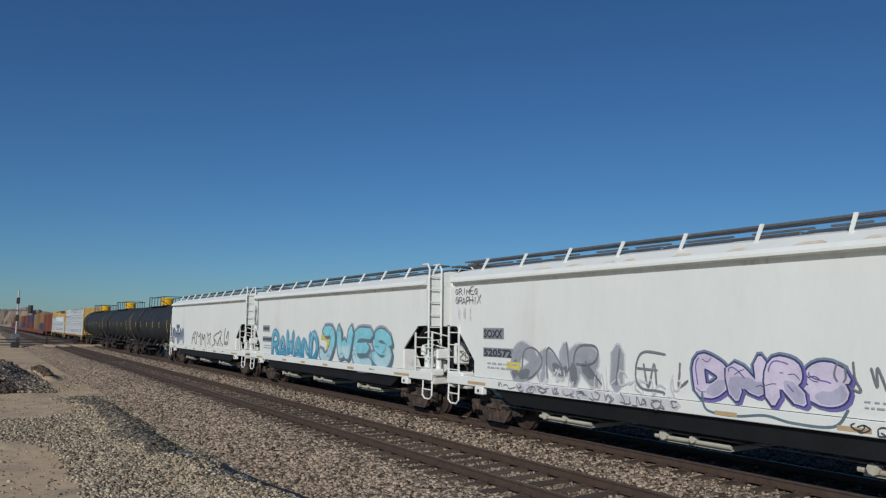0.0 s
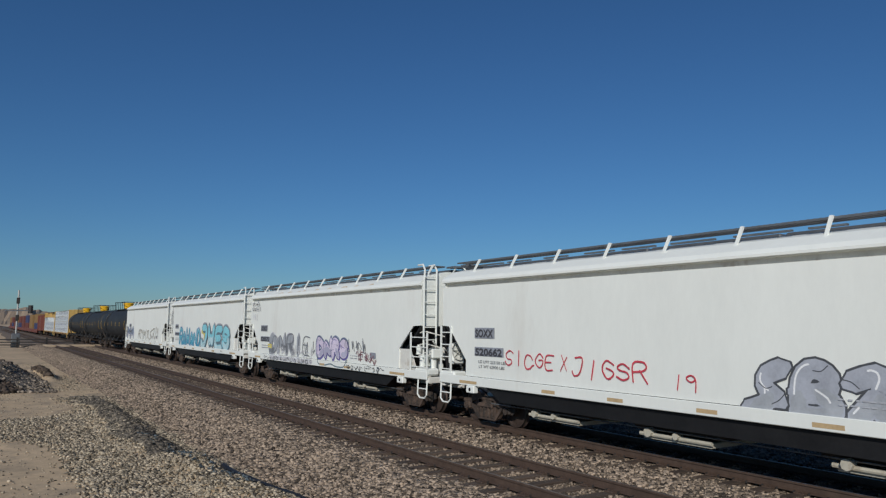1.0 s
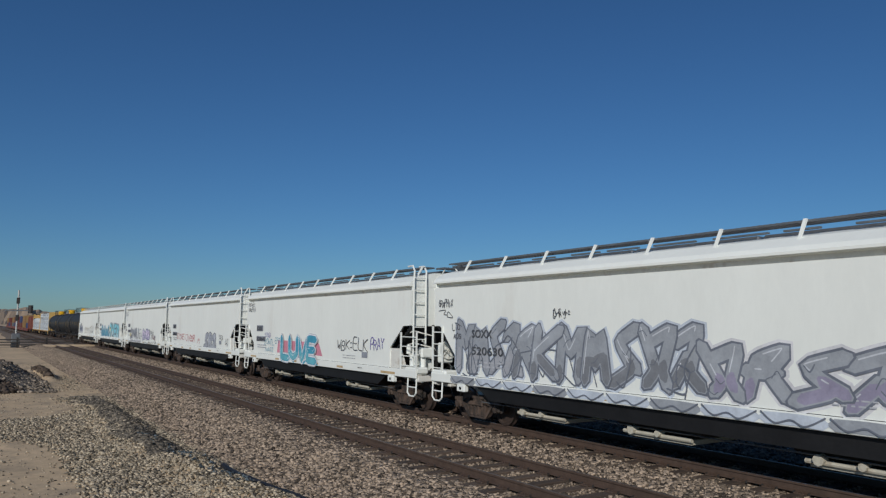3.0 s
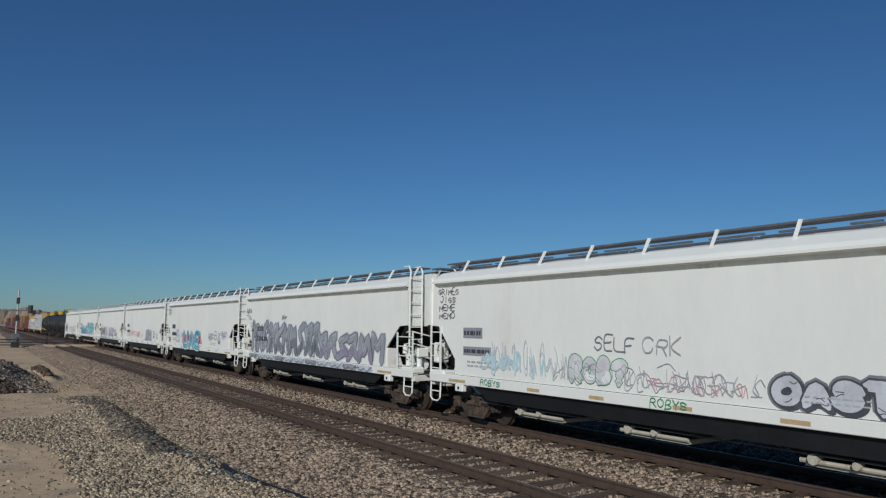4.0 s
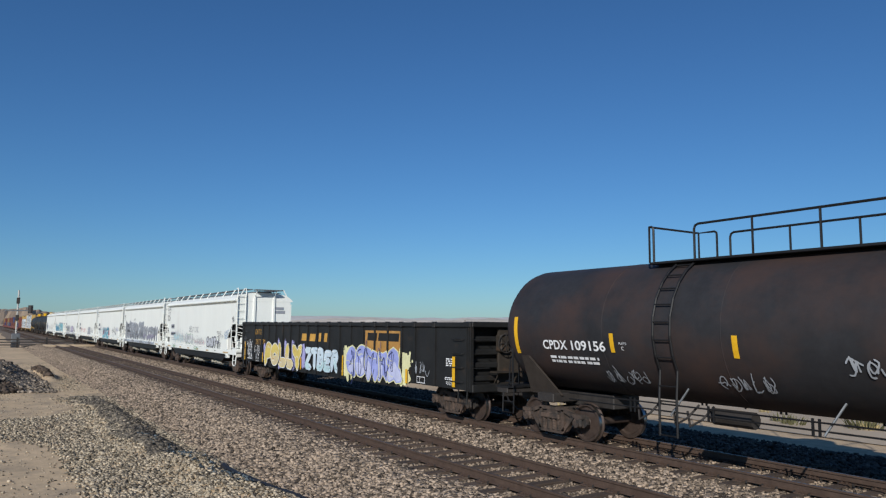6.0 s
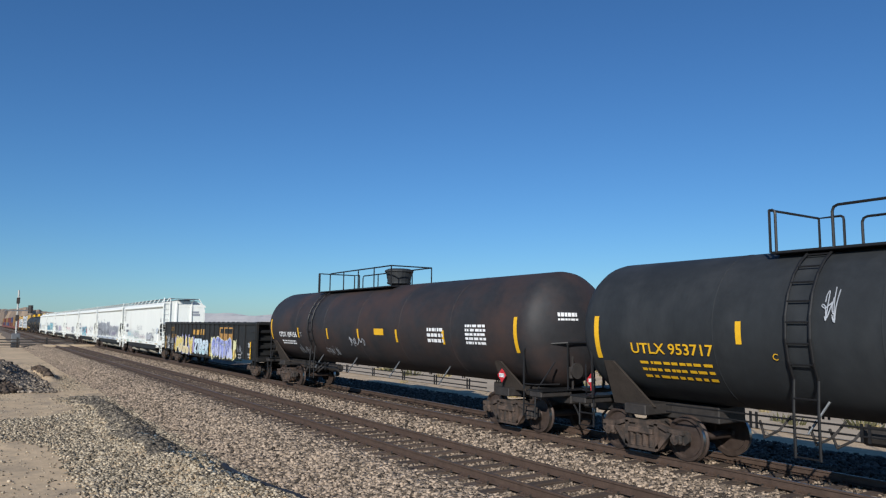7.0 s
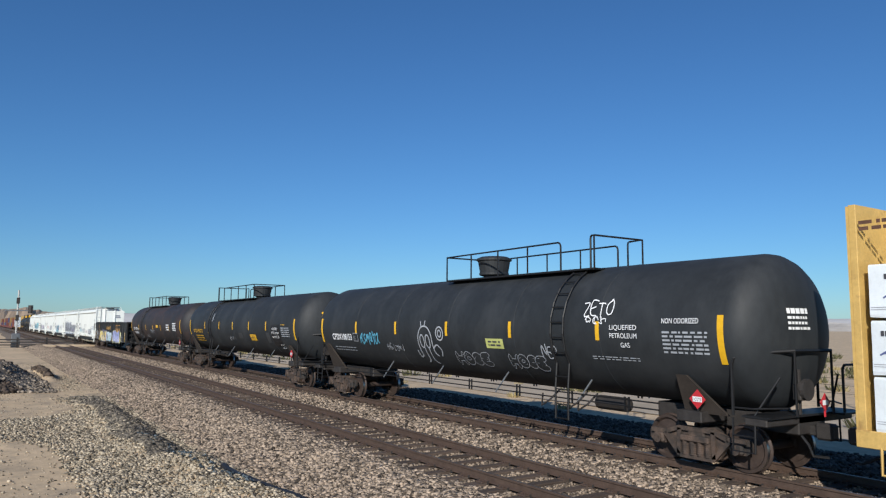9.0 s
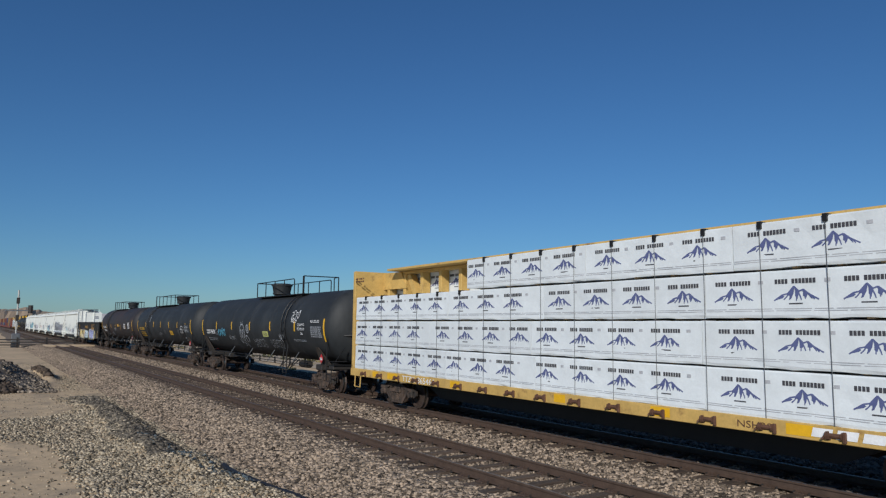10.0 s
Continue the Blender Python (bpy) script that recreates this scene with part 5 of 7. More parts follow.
stroke(bm, hs, [(7.9, 3.0), (7.85, 3.15), (7.6, 2.98), (7.9, 3.0)], 0.02, 0.02)
part("graffiti", bm, M["ink"], H6)
throwup(H6, hs, "7186", 7.3, 4.4, 1.36, 2.95, M["g_pewter"], M["g_steel"], 0.27, 0.045, second=M["g_smoke"], glow=M["g_fog"], seed=61, hard=True, crowd=1.05, label="grey wild-style spray painting with dark rims and pale glow")
lettering(H6, hs, "SOXX", 6.6, 2.42, 0.22, M["g_dark"], 0.036, width=0.95, bold=0.006)
lettering(H6, hs, "520630", 6.6, 1.95, 0.22, M["g_dark"], 0.036, width=1.45, bold=0.006)
throwup(H6, hs, "4K71826", 4.7, -1.2, 1.36, 2.92, M["g_pewter"], M["g_steel"], 0.27, 0.045, second=M["g_grey"], glow=M["g_fog"], shine=M["g_haze"], seed=62, hard=True, crowd=1.1)
throwup(H6, hs, "248617", -1.0, -6.7, 1.34, 2.55, M["g_pewter"], M["g_steel"], 0.25, 0.045, second=M["g_mauve"], glow=M["g_haze2"], shine=M["g_haze"], seed=63, hard=True, crowd=1.08)
tag(H6, hs, 65, 7.2, -1.2, 1.4, 2.5, 6, M["g_steel"], 0.035)


for k in range(11):                                                # the painting runs down over the sill in lobes
    bm = bmesh.new()
    a = 7.0 - k * 1.24
    stroke(bm, sill_s, [(a + 0.55, 1.2), (a, 1.21), (a - 0.5, 1.19)], 0.2, 0.004 + 0.001 * k)
    part("graffiti", bm, M["g_fog" if k % 3 else "g_pewter"], H6)
    bm = bmesh.new()
    stroke(bm, sill_s, [(a + 0.6, 1.3), (a + 0.35, 1.13), (a + 0.05, 1.2), (a - 0.2, 1.12), (a - 0.55, 1.29)], 0.03, 0.022 + 0.001 * k)
    part("graffiti", bm, M["g_steel"], H6)
tag(H6, hs, 64, 3.2, 2.5, 2.95, 3.15, 4, M["ink"], 0.018)
hopper_marks(H7, "")
lettering(H7, hs, "GRIMEG", 8.3, 3.66, 0.18, M["ink_soft"], wob=0.07, width=1.1, bold=0.0, shear=0.1)
lettering(H7, hs, "JIGS", 8.2, 3.42, 0.17, M["ink_soft"], wob=0.07, width=0.85, bold=0.0, shear=0.1)
lettering(H7, hs, "MEME", 8.24, 3.18, 0.17, M["ink"], wob=0.06, width=0.85, bold=0.0, shear=0.1)
lettering(H7, hs, "MEMO", 8.24, 2.95, 0.17, M["ink"], wob=0.06, width=0.85, bold=0.0, shear=0.1)
lettering(H7, hs, "SELF", 1.75, 2.2, 0.34, M["g_grey"], wob=0.1, width=1.25, bold=-0.008, shear=0.1)
lettering(H7, hs, "CRK", 0.32, 2.2, 0.36, M["g_smoke"], wob=0.1, width=1.05, bold=0.0, shear=0.1)
throwup(H7, hs, "ROB?", 2.55, 0.75, 1.42, 2.12, M["g_haze2"], M["g_green"], 0.2, 0.022, second=M["g_white"], seed=77, crowd=1.0, label="green-rimmed bubble letters")
tag(H7, hs, 74, 6.2, 3.2, 1.5, 2.1, 6, M["g_paleblue"], 0.05)
tag(H7, hs, 75, 1.0, -2.2, 1.45, 1.9, 7, M["faint"], 0.02)
throwup(H7, hs, "OAST", -2.6, -4.7, 1.36, 1.98, M["g_haze"], M["g_dark"], 0.18, 0.035, shade=M["g_dark"], glow=M["g_grey"], seed=76, crowd=1.0, label="grey letters with a dark shade")

tag(H7, hs, 84, 5.6, 2.4, 1.5, 2.3, 8, M["g_haze"], 0.03)
tag(H7, hs, 85, 6.0, 4.6, 1.6, 2.0, 4, M["g_paleblue"], 0.09)
tag(H7, hs, 86, 3.6, -2.6, 1.5, 1.95, 12, M["g_smoke"], 0.014)

tag(H7, hs, 88, 0.2, -2.2, 1.45, 1.75, 5, M["g_rose"], 0.012)
lettering(H7, hs, "TRIGZ", -4.85, 2.15, 0.16, M["ink_soft"], wob=0.05, width=0.9, bold=0.0, shear=0.1)
lettering(H7, hs, "MEO YY", -5.0, 1.93, 0.18, M["ink_soft"], wob=0.05, width=1.2, bold=0.0, shear=0.1)
lettering(H7, hs, "YAWD", -6.33, 2.18, 0.2, M["g_blue"], wob=0.08, width=0.85, bold=0.0, shear=0.1)
lettering(H7, hs, "TSER", -6.33, 1.93, 0.2, M["g_blue"], wob=0.08, width=0.75, bold=0.0, shear=0.1)
lettering(H7, sill_s, "ROBYS", 0.1, 1.13, 0.17, M["g_green"], wob=0.05, width=0.95, bold=0.0, shear=0.1)
lettering(H7, sill_s, "ROBYS", 6.05, 1.14, 0.15, M["g_green"], wob=0.05, width=0.9, bold=0.0, shear=0.1)
lettering(H7, hs, "ABLE", -7.72, 3.0, 0.13, M["ink_soft"], wob=0.05, width=0.42, bold=0.0, shear=0.1)
lettering(H7, hs, "IRON", -7.76, 2.84, 0.12, M["ink_soft"], wob=0.05, width=0.38, bold=0.0, shear=0.1)
tag(H7, hs, 83, -4.9, -5.7, 1.2, 1.75, 3, M["ink"], 0.028)
plate_bm = bmesh.new()
for z0, w in ((3.55, 0.55), (3.35, 0.7)):
    plate_bm.faces.new([plate_bm.verts.new(p) for p in ((0.85 - w / 2, -HR - 0.012, z0), (0.85 + w / 2, -HR - 0.012, z0), (0.85 + w / 2, -HR - 0.012, z0 + 0.15), (0.85 - w / 2, -HR - 0.012, z0 + 0.15))])
part("end_number_panel", plate_bm, M["grey_panel"], H7, "dark grey stencilled number panels")


# ---- gondola ----
def build_gondola():
    car = car_root("gondola", "black mill gondola car with bright spray-painted side", "gondola car")
    L, W = 10.45, 1.58
    out = [(-L, 0.92), (-7.0, 0.92), (-6.2, 0.72), (6.2, 0.72), (7.0, 0.92), (L, 0.92), (L, 2.72), (-L, 2.72)]
    for s in (-1, 1):
        bm = bmesh.new()
        slab(bm, out, s * (W - 0.06), s * W)
        part("side", bm, M["gon"], car)
        bm = bmesh.new()
        box(bm, *sorted((s * (W - 0.10), s * (W + 0.07))), -L, L, 2.70, 2.84, 0.015)
        part("top_chord", bm, M["gon"], car)
        for y in (0.6, 1.6, 2.6, 3.6, 4.55, 5.5, 6.45, 7.3, 8.5):
            for t in (-1, 1):
                bm = bmesh.new()
                lo = 0.74 if y < 6.3 else 0.94
                slab(bm, [(t * y - 0.055, lo), (t * y + 0.055, lo), (t * y + 0.055, 2.71), (t * y - 0.055, 2.71)], s * W, s * (W + 0.035))
                box(bm, *sorted((s * (W - 0.02), s * (W + 0.085))), t * y - 0.08, t * y + 0.08, 2.68, 2.86, 0.01)
                part("side_stake", bm, M["gon"], car)
        for t in (-1, 1):
            bm = bmesh.new()
            for k in (0, 0.10, 0.20):
                box(bm, *sorted((s * (W - 0.05), s * (W + 0.04))), t * (L - 0.03 - k) - 0.025, t * (L - 0.03 - k) + 0.025, 0.90, 2.72)
            part("corner_post", bm, M["gon"], car)
            bm = bmesh.new()
            for i in range(4):
                z = 1.15 + i * 0.40
                pipe(bm, [(s * (W + 0.01), t * 9.55, z), (s * (W + 0.09), t * 9.58, z), (s * (W + 0.09), t * 10.05, z), (s * (W + 0.01), t * 10.08, z)], 0.014)
            part("grab_iron", bm, M["gon"], car)
            bm = bmesh.new()
            pipe(bm, [(s * 1.55, t * 9.75, 0.95), (s * 1.57, t * 9.75, 0.55), (s * 1.57, t * 10.2, 0.55), (s * 1.55, t * 10.2, 0.95)], 0.024)
            part("stirrup_step", bm, M["gon"], car)
    for t in (-1, 1):
        bm = bmesh.new()
        box(bm, -W + 0.06, W - 0.06, *sorted((t * (L - 0.40), t * (L - 0.34))), 1.0, 2.72)
        box(bm, -W, W, *sorted((t * (L - 0.44), t * (L + 0.02))), 2.70, 2.86, 0.02)
        for z in (1.25, 1.62, 1.99, 2.36):
            box(bm, -W + 0.06, W - 0.06, *sorted((t * (L - 0.34), t * (L - 0.16))), z - 0.08, z + 0.08, 0.03)
        part("end_wall", bm, M["gon"], car)
        bm = bmesh.new()
        box(bm, -0.55, 0.55, *sorted((t * (L - 0.20), t * (L - 0.10))), 1.0, 2.66, 0.01)
        part("end_plate", bm, M["gon_brown"], car, "brown-black end plate")
        bm = bmesh.new()
        box(bm, -W, W, *sorted((t * (L - 0.30), t * (L + 0.05))), 0.88, 1.10, 0.02)
        part("end_sill", bm, M["gon"], car)
    bm = bmesh.new()
    box(bm, -W + 0.06, W - 0.06, -L + 0.35, L - 0.35, 1.06, 1.12)
    part("floor", bm, M["gon_brown"], car)
    bm = bmesh.new()
    box(bm, -0.4, 0.4, -L, L, 0.74, 1.04)
    for y in (-5, -2.5, 0, 2.5, 5):
        box(bm, -1.5, 1.5, y - 0.1, y + 0.1, 0.84, 1.05)
    part("underframe", bm, M["dark_steel"], car)
    # brake wheel, step and chain on the trailing end
    y = -L - 0.02
    bm = bmesh.new()
    for i in range(20):
        a0, a1 = 2 * math.pi * i / 20, 2 * math.pi * (i + 1) / 20
        rod(bm, (-0.45 + 0.27 * math.cos(a0), y - 0.1, 2.25 + 0.27 * math.sin(a0)), (-0.45 + 0.27 * math.cos(a1), y - 0.1, 2.25 + 0.27 * math.sin(a1)), 0.018, 6)
    for i in range(4):
        a0 = math.pi * i / 4
        rod(bm, (-0.45 + 0.27 * math.cos(a0), y - 0.1, 2.25 + 0.27 * math.sin(a0)), (-0.45 - 0.27 * math.cos(a0), y - 0.1, 2.25 - 0.27 * math.sin(a0)), 0.013, 6)
    part("brake_wheel", bm, M["dark_steel"], car)
    bm = bmesh.new()
    box(bm, -0.62, -0.28, y - 0.06, y + 0.20, 2.0, 2.5, 0.04)
    part("brake_housing", bm, M["gon_brown"], car)
    bm = bmesh.new()
    box(bm, -0.9, 0.0, y - 0.28, y + 0.1, 1.42, 1.46)
    rod(bm, (-0.8, y - 0.2, 1.42), (-0.8, y + 0.05, 1.05), 0.02, 6)
    rod(bm, (-0.1, y - 0.2, 1.42), (-0.1, y + 0.05, 1.05), 0.02, 6)
    part("brake_step", bm, M["gon_brown"], car)
    bm = bmesh.new()
    for i in range(4):
        z = 1.15 + i * 0.40
        for t in (-1, 1):
            pipe(bm, [(-1.45, t * (L - 0.1), z), (-1.45, t * (L + 0.06), z), (-1.0, t * (L + 0.06), z), (-1.0, t * (L - 0.1), z)], 0.014)
    part("end_ladder", bm, M["gon"], car)
    for y in (-8.72, 8.72):
        build_truck(car, y)
    for y in (-L, L):
        build_coupler(car, y, 11.1)
    gs = flat_side(1.58)
    for yl, yr, z0, z1 in ((9.85, 9.73, 0.95, 1.85), (7.10, 7.0, 0.95, 1.4), (2.2, 2.08, 0.85, 1.35), (-2.0, -2.1, 0.85, 1.6), (-6.82, -6.95, 0.9, 1.35), (-9.55, -9.7, 0.98, 1.85)):
        plate(car, gs, yl, yr, z0, z1, M["yellow"], "reflector_strip", 0.07)
    lettering(car, gs, "G N T X", 8.38, 2.24, 0.27, M["g_gold"], width=0.92)
    lettering(car, gs, "2 9 7 2", 8.26, 1.76, 0.27, M["g_gold"], width=0.74)
    lettering(car, gs, "70", 7.22, 1.78, 0.24, M["g_gold"], width=0.34)
    lettering(car, gs, "LD LMT 210600", 8.25, 1.05, 0.075, M["g_white"], width=0.52)
    lettering(car, gs, "LT WT 75400", 8.25, 0.92, 0.075, M["g_white"], width=0.52)
    bars(car, gs, 9.5, 8.75, 1.0, 1.08, 1, M["g_white"], 4)
    # plain shapes where the painted company marks stand
    for a, b, z1 in ((2.28, 1.75, 2.36), (1.40, 0.80, 2.36), (0.45, 0.22, 2.40), (-0.1, -0.4, 2.40)):
        bm = bmesh.new()
        patch(bm, gs, [(a, 2.06), (b, 2.06), (b - 0.06, z1), (a - 0.06, z1)], 0.006)
        part("painted_mark", bm, M["g_gold"], car, "faded orange painted company mark")
    plate(car, gs, -3.78, -6.38, 1.75, 2.55, M["g_orange"], "painted_mark", 0.006, "faded orange rectangle with dark blocks")
    for a, w in ((-3.95, 0.72), (-4.78, 0.62), (-5.5, 0.74)):
        bm = bmesh.new()
        patch(bm, gs, [(a, 2.2), (a - w, 2.2), (a - w - 0.05, 2.47), (a - 0.05, 2.47)], 0.010)
        part("painted_mark", bm, M["gon"], car)
    throwup(car, gs, "POLLY", 6.75, 2.2, 0.76, 1.95, M["g_goldpaint"], M["g_white"], 0.40, 0.04, second=M["g_cream2"], shade=M["g_black"], shine=M["g_gold"], glow=M["g_black"], seed=91, crowd=1.04, base=0.035, label="tall yellow and cream bubble letters with white rims")
    for a, b, hz in ((6.98, 6.7, 0.42), (2.3, 1.75, 0.5), (5.05, 4.75, 0.62), (3.3, 3.0, 0.62), (4.2, 3.95, 0.6)):
        bm = bmesh.new()
        patch(bm, gs, bubble((a + b) / 2, 1.4, abs(a - b) / 2 + 0.05, hz, shape=(a, 0.1, 0.15, 0.3)), 0.03)
        part("graffiti", bm, M["g_lilac"], car)
    throwup(car, gs, "ZTBER", 1.72, -1.6, 0.84, 1.86, M["g_ice"], M["g_black"], 0.27, 0.035, second=M["g_paleblue"], shine=M["g_white"], seed=92, hard=True, crowd=1.04, base=0.035, label="pale ice-blue letters with black rims")
    for cy, cz, hy, hz, k in ((-2.45, 1.3, 0.5, 0.5, 1), (-2.3, 1.65, 0.32, 0.28, 2), (-6.5, 1.35, 0.52, 0.5, 3), (-6.75, 1.6, 0.3, 0.25, 4), (-6.7, 1.1, 0.3, 0.2, 5)):
        bm = bmesh.new()
        patch(bm, gs, bubble(cy, cz, hy, hz, shape=(k * 1.7, 0.1, 0.1, 0.45)), 0.007 + k * 0.0005)
        part("graffiti", bm, M["g_cream"], car, "cream splash of spray paint")
    for yy, zz, r in ((-7.0, 1.85, 0.06), (-7.15, 1.6, 0.05), (-7.25, 1.35, 0.05), (-2.05, 1.85, 0.05), (-1.9, 1.0, 0.05)):
        bm = bmesh.new()
        patch(bm, gs, [(yy + r * math.cos(k), zz + r * math.sin(k)) for k in (i * 0.785 for i in range(8))], 0.008)
        part("graffiti", bm, M["g_cream"], car)
    throwup(car, gs, "3S716", -2.35, -6.45, 0.76, 2.1, M["g_periwinkle"], M["g_cream"], 0.5, 0.045, second=M["g_lav2"], shine=M["g_navy"], seed=93, crowd=1.1, base=0.035, label="periwinkle-blue painting with cream rim and navy lines")
    tag(car, flat_side(1.625), 100, -2.6, -6.2, 0.85, 1.95, 7, M["g_navy"], 0.028)


    lettering(car, gs, "NEHI", 9.52, 1.30, 0.28, M["g_white"], wob=0.09, width=0.72, shear=0.15)
    tag(car, gs, 195, 9.36, 8.8, 1.08, 1.34, 3, M["g_white"], 0.02)
    lettering(car, gs, "KUTHE", 9.6, 1.62, 0.28, M["g_white"], wob=0.09, width=0.84, shear=0.15)
    lettering(car, gs, "C-TOL", 8.46, 1.36, 0.30, M["g_white"], wob=0.09, width=0.9, shear=0.2)
    tag(car, gs, 197, 8.22, 7.75, 1.15, 1.34, 2, M["g_white"], 0.02)
    tag(car, gs, 98, 10.3, 9.85, 0.95, 1.62, 6, M["g_grey"], 0.015)
    tag(car, gs, 198, 10.3, 9.7, 1.7, 2.1, 4, M["g_grey"], 0.015)
    tag(car, gs, 99, -7.3, -8.2, 1.25, 1.6, 4, M["g_ash"], 0.02)
    lettering(car, gs, "R5G20", -9.17, 1.02, 0.10, M["g_white"], width=0.36)
    bars(car, gs, -9.15, -9.5, 1.55, 1.8, 4, M["g_white"], 6)
    bars(car, gs, -9.1, -9.5, 1.15, 1.25, 2, M["g_white"], 7)
    bm = bmesh.new()
    for a, b, c, d in ((-7.45, -7.93, 1.14, 1.16), (-7.45, -7.93, 0.96, 0.98), (-7.45, -7.47, 0.98, 1.14), (-7.91, -7.93, 0.98, 1.14), (-7.62, -7.64, 0.98, 1.14)):
        patch(bm, gs, [(a, c), (b, c), (b, d), (a, d)], 0.009)
    part("stencil_frame", bm, M["g_white"], car)
    return car


gondola = build_gondola()
CARS.append((gondola, -84.65))


# ---- tank car ----
TR, TZ, TH = 1.55, 2.68, 10.24


def build_tank(name, mat, label, flip=1, housing=M["tank"], plat=(5.35, -1.25), house_y=-0.3, ladder_y=4.45):
    """A long pressure tank on two stub sills, with a railed platform round the valve housing, a ladder and a low side rail."""
    car = car_root(name, label, "tank car")
    bm = bmesh.new()
    prof = []
    for i in range(9):
        a = math.pi / 2 * i / 8
        prof.append((max(0.02, TR * math.sin(a)), -TH + 0.8 * (1 - math.cos(a))))
    for y in (-6.2, -3.1, 0.0, 3.1, 6.2):
        prof += [(TR, y - 0.012), (TR + 0.006, y - 0.008), (TR + 0.006, y + 0.008), (TR, y + 0.012)]
    prof += [(max(0.02, TR * math.sin(math.pi / 2 * i / 8)), TH - 0.8 * (1 - math.cos(math.pi / 2 * i / 8))) for i in range(8, -1, -1)]
    lathe(bm, prof, seg=64)
    bmesh.ops.rotate(bm, verts=bm.verts, matrix=Matrix.Rotation(math.pi / 2, 3, "Z"))
    bmesh.ops.translate(bm, verts=bm.verts, vec=(0, 0, TZ))
    part("tank", bm, mat, car, smooth=True)
    for s in (-1, 1):
        # saddle: tapered plates from the stub sill up to the shell
        for x in (-1, 1):
            bm = bmesh.new()
            out = [(8.05, 1.05), (9.2, 1.05), (9.12, 2.0), (8.86, 2.0)] if s > 0 else [(-9.15, 1.05), (-8.15, 1.05), (-8.18, 1.8), (-8.42, 1.8)]
            rows = [[bm.verts.new((x * (1.0 + 0.42 * (z - 1.05) + t), y, z)) for y, z in out] for t in (0.0, 0.07)]
            for i in range(4):
                bm.faces.new((rows[0][i], rows[0][(i + 1) % 4], rows[1][(i + 1) % 4], rows[1][i]))
            bm.faces.new(rows[0][::-1]), bm.faces.new(rows[1])
            part("saddle", bm, M["saddle"], car)
        bm = bmesh.new()
        box(bm, -0.45, 0.45, *sorted((s * 6.9, s * 10.2)), 0.78, 1.12, 0.02)
        box(bm, -1.45, 1.45, *sorted((s * 9.75, s * 10.2)), 0.98, 1.12, 0.02)
        box(bm, -1.3, 1.3, *sorted((s * 8.1, s * 8.7)), 0.88, 1.10, 0.02)
        part("stub_sill", bm, M["dark_steel"], car)
        bm = bmesh.new()
        box(bm, -1.45, 1.45, *sorted((s * 9.7, s * 10.25)), 1.12, 1.16)
        box(bm, 0.6, 1.45, *sorted((s * 10.25, s * 10.5)), 1.12, 1.155)
        part("end_platform", bm, M["black"], car)
        bm = bmesh.new()
        e = s * 10.28
        pipe(bm, [(-1.44, s * 9.52, 1.14), (-1.44, s * 9.52, 2.06), (-1.43, s * 9.56, 2.18), (-1.36, s * 9.68, 2.26), (-0.62, e, 2.33), (0.62, e, 2.33), (1.36, s * 9.68, 2.26), (1.43, s * 9.56, 2.18), (1.44, s * 9.52, 2.06), (1.44, s * 9.52, 1.14)], 0.03)
        for x in (-1, 1):
            pipe(bm, [(x * 1.44, s * 9.52, 1.28), (x * 1.38, s * 9.9, 1.28), (x * 0.9, e, 1.30)], 0.018)
            rod(bm, (x * 0.62, e, 1.14), (x * 0.62, e, 2.33), 0.024, 6)
            rod(bm, (x * 1.30, s * 9.86, 1.14), (x * 0.98, s * 10.2, 1.85), 0.02, 6)
        pipe(bm, [(0.75, s * 10.42, 1.14), (0.75, s * 10.42, 1.98), (0.82, s * 10.42, 2.05), (1.30, s * 10.42, 2.05), (1.38, s * 10.42, 1.98), (1.38, s * 10.42, 1.14)], 0.026)
        part("end_handrail", bm, M["black"], car)
        for x in (-1, 1):
            bm = bmesh.new()
            pipe(bm, [(x * 1.42, s * 9.5, 1.1), (x * 1.44, s * 9.5, 0.5), (x * 1.44, s * 9.95, 0.5), (x * 1.42, s * 9.95, 1.1)], 0.022)
            rod(bm, (x * 1.44, s * 9.5, 0.78), (x * 1.44, s * 9.95, 0.78), 0.018, 6)
            part("stirrup_step", bm, M["black"], car)
    # low side rail under the shell, on paired hangers
    for x in (-1, 1):
        bm = bmesh.new()
        for z in (1.02, 1.16):
            rod(bm, (x * 1.22, -7.6, z), (x * 1.22, 7.6, z), 0.018, 6)
        part("side_rail", bm, M["black"], car)
        for y in (-6.7, -4.9, -2.9, -0.7, 1.5, 3.6, 5.6):
            for d in (-0.06, 0.06):
                bm = bmesh.new()
                box(bm, x * 1.22 - 0.012, x * 1.22 + 0.012, y + d - 0.022, y + d + 0.022, 0.92, 1.22)
                part("rail_hanger", bm, M["black"], car)
        for y in (-5.3, -2.1, 1.2, 4.4):
            bm = bmesh.new()
            rod(bm, (x * 1.0, y - 0.12, 1.50), (x * 1.26, y + 0.14, 0.95), 0.022, 6)
            part("rail_brace", bm, M["grate"], car)
    # platform, railing and valve housing
    y1, y0 = flip * plat[0], flip * plat[1]
    lo, hi = min(y0, y1), max(y0, y1)
    bm = bmesh.new()
    for x in (-1, 1):
        box(bm, *sorted((x * 0.45, x * 0.88)), lo, hi, 4.12, 4.17, 0.008)
    part("platform", bm, M["black"], car)
    rail = bmesh.new()
    top, r = 4.89, 0.1
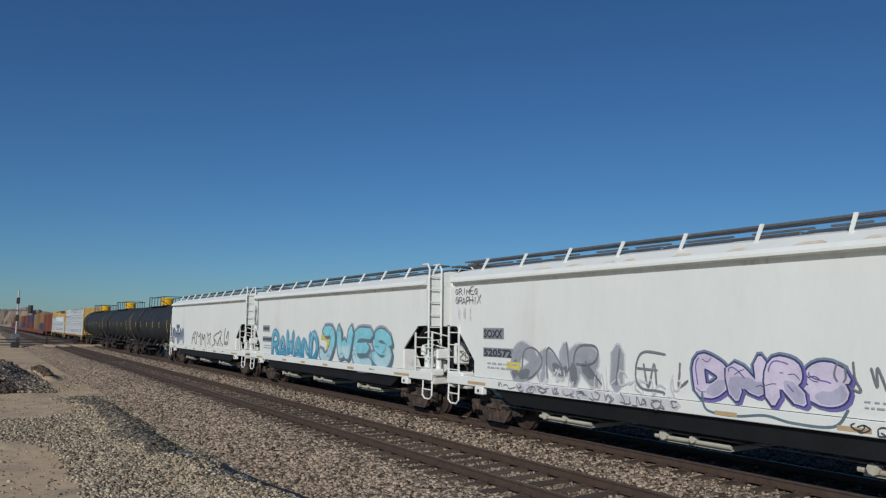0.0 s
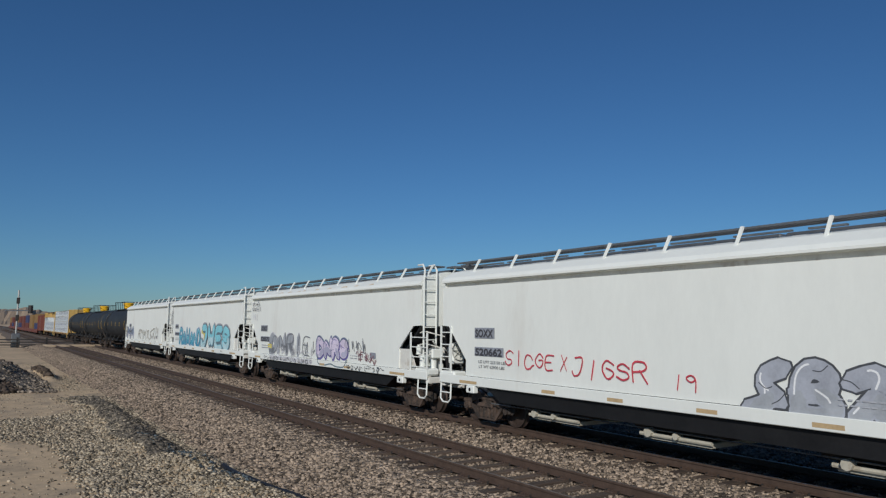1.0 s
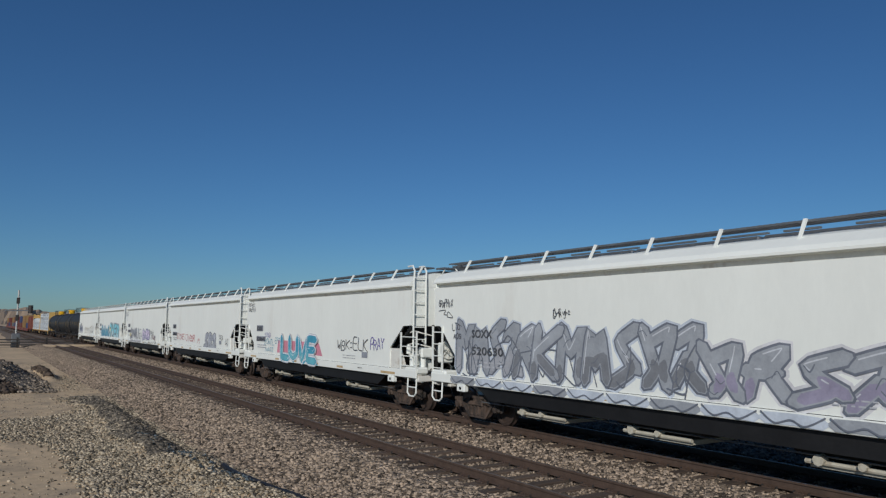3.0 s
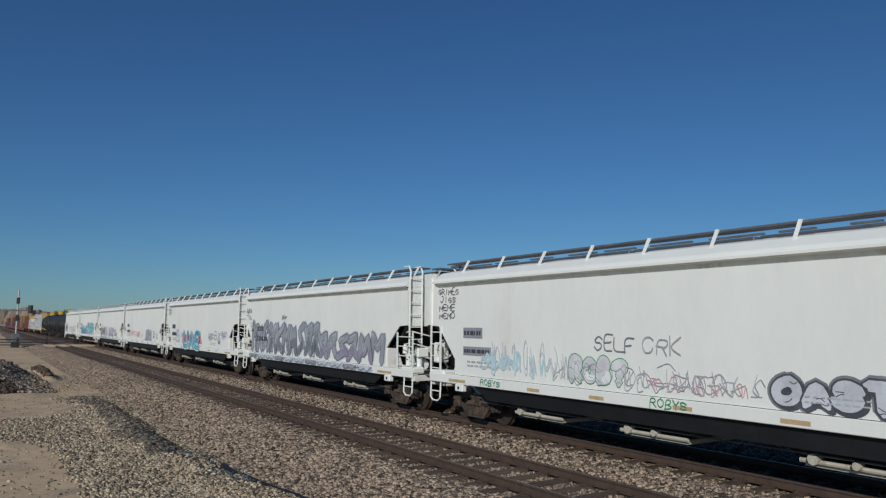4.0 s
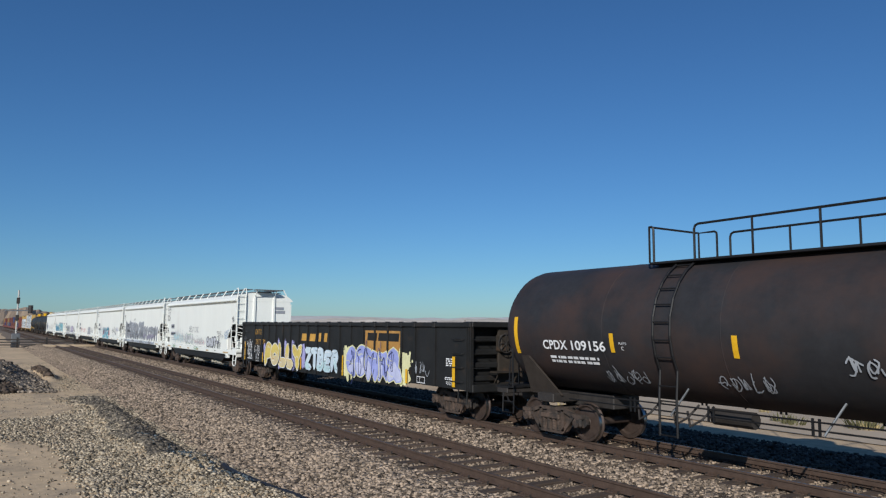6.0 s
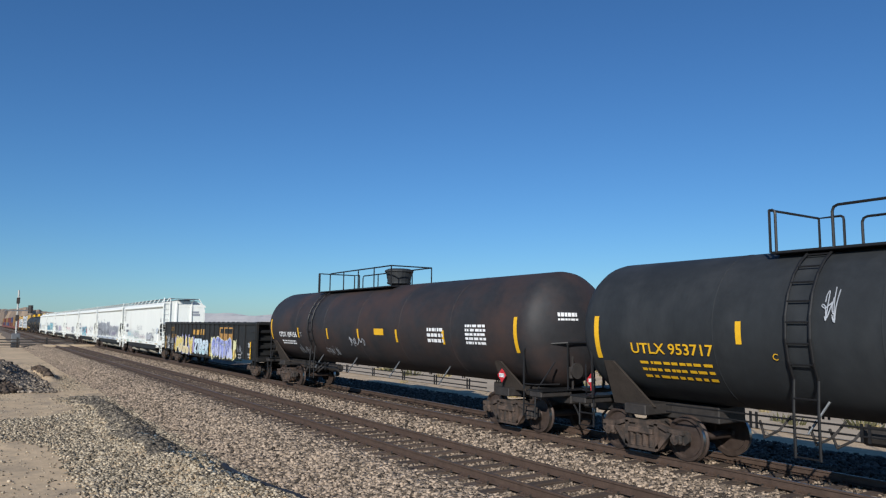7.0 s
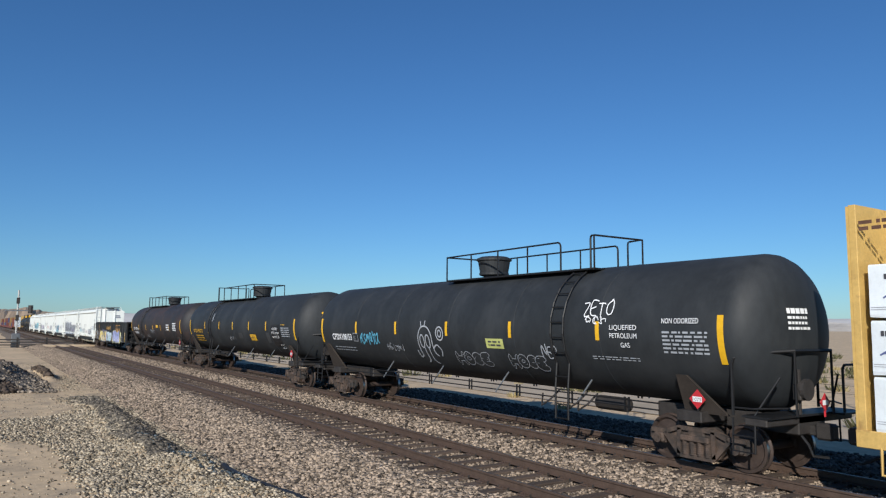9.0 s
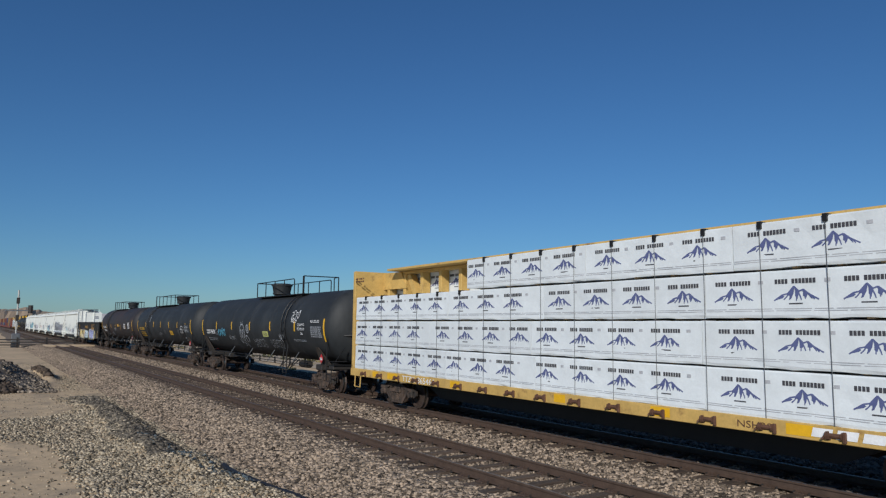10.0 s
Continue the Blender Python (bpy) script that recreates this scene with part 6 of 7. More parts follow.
    # one hoop wraps round the housing end, a shorter one closes the ladder end
    for x, gap in ((-1, 1.2), (1, 0.85)):
        X, g = x * 0.86, y1 - flip * gap
        pipe(rail, [(X, y0, 4.15), (X, y0, top), (X, g + flip * -r, top), (X, g - flip * 0.03, top - 0.03), (X, g, top - r), (X, g, 4.15)], 0.026)
        for i in range(1, 4):
            y = y0 + (g - y0) * i / 4
            rod(rail, (X, y, 4.15), (X, y, top), 0.024, 6)
        b = y1 - flip * (0.12 if x < 0 else 0.5)
        pipe(rail, [(X, y1, 4.15), (X, y1, top + 0.07), (X, b + flip * 0.06, top + 0.07), (X, b + flip * 0.01, top + 0.04), (X, b, top - 0.02), (X, b, 4.15)], 0.026)
    rod(rail, (-0.86, y0, top), (0.86, y0, top), 0.024, 6)
    rod(rail, (-0.86, y1, top + 0.07), (0.86, y1, top + 0.07), 0.024, 6)
    part("railing", rail, M["black"], car)
    hy = flip * house_y
    bm = bmesh.new()
    prof = [(0.30, 4.2), (0.34, 4.26), (0.46, 4.30), (0.46, 4.36), (0.44, 4.38), (0.50, 4.72), (0.55, 4.74), (0.55, 4.80), (0.42, 4.86), (0.02, 4.88)]
    rings = [[bm.verts.new((r * math.cos(k), hy + r * math.sin(k), z)) for k in (2 * math.pi * j / 20 for j in range(20))] for r, z in prof]
    for r0, r1 in zip(rings, rings[1:]):
        for j in range(20):
            bm.faces.new((r0[j], r0[(j + 1) % 20], r1[(j + 1) % 20], r1[j]))
    bm.faces.new(rings[-1])
    part("valve_housing", bm, housing, car, "round valve housing on the tank top")
    # ladder bent round the shell
    ly = flip * ladder_y
    bm = bmesh.new()
    angles = [62, 50, 38, 24, 10, -4, -18, -30]
    for dy in (-0.22, 0.22):
        pts = [(-(TR + 0.07) * math.cos(radians(a)), ly + dy, TZ + (TR + 0.07) * math.sin(radians(a))) for a in angles] + [(-1.45, ly + dy, 1.3), (-1.45, ly + dy, 0.55)]
        pipe(bm, pts, 0.026)
    for a in range(58, -32, -13):
        p = (-(TR + 0.07) * math.cos(radians(a)), TZ + (TR + 0.07) * math.sin(radians(a)))
        rod(bm, (p[0], ly - 0.22, p[1]), (p[0], ly + 0.22, p[1]), 0.016, 6)
    for z in (1.55, 1.25, 0.9, 0.57):
        rod(bm, (-1.45, ly - 0.22, z), (-1.45, ly + 0.22, z), 0.016, 6)
    part("ladder", bm, M["black"], car)
    bm = bmesh.new()
    for k, d in enumerate((-0.8, -0.45, 0.5)):
        pipe(bm, [(-1.05, ly + d, 1.2), (-1.3, ly + d + 0.1, 0.95), (-1.35, ly + d + 0.35, 0.8), (-1.1, ly + d + 0.6, 1.05)], 0.025)
    part("brake_pipe", bm, M["dark_steel"], car)
    bm = bmesh.new()
    rod(bm, (-0.9, ly - 1.6, 1.0), (-0.9, ly - 0.7, 1.0), 0.16, 10)
    part("brake_cylinder", bm, M["dark_steel"], car)
    # hand-brake gear and a hazard board by the trailing head
    bm = bmesh.new()
    box(bm, -0.55, -0.2, -10.32, -10.16, 1.42, 1.72, 0.02)
    rod(bm, (-0.38, -10.2, 1.12), (-0.38, -10.2, 1.98), 0.03, 6)
    rod(bm, (-0.38, -10.38, 1.62), (-0.38, -10.31, 1.62), 0.20, 16)
    part("hand_brake", bm, M["dark_steel"], car, "dusty hand-brake box with a wheel")
    bm = bmesh.new()
    s9 = 0.17
    v = [bm.verts.new((0.02 + a, -10.46, 1.38 + b)) for a, b in ((0, -s9), (s9, 0), (0, s9), (-s9, 0))]
    v2 = [bm.verts.new((0.02 + a, -10.445, 1.38 + b)) for a, b in ((0, -s9), (s9, 0), (0, s9), (-s9, 0))]
    bm.faces.new(v), bm.faces.new(v2[::-1])
    for i in range(4):
        bm.faces.new((v[i], v2[i], v2[(i + 1) % 4], v[(i + 1) % 4]))
    rod(bm, (0.02, -10.44, 1.12), (0.02, -10.44, 1.3), 0.02, 6)
    p = part("placard", bm, M["placard_red"], car, "red diamond hazard placard")
    bm = bmesh.new()
    bm.faces.new([bm.verts.new((0.02 + a, -10.464, 1.38 + b)) for a, b in ((-0.1, -0.045), (0.1, -0.045), (0.1, 0.045), (-0.1, 0.045))])
    part("placard_field", bm, M["g_white"], p)
    for y in (-8.4, 8.4):
        build_truck(car, y)
    for y in (-10.2, 10.2):
        build_coupler(car, y, 10.55)
    return car


ts = round_side(TR + 0.006, TZ)


def tank_reflectors(car, ys, ends=(9.25, -9.3), drop=0.0):
    for y in ys:
        plate(car, ts, y + 0.06, y - 0.06, 2.44 - drop, 2.86 - drop, M["yellow"], "reflector_strip", 0.006, n=3)
    for y in ends:
        if y:
            plate(car, ts, y + 0.07, y - 0.07, 2.05, 2.98, M["yellow"], "reflector_strip", 0.006, n=8)


def placard(car, y, z, x=-1.30):
    root = bmesh.new()
    s = 0.19
    v = [root.verts.new((x, y + a, z + b)) for a, b in ((0, -s), (-s, 0), (0, s), (s, 0))]
    v2 = [root.verts.new((x + 0.015, y + a, z + b)) for a, b in ((0, -s), (-s, 0), (0, s), (s, 0))]
    root.faces.new(v), root.faces.new(v2[::-1])
    for i in range(4):
        root.faces.new((v[i], v2[i], v2[(i + 1) % 4], v[(i + 1) % 4]))
    p = part("placard", root, M["placard_red"], car, "red diamond hazard placard")
    bm = bmesh.new()
    bm.faces.new([bm.verts.new((x - 0.004, y + a, z + b)) for a, b in ((0.11, -0.05), (-0.11, -0.05), (-0.11, 0.05), (0.11, 0.05))])
    part("placard_field", bm, M["g_white"], p)
    lettering(p, lambda yy, zz, off: (x - 0.008, yy, zz), "1075", y + 0.10, z - 0.035, 0.07, M["ink"], width=0.2)
    bm = bmesh.new()
    rod(bm, (x + 0.02, y, z - 0.15), (x + 0.02, y, 1.0), 0.02, 6)
    part("placard_post", bm, M["black"], car)


T1 = build_tank("tank_car", M["tank_rust"], "black tank car with rust-brown top and white lettering", 1)
tank_reflectors(T1, (5.9, 2.8, 0.0, -2.9, -5.8), drop=0.26)
lettering(T1, ts, "CPDX", 8.2, 2.20, 0.22, M["g_white"], width=0.85, bold=0.006)
lettering(T1, ts, "109156", 7.2, 2.20, 0.22, M["g_white"], width=1.1, bold=0.006)
bars(T1, ts, 8.05, 6.4, 1.86, 2.06, 2, M["g_white"], 2, 0.012)
lettering(T1, ts, "PLATE", 5.68, 2.36, 0.05, M["g_white"], width=0.22)
lettering(T1, ts, "C", 5.62, 2.24, 0.08, M["g_white"])
tag(T1, ts, 101, 6.4, 5.1, 1.5, 1.8, 5, M["g_ash"], 0.02)
tag(T1, ts, 102, 3.4, 2.2, 1.55, 1.85, 5, M["g_ash"], 0.02)
plate(T1, ts, -1.3, -2.0, 2.4, 2.62, M["yellow"], "hazard_label", 0.006, "yellow notice")
bars(T1, ts, -4.9, -5.8, 2.2, 2.7, 3, M["g_white"], 3, 0.012)
bars(T1, ts, -7.0, -8.0, 2.2, 2.8, 5, M["g_white"], 4, 0.012)
tag(T1, ts, 103, 0.8, -0.5, 2.0, 2.3, 5, M["g_ash"], 0.03)
placard(T1, -8.4, 1.42)
CARS.append((T1, -106.3))

T2 = build_tank("tank_car", M["tank"], "dark grey-black tank car with yellow lettering", 1, plat=(5.35, -1.45))
tank_reflectors(T2, (5.63, 2.54, -0.09, -2.9, -5.55))
lettering(T2, ts, "UTLX 953717", 8.25, 2.20, 0.22, M["yellow"], width=2.05, bold=0.004)
bars(T2, ts, 8.1, 6.3, 1.65, 2.08, 3, M["yellow"], 2, 0.012, 0.4)
lettering(T2, ts, "C", 4.98, 2.18, 0.12, M["yellow"])
plate(T2, ts, -2.99, -3.9, 1.92, 2.22, M["yellow"], "hazard_label", 0.008, "yellow notice with small print", n=2)
bars(T2, ts, -3.05, -3.7, 1.96, 2.18, 3, M["ink"], 5, 0.014, 0.4)
plate(T2, ts, -6.25, -7.42, 1.72, 2.72, M["g_black"], "sign_panel", 0.006, n=5)
lettering(T2, ts, "LIQUEFIED", -6.46, 2.48, 0.11, M["g_white"], 0.014, width=0.72)
lettering(T2, ts, "PETROLEUM GAS", -6.34, 2.29, 0.11, M["g_white"], 0.014, width=0.98)
lettering(T2, ts, "NON-ODORIZED", -6.38, 2.10, 0.11, M["g_white"], 0.014, width=0.92)
bars(T2, ts, -7.65, -8.7, 2.15, 2.62, 5, M["g_ash"], 6, 0.012, 0.5)
bars(T2, ts, -7.65, -8.1, 2.70, 2.74, 1, M["yellow"], 7, 0.012)
plate(T2, ts, -1.05, -1.7, 1.98, 2.28, M["tank_patch"], "repaint_patch", 0.004, n=3)
plate(T2, ts, -5.5, -6.0, 1.85, 2.34, M["tank_patch"], "repaint_patch", 0.004, n=3)
plate(T2, ts, 0.6, -0.4, 1.9, 2.05, M["tank_patch"], "repaint_patch", 0.004, n=2)
tag(T2, ts, 111, 0.75, 0.0, 1.8, 2.1, 3, M["g_ash"], 0.02)
tag(T2, ts, 112, 4.05, 3.75, 2.9, 3.4, 2, M["g_ash"], 0.018)
bm = bmesh.new()
for a, b, c, d in ((-7.05, -7.5, 1.78, 1.80), (-7.05, -7.5, 1.62, 1.64), (-7.05, -7.07, 1.64, 1.78), (-7.48, -7.5, 1.64, 1.78), (-7.25, -7.27, 1.64, 1.78)):
    patch(bm, ts, [(a, c), (b, c), (b, d), (a, d)], 0.012)
part("stencil_frame", bm, M["g_white"], T2)
placard(T2, -8.42, 1.42)
CARS.append((T2, -127.8))

T3 = build_tank("tank_car", M["tank"], "black tank car with white tags and lettering", -1, plat=(5.4, -1.15), house_y=0.2, ladder_y=4.85)
tank_reflectors(T3, (6.25, 3.25, 0.12, -2.95, -6.15), (9.36, -9.38))
lettering(T3, ts, "CPDX108153", 8.35, 2.18, 0.23, M["g_white"], width=1.72, bold=0.008)
lettering(T3, ts, "C", 6.42, 2.22, 0.12, M["g_ash"])
for a, b, c, d in ((6.52, 6.16, 2.42, 2.44), (6.52, 6.16, 2.14, 2.16), (6.52, 6.5, 2.16, 2.42), (6.18, 6.16, 2.16, 2.42)):
    plate(T3, ts, a, b, c, d, M["g_ash"], "stencil_line", 0.01)
bars(T3, ts, 8.4, 6.6, 1.75, 1.95, 2, M["g_ash"], 2, 0.012, 0.3)
scrawl(T3, ts, "481326", 5.95, 2.1, 0.36, 1.5, M["g_sky"], 0.05, 2)
tag(T3, ts, 122, 4.0, 2.8, 1.9, 2.1, 6, M["g_ash"], 0.02)
bm = bmesh.new()
curls = [[(1.78, 1.8), (1.8, 2.3), (1.6, 2.66), (1.25, 2.7), (1.0, 2.45), (0.98, 1.95), (0.85, 1.82)], [(1.78, 1.8), (1.95, 1.75), (2.0, 1.95)], [(1.5, 2.05), (1.5, 1.7), (1.65, 1.6)], [(1.25, 2.05), (1.25, 1.68), (1.1, 1.58)],
         [(0.98, 2.05), (0.75, 2.15), (0.55, 2.0), (0.65, 1.82)], [(1.55, 2.72), (1.6, 2.85)], [(1.35, 2.74), (1.33, 2.88)]]
curls += [[(cy + ry * math.cos(k * 0.7), cz + rz * math.sin(k * 0.7)) for k in range(10)] for cy, cz, ry, rz in ((1.56, 2.25, 0.12, 0.2), (1.24, 2.25, 0.12, 0.2), (0.5, 2.5, 0.2, 0.2), (0.5, 2.5, 0.09, 0.1))]
for pts in curls:
    stroke(bm, ts, pts, 0.045, 0.014)
part("graffiti", bm, M["g_ash"], T3, "grey-white sprayed outline of a domed figure")

throwup(T3, ts, "HOSE", -0.15, -1.8, 1.6, 2.02, M["tank"], M["g_ash"], 0.12, 0.018, seed=125, crowd=1.0, label="white outlined bubble tag")
throwup(T3, ts, "HOSE", -2.7, -4.15, 1.62, 2.04, M["tank"], M["g_ash"], 0.12, 0.018, seed=126, crowd=1.0, label="white outlined bubble tag")
scrawl(T3, ts, "NEP", -4.15, 1.95, 0.3, 0.6, M["g_ash"], 0.03, 1)
lettering(T3, ts, "ZETO", -5.68, 2.98, 0.32, M["g_white"], wob=0.10, width=0.95, shear=0.15, bold=0.002)
tag(T3, ts, 129, -5.7, -6.5, 2.8, 2.98, 3, M["g_white"], 0.02)
bars(T3, ts, -5.9, -7.3, 2.0, 2.1, 2, M["g_ash"], 9, 0.012, 0.4)
plate(T3, ts, -1.84, -2.62, 2.14, 2.40, M["g_lime"], "hazard_label", 0.008, "yellow-green emergency notice", n=2)
bars(T3, ts, -1.95, -2.5, 2.18, 2.36, 2, M["ink"], 5, 0.014, 0.5)
lettering(T3, ts, "LIQUEFIED", -6.55, 2.68, 0.11, M["g_white"], width=0.78)
lettering(T3, ts, "PETROLEUM", -6.55, 2.50, 0.11, M["g_white"], width=0.78)
lettering(T3, ts, "GAS", -6.85, 2.30, 0.11, M["g_white"], width=0.26)
lettering(T3, ts, "NON ODORIZED", -8.0, 2.82, 0.11, M["g_white"], width=0.9)
bars(T3, ts, -8.0, -9.1, 2.2, 2.68, 6, M["g_ash"], 6, 0.012, 0.5)
placard(T3, -8.62, 1.34)
CARS.append((T3, -149.58))


def end_mark(car, rows, mat, x0, z0):
    """Small stencilled lines on the trailing tank head."""
    rng = random.Random(z0)
    bm = bmesh.new()
    for r in range(rows):
        x, z, h = x0, z0 - r * 0.10, 0.10 if r == 0 else 0.05
        while x < x0 + 0.55:
            w = rng.uniform(0.05, 0.12)
            pts = []
            for a, b in ((x, z), (x + w, z), (x + w, z + h), (x, z + h)):
                rr = math.hypot(a, b - TZ) / TR
                pts.append(bm.verts.new((a, -(TH - 0.8 + 0.8 * math.sqrt(max(0.02, 1 - rr * rr))) - 0.012, b)))
            bm.faces.new(pts)
            x += w + 0.02
    tagged(part("end_stencil", bm, mat, car), kind="stuff")


end_mark(T2, 5, M["yellow"], -0.6, 3.2)
end_mark(T3, 4, M["g_white"], -0.62, 3.02)
end_mark(T1, 2, M["g_white"], -0.8, 3.0)


# ---- centerbeam flatcar with lumber ----
BL = 11.5


def build_centerbeam(label):
    car = car_root("centerbeam_flatcar", label, "flat car")
    bm = bmesh.new()
    box(bm, -1.36, 1.36, -BL, BL, 1.06, 1.12)
    part("deck", bm, M["yellow_car"], car)
    for s in (-1, 1):
        bm = bmesh.new()
        box(bm, *sorted((s * 1.36, s * 1.44)), -BL, BL, 0.88, 1.15, 0.01)
        part("side_sill", bm, M["yellow_car"], car)
        bm = bmesh.new()
        slab(bm, [(-7.4, 0.88), (7.4, 0.88), (6.4, 0.42), (-6.4, 0.42)], s * 0.62, s * 0.68)
        part("belly_girder", bm, M["black"], car)
        for i in range(18):
            y = 10.4 - i * 1.225
            bm = bmesh.new()
            rod(bm, (s * 1.45, y - 0.12, 1.0), (s * 1.45, y + 0.12, 1.0), 0.042, 8)
            rod(bm, (s * 1.45, y - 0.14, 1.0), (s * 1.45, y - 0.11, 1.0), 0.066, 8)
            rod(bm, (s * 1.45, y + 0.08, 1.0), (s * 1.45, y + 0.14, 0.99), 0.072, 8)
            box(bm, *sorted((s * 1.44, s * 1.49)), y - 0.2, y - 0.14, 0.9, 1.08, 0.01)
            rod(bm, (s * 1.47, y + 0.14, 1.0), (s * 1.5, y + 0.2, 0.93), 0.02, 6)
            part("winch", bm, M["winch"], car, "rusty brown tie-down winch")
    for t in (-1, 1):
        bm = bmesh.new()
        box(bm, -1.40, 1.40, *sorted((t * (BL - 0.16), t * (BL - 0.04))), 1.12, 4.76, 0.01)
        part("bulkhead", bm, M["yellow_car"], car)
        for x in (-1.35, -0.7, 0, 0.7, 1.35):
            bm = bmesh.new()
            box(bm, x - 0.05, x + 0.05, *sorted((t * (BL - 0.045), t * BL)), 1.12, 4.74)
            part("bulkhead_rib", bm, M["yellow_car"], car)
        for s in (-1, 1):
            bm = bmesh.new()
            slab(bm, [(t * (BL - 0.16), 4.1), (t * (BL - 1.9), 4.1), (t * (BL - 1.5), 4.72), (t * (BL - 0.16), 4.74)], s * 0.14, s * 0.18)
            part("gusset", bm, M["yellow_car"], car)
    bm = bmesh.new()
    box(bm, -0.62, 0.62, -BL + 0.1, BL - 1.2, 4.74, 4.82, 0.01)
    box(bm, -0.14, 0.14, -BL + 0.1, BL - 0.1, 4.62, 4.72)
    part("top_chord", bm, M["yellow_car"], car)
    for i in range(19):
        y = 11.0 - i * 1.225
        bm = bmesh.new()
        box(bm, -0.16, 0.16, y - 0.09, y + 0.09, 1.12, 4.64, 0.01)
        part("centre_post", bm, M["yellow_car"], car)
    for i in (2, 8, 14):
        bm = bmesh.new()
        y = 11.0 - i * 1.225
        slab(bm, [(y + 0.1, 3.5), (y + 0.4, 3.5), (y + 1.15, 4.6), (y + 0.85, 4.6)], -0.12, 0.12)
        part("diagonal", bm, M["yellow_car"], car)
    for y in (10.9, -10.9):
        bm = bmesh.new()
        pipe(bm, [(-1.42, y - 0.22, 0.92), (-1.44, y - 0.22, 0.5), (-1.44, y + 0.22, 0.5), (-1.42, y + 0.22, 0.92)], 0.024)
        part("stirrup_step", bm, M["yellow_car"], car)
    for y in (8.55, -8.55):
        build_truck(car, y)
    for y in (-BL, BL):
        build_coupler(car, y, 12.2)
    return car


def logo_mesh():
    """A mountain ridge with ragged streaks, a bar for the name above and a short bar below: one print."""
    bm = bmesh.new()
    rng = random.Random(4)
    f = lambda y, z, off: (-off, -y, z)
    ridge = [(-0.40, -0.10), (-0.24, 0.0), (-0.14, 0.02), (-0.02, 0.15), (0.07, 0.06), (0.15, 0.09), (0.26, 0.0), (0.42, -0.09)]
    for a, b in zip(ridge, ridge[1:]):
        stroke(bm, f, [a, b], 0.026, 0.002, False)
    for x, z, dx, dz in ((-0.02, 0.13, -0.07, -0.2), (0.0, 0.12, 0.02, -0.22), (0.02, 0.09, 0.09, -0.18), (0.14, 0.08, 0.04, -0.15), (0.16, 0.07, 0.14, -0.14), (-0.13, 0.02, -0.08, -0.1), (-0.09, 0.05, -0.02, -0.13), (0.25, 0.0, 0.09, -0.08)):
        stroke(bm, f, [(x, z), (x + dx * 0.5 + 0.015, z + dz * 0.5), (x + dx, z + dz)], 0.022, 0.003, True, rng)
    for pts in ([(-0.02, 0.15), (-0.16, -0.02), (-0.11, -0.01), (-0.09, -0.08), (-0.03, 0.02)], [(0.0, 0.13), (0.0, -0.02), (0.04, -0.08), (0.06, 0.0), (0.10, -0.05), (0.07, 0.06)], [(0.15, 0.09), (0.14, -0.02), (0.20, -0.06), (0.22, 0.0), (0.30, -0.05), (0.26, 0.0)], [(-0.40, -0.10), (-0.24, 0.0), (-0.20, -0.03), (-0.24, -0.06)]):
        patch(bm, f, pts, 0.0015)
    me = bpy.data.meshes.new("print")
    bm.to_mesh(me)
    bm.free()
    me.materials.append(M["navy"])
    bm = bmesh.new()
    x = -0.375
    for k in range(12):                                        # a short word and a long one, as plain bars
        if k != 4:
            patch(bm, f, [(x, 0.2), (x + 0.05, 0.2), (x + 0.05, 0.283), (x, 0.283)], 0.002)
        x += 0.0635
    patch(bm, f, [(-0.12, -0.17), (0.13, -0.17), (0.13, -0.145), (-0.12, -0.145)], 0.002)
    me2 = bpy.data.meshes.new("name_bar")
    bm.to_mesh(me2)
    bm.free()
    me2.materials.append(M["ink"])
    return me, me2


LOGO, NAME = logo_mesh()
bm = bmesh.new()
box(bm, -0.004, 0.0, -0.05, 0.05, -0.03, 0.03)
STAMP = bpy.data.meshes.new("stamp")
bm.to_mesh(STAMP)
bm.free()
STAMP.materials.append(M["faint"])


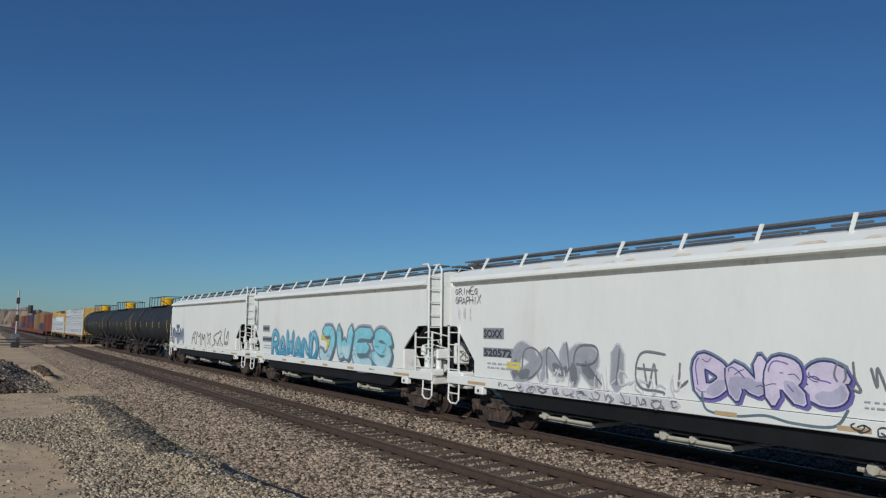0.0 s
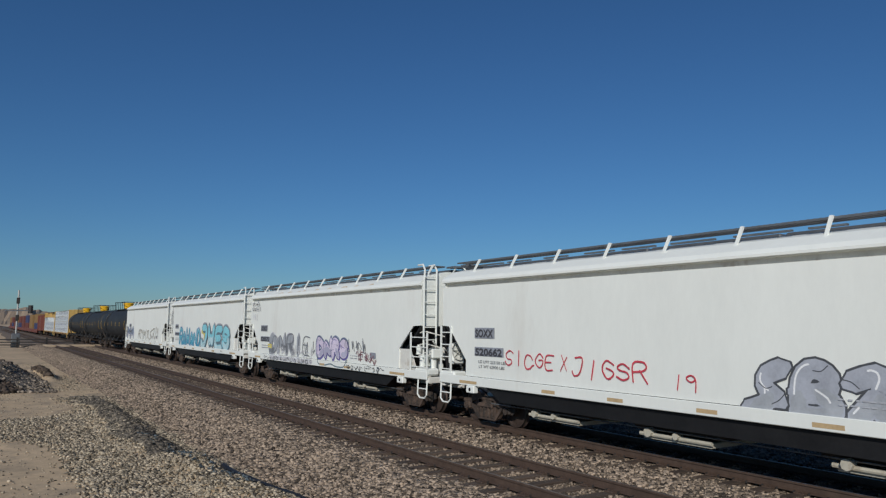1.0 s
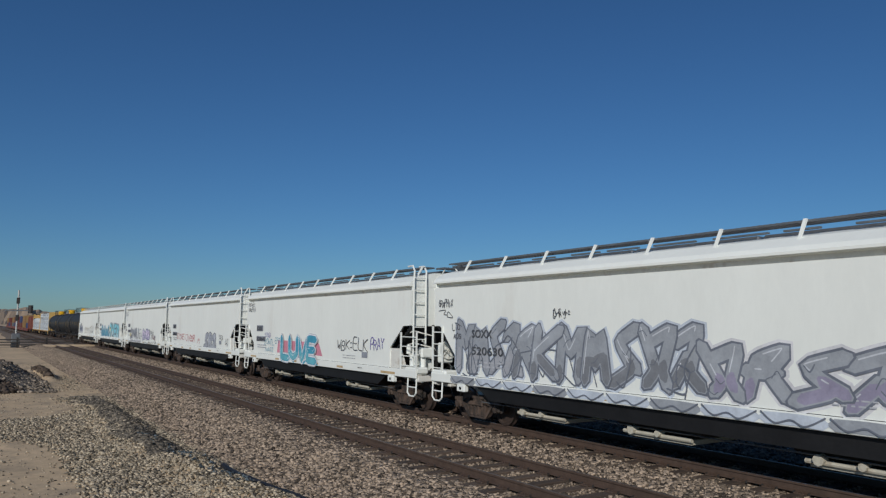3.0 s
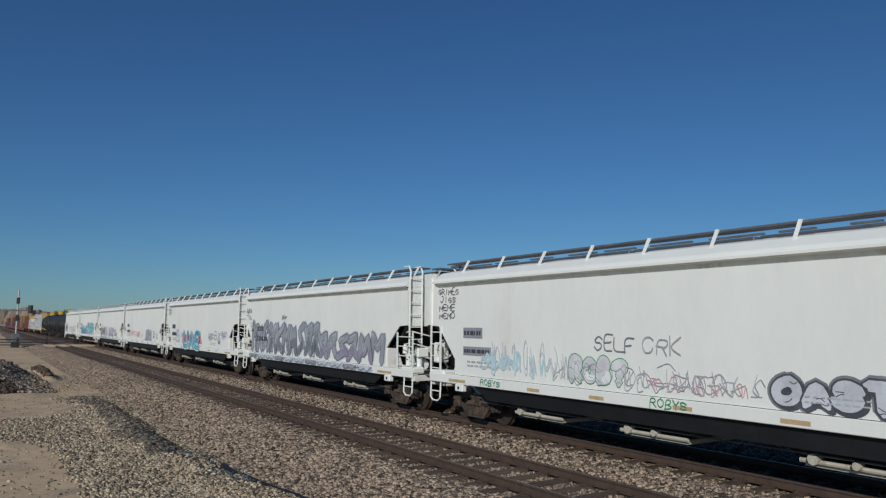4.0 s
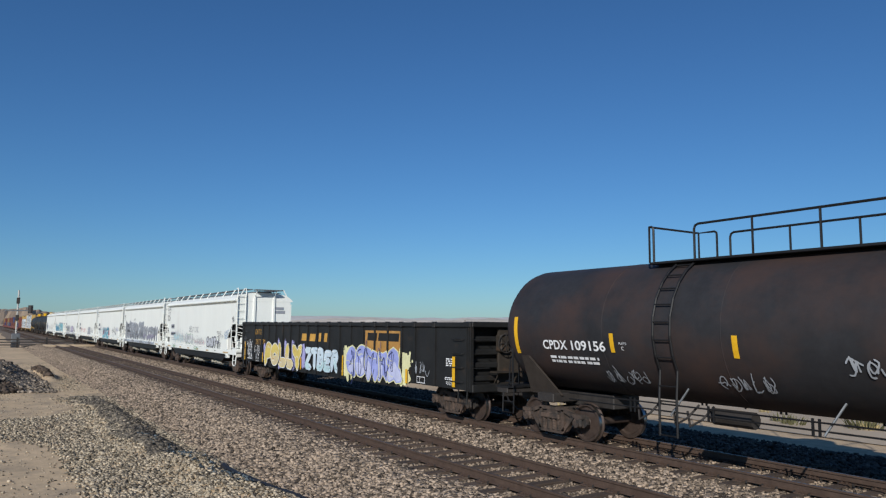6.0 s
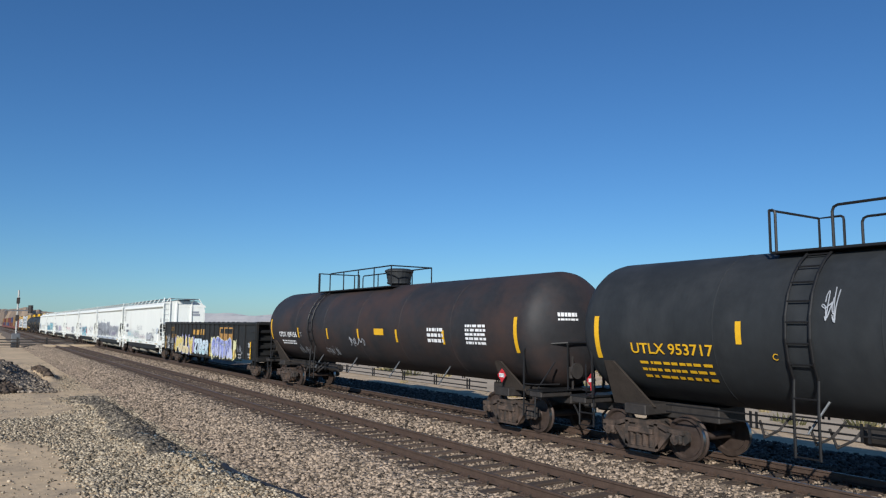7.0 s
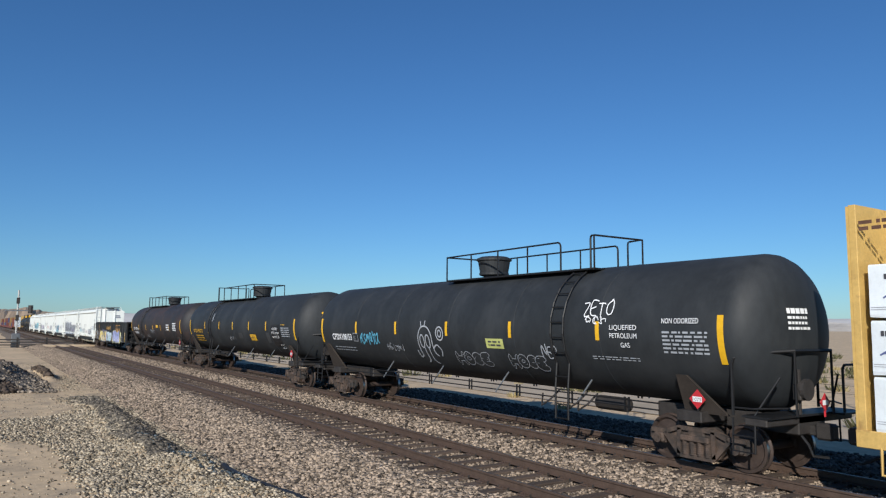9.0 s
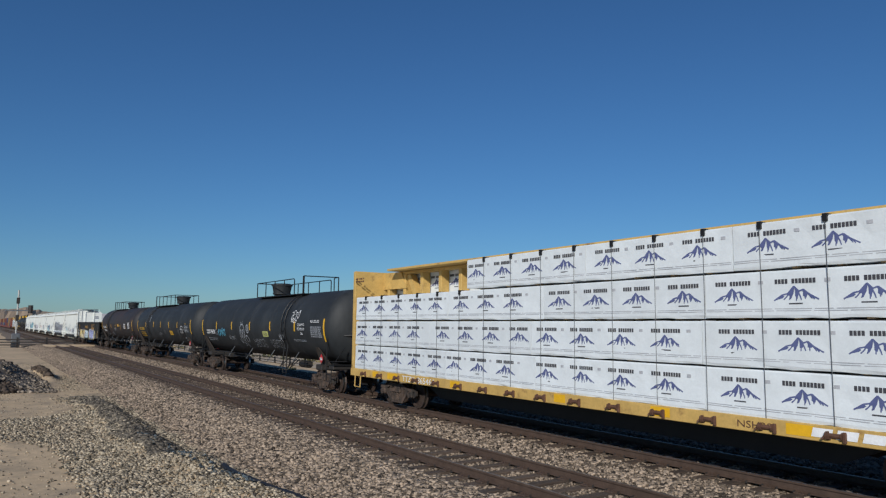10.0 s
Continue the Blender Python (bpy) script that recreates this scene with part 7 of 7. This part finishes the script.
def bundle(car_y, y_front, y_back, z0, z1, side, seed):
    """A lumber bundle in printed plastic wrap with a loose lower skirt; it rides on the flatcar."""
    rng = random.Random(seed)
    half = (y_front - y_back) / 2
    me_bm = bmesh.new()
    n = max(4, int(half * 2 / 0.3))
    xo, xi = -0.60, 0.60
    rows = []
    for i in range(n + 1):
        y = -half + 2 * half * i / n
        ring = []
        for (x, z) in ((xo, 0.022), (xo - 0.012, 0.07), (xo, (z1 - z0) * 0.55), (xo, z1 - z0 - 0.03), (xo + 0.03, z1 - z0), (xi, z1 - z0), (xi, 0.022)):
            ring.append(me_bm.verts.new((x + rng.uniform(-0.007, 0.007) * (x == xo or x == xo - 0.012), y, z + (rng.uniform(-0.015, 0.01) if z < 0.2 else 0))))
        rows.append(ring)
    for r0, r1 in zip(rows, rows[1:]):
        for k in range(len(r0)):
            me_bm.faces.new((r0[k], r0[(k + 1) % 7], r1[(k + 1) % 7], r1[k]))
    me_bm.faces.new(rows[0][::-1]), me_bm.faces.new(rows[-1])
    ob = link_mesh("lumber_pack", me_bm, M["wrap"])
    for yy in (-half * 0.7, -half * 0.25, half * 0.25, half * 0.7):
        sk = bmesh.new()
        box(sk, xo + 0.06, xi, yy - 0.05, yy + 0.05, 0.0, 0.03)
        part("sticker_board", sk, M["lumber"], ob)
    tagged(ob, "pack of lumber in white plastic wrap with blue printed mountains", "lumber pack", "lumber packs on the flatcar")
    if side < 0:
        h = z1 - z0
        k0 = rng.uniform(0.42, 0.8)
        y = half - k0
        while y > -half + 0.1:
            if y - 0.42 > -half and y + 0.42 < half:
                for me, name in ((LOGO, "print"), (NAME, "name_print")):
                    p = tagged(new(name, me), kind="stuff" if me is NAME else "")
                    p.parent = ob
                    p.location = (xo - 0.016, y, h * 0.50)
            if y - 0.62 > -half:
                p = new("stamp", STAMP)
                p.parent = ob
                p.location = (xo - 0.012, y - 0.58, h * 0.78)
            y -= 1.235
        bm = bmesh.new()
        fs = lambda yy, zz, off: (xo - 0.012 - off, yy, zz)
        for zz in (0.14, 0.175):
            yy = half - 0.02
            while yy > -half + 0.1:
                w = min(rng.uniform(0.3, 0.9), yy + half - 0.02)
                patch(bm, fs, [(yy, zz), (yy - w, zz), (yy - w, zz + 0.012), (yy, zz + 0.012)], 0.004)
                yy -= w + 0.05
        part("edge_print", bm, M["faint"], ob)
    else:
        ob.rotation_euler = (0, 0, math.pi)
        y = half - 0.7
        while z0 > 3.5 and y > -half + 0.5:                    # the top row's inner face shows between the posts
            for me, name in ((LOGO, "print"), (NAME, "name_print")):
                p = tagged(new(name, me), kind="stuff" if me is NAME else "")
                p.parent = ob
                p.location, p.rotation_euler = (xi + 0.016, y, (z1 - z0) * 0.50), (0, 0, math.pi)
            y -= 1.235
    LOADS.append((ob, side * 0.80, car_y + (y_front + y_back) / 2, z0, 0 if side < 0 else 180))
    return ob


beam = build_centerbeam("yellow centerbeam flatcar carrying wrapped lumber bundles")
BEAM_Y = -161.32 - BL
CARS.append((beam, BEAM_Y))
LEVELS = ((1.13, 1.99), (2.01, 2.87), (2.90, 3.76), (3.79, 4.65))
CUTS = ((11.2, 5.0, 0.85, -4.25, -9.1, -11.25), (11.2, 5.95, 1.0, -4.2, -9.1, -11.25), (11.2, 4.9, 0.5, -4.3, -9.2, -11.25), (3.9, -1.0, -4.95, -8.1, -11.25))
for lv, ((z0, z1), cuts) in enumerate(zip(LEVELS, CUTS)):
    for i, (a, b) in enumerate(zip(cuts, cuts[1:])):
        bundle(BEAM_Y, a - 0.01, b + 0.01, z0, z1, -1, lv * 10 + i)
    for i, (a, b) in enumerate(((11.2, 4.9), (4.9, -1.3), (-1.3, -6.3), (-6.3, -11.25))):
        bundle(BEAM_Y, a - 0.01, b + 0.01, z0, z1, 1, 100 + lv * 10 + i)
bs = flat_side(1.44)
for i in range(18):
    y = 10.4 - i * 1.225
    top = 4.66 if y < 3.9 else 3.77
    bm = bmesh.new()
    pipe(bm, [(-0.5, y, top + 0.01), (-1.38, y, top + 0.01), (-1.425, y, top - 0.04), (-1.43, y, 1.05)], 0.007, 5)
    part("tie_down_cable", bm, M["grate"], beam)
    bm = bmesh.new()
    box(bm, -1.44, -1.28, y - 0.04, y + 0.04, top - 0.12, top + 0.015)
    part("corner_protector", bm, M["black"], beam)
lettering(beam, bs, "TTZX", 7.55, 0.92, 0.19, M["g_white"], 0.012, width=0.8)
lettering(beam, bs, "865466", 6.6, 0.92, 0.19, M["g_white"], 0.012, width=1.05)
lettering(beam, bs, "NSH28", -4.95, 0.95, 0.13, M["winch"], 0.01, width=0.7)
for a, b in ((10.0, 9.6), (8.9, 8.2), (5.0, 4.5), (0.4, 0.0), (-2.6, -3.1), (-5.6, -6.1), (-9, -9.5)):
    plate(beam, bs, a - 0.3, b - 0.3, 0.93, 1.12, M["yellow"], "reflector_strip", 0.005)
bm = bmesh.new()
for a in (-6.35, -6.77, -7.19):
    patch(bm, bs, [(a, 0.95), (a - 0.34, 0.95), (a - 0.38, 1.10), (a - 0.04, 1.10)], 0.01)
part("painted_mark", bm, M["g_white"], beam)
bars(beam, flat_side(1.40), 11.3, 10.6, 4.3, 4.5, 2, M["winch"], 2, 0.004)

# ---- the head of the train, far ahead ----
def shorten(car, k):
    """The same car built shorter along the track."""
    for o in car.children:
        if o.name.startswith("truck"):
            o.location.y *= k
        else:
            for q in (o, *o.children_recursive):
                q.data.transform(Matrix.Diagonal((1, k, 1, 1)))


Y = 54.65
for k in range(3):
    t = build_tank("tank_car", M["tank"], "black tank car with yellow valve housing", 1, housing=M["yellow"], plat=(3.5, -3.5), house_y=0.0)
    tank_reflectors(t, (6, 3, 0, -3, -6))
    shorten(t, 0.82)
    CARS.append((t, Y + 8.75))
    Y += 17.5
for k in range(2):
    c = copy_thing(beam, pose(FAR, 0, 0))
    c["label"] = "yellow centerbeam flatcar partly loaded with wrapped lumber"
    cy = Y + 12.3
    CARS.append((c, cy))
    for lv, (z0, z1) in enumerate(LEVELS[: 3 if k else 4]):
        for a, b in ((11.2, 3.5), (3.5, -4.2), (-4.2, -11.25)) if lv < 2 or k == 0 else ((11.2, 3.5),):
            bundle(cy, a - 0.01, b + 0.01, z0, z1, -1, 300 + k * 20 + lv)
    Y += 24.6


def well_car(lower, upper, seed):
    car = car_root("well_car", "dark red well car for stacked containers", "well car")
    bm = bmesh.new()
    box(bm, -1.5, 1.5, -9.0, 9.0, 0.35, 0.5)
    for s in (-1, 1):
        box(bm, *sorted((s * 1.42, s * 1.52)), -9.5, 9.5, 0.4, 1.2)
        box(bm, -1.3, 1.3, *sorted((s * 7.8, s * 9.6)), 0.8, 1.15)
    part("well", bm, M["brown_red"], car)
    for y in (-8.7, 8.7):
        build_truck(car, y)
    for y in (-9.6, 9.6):
        build_coupler(car, y, 10.0)
    made = [car]
    for z, mat, lab in ((0.52, lower, "lower"), (2.66, upper, "upper")):
        if mat is None:
            continue
        bm = bmesh.new()
        edge = [(-1.22 - (0.04 if k % 4 in (1, 2) else 0.0), -6.1 + 12.2 * k / 80) for k in range(81)]
        edge += [(-x, y) for x, y in edge[::-1]]
        low, high = ([bm.verts.new((x, y, h)) for x, y in edge] for h in (0.0, 2.1))
        for k in range(len(edge)):
            bm.faces.new((low[k], low[(k + 1) % len(edge)], high[(k + 1) % len(edge)], high[k]))
        bm.faces.new(low[::-1]), bm.faces.new(high)
        c = link_mesh("shipping_container", bm, mat)
        tagged(c, "corrugated steel shipping container riding in a well car", "container", "containers on the train")
        made.append((c, z))
    return made


def boxcar(mat, label):
    car = car_root("boxcar", label, "boxcar")
    bm = bmesh.new()
    box(bm, -1.5, 1.5, -8.6, 8.6, 1.05, 4.3, 0.04)
    prism(bm, [(-1.5, 4.29), (1.5, 4.29), (0, 4.6)], -8.6, 8.6)
    part("body", bm, mat, car)
    for i in range(18):
        y = -8.3 + i * 0.976
        bm = bmesh.new()
        box(bm, -1.56, 1.56, y - 0.05, y + 0.05, 1.08, 4.25)
        part("side_post", bm, mat, car)
    bm = bmesh.new()
    box(bm, -1.58, 1.58, -1.5, 1.5, 1.1, 4.1, 0.02)
    part("sliding_door", bm, mat, car)
    for y in (-6.5, 6.5):
        build_truck(car, y)
    for y in (-8.6, 8.6):
        build_coupler(car, y, 9.2)
    return car


b = boxcar(M["brown_red"], "brown-red boxcar with ribbed sides")
CARS.append((b, Y + 9.2))
Y += 18.4
PALETTE = ((M["blue_box"], M["orange_box"]), (M["orange_box"], M["orange_box"]), (M["red_box"], M["blue_box"]), (M["red_box"], M["red_box"]), (M["blue_box"], M["red_box"]), (M["grate"], M["orange_box"]), (M["red_box"], None), (M["blue_box"], M["red_box"]), (M["red_box"], M["orange_box"]))
for i, (lo_m, up_m) in enumerate(PALETTE):
    made = well_car(lo_m, up_m, i)
    CARS.append((made[0], Y + 10.0))
    for c, z in made[1:]:
        LOADS.append((c, 0.0, Y + 10.0, z, 0))
    Y += 20.2


# ---- cross-section: bodies and loads stand a touch wider and taller on their trucks ----
GROW = 1.016
done = set()
for ob in [c for c, _ in CARS] + [c[0] for c in LOADS]:
    for o in (ob, *ob.children_recursive):
        if o.type != "MESH" or o.data.name in done or o.name.startswith(("truck", "wheelset", "side_frame", "spring_nest")) or o.location.length > 0.01:
            continue
        done.add(o.data.name)
        o.data.transform(Matrix.Diagonal((GROW, 1, GROW, 1)))
LOADS = [(ob, x * GROW, y, z * GROW, turn) for ob, x, y, z, turn in LOADS]


# ---- movement ----
def motions():
    """The train rolls along the track at an even speed; the wheelsets of the cars that pass turn with it."""
    for ob, y0 in CARS:
        walk(ob, [(t, pose(FAR, y0 + OFFSET + SPEED * t, 0)) for t in range(11)])
    for ob, x, y0, z, turn in LOADS:
        walk(ob, [(t, pose(FAR + x, y0 + OFFSET + SPEED * t, z, 0, 0, turn)) for t in range(11)])
    turning = [-(math.degrees(SPEED / 0.457) * i / FPS) for i in range(0, 301)]
    for car, _ in CARS[:12]:
        for truck in car.children:
            if truck.name.startswith("truck"):
                for w in truck.children:
                    if w.name.startswith("wheelset"):
                        y = w.location.y
                        walk(w, [(i / FPS, pose(0, y, 0.457, a)) for i, a in enumerate(turning)])


motions()
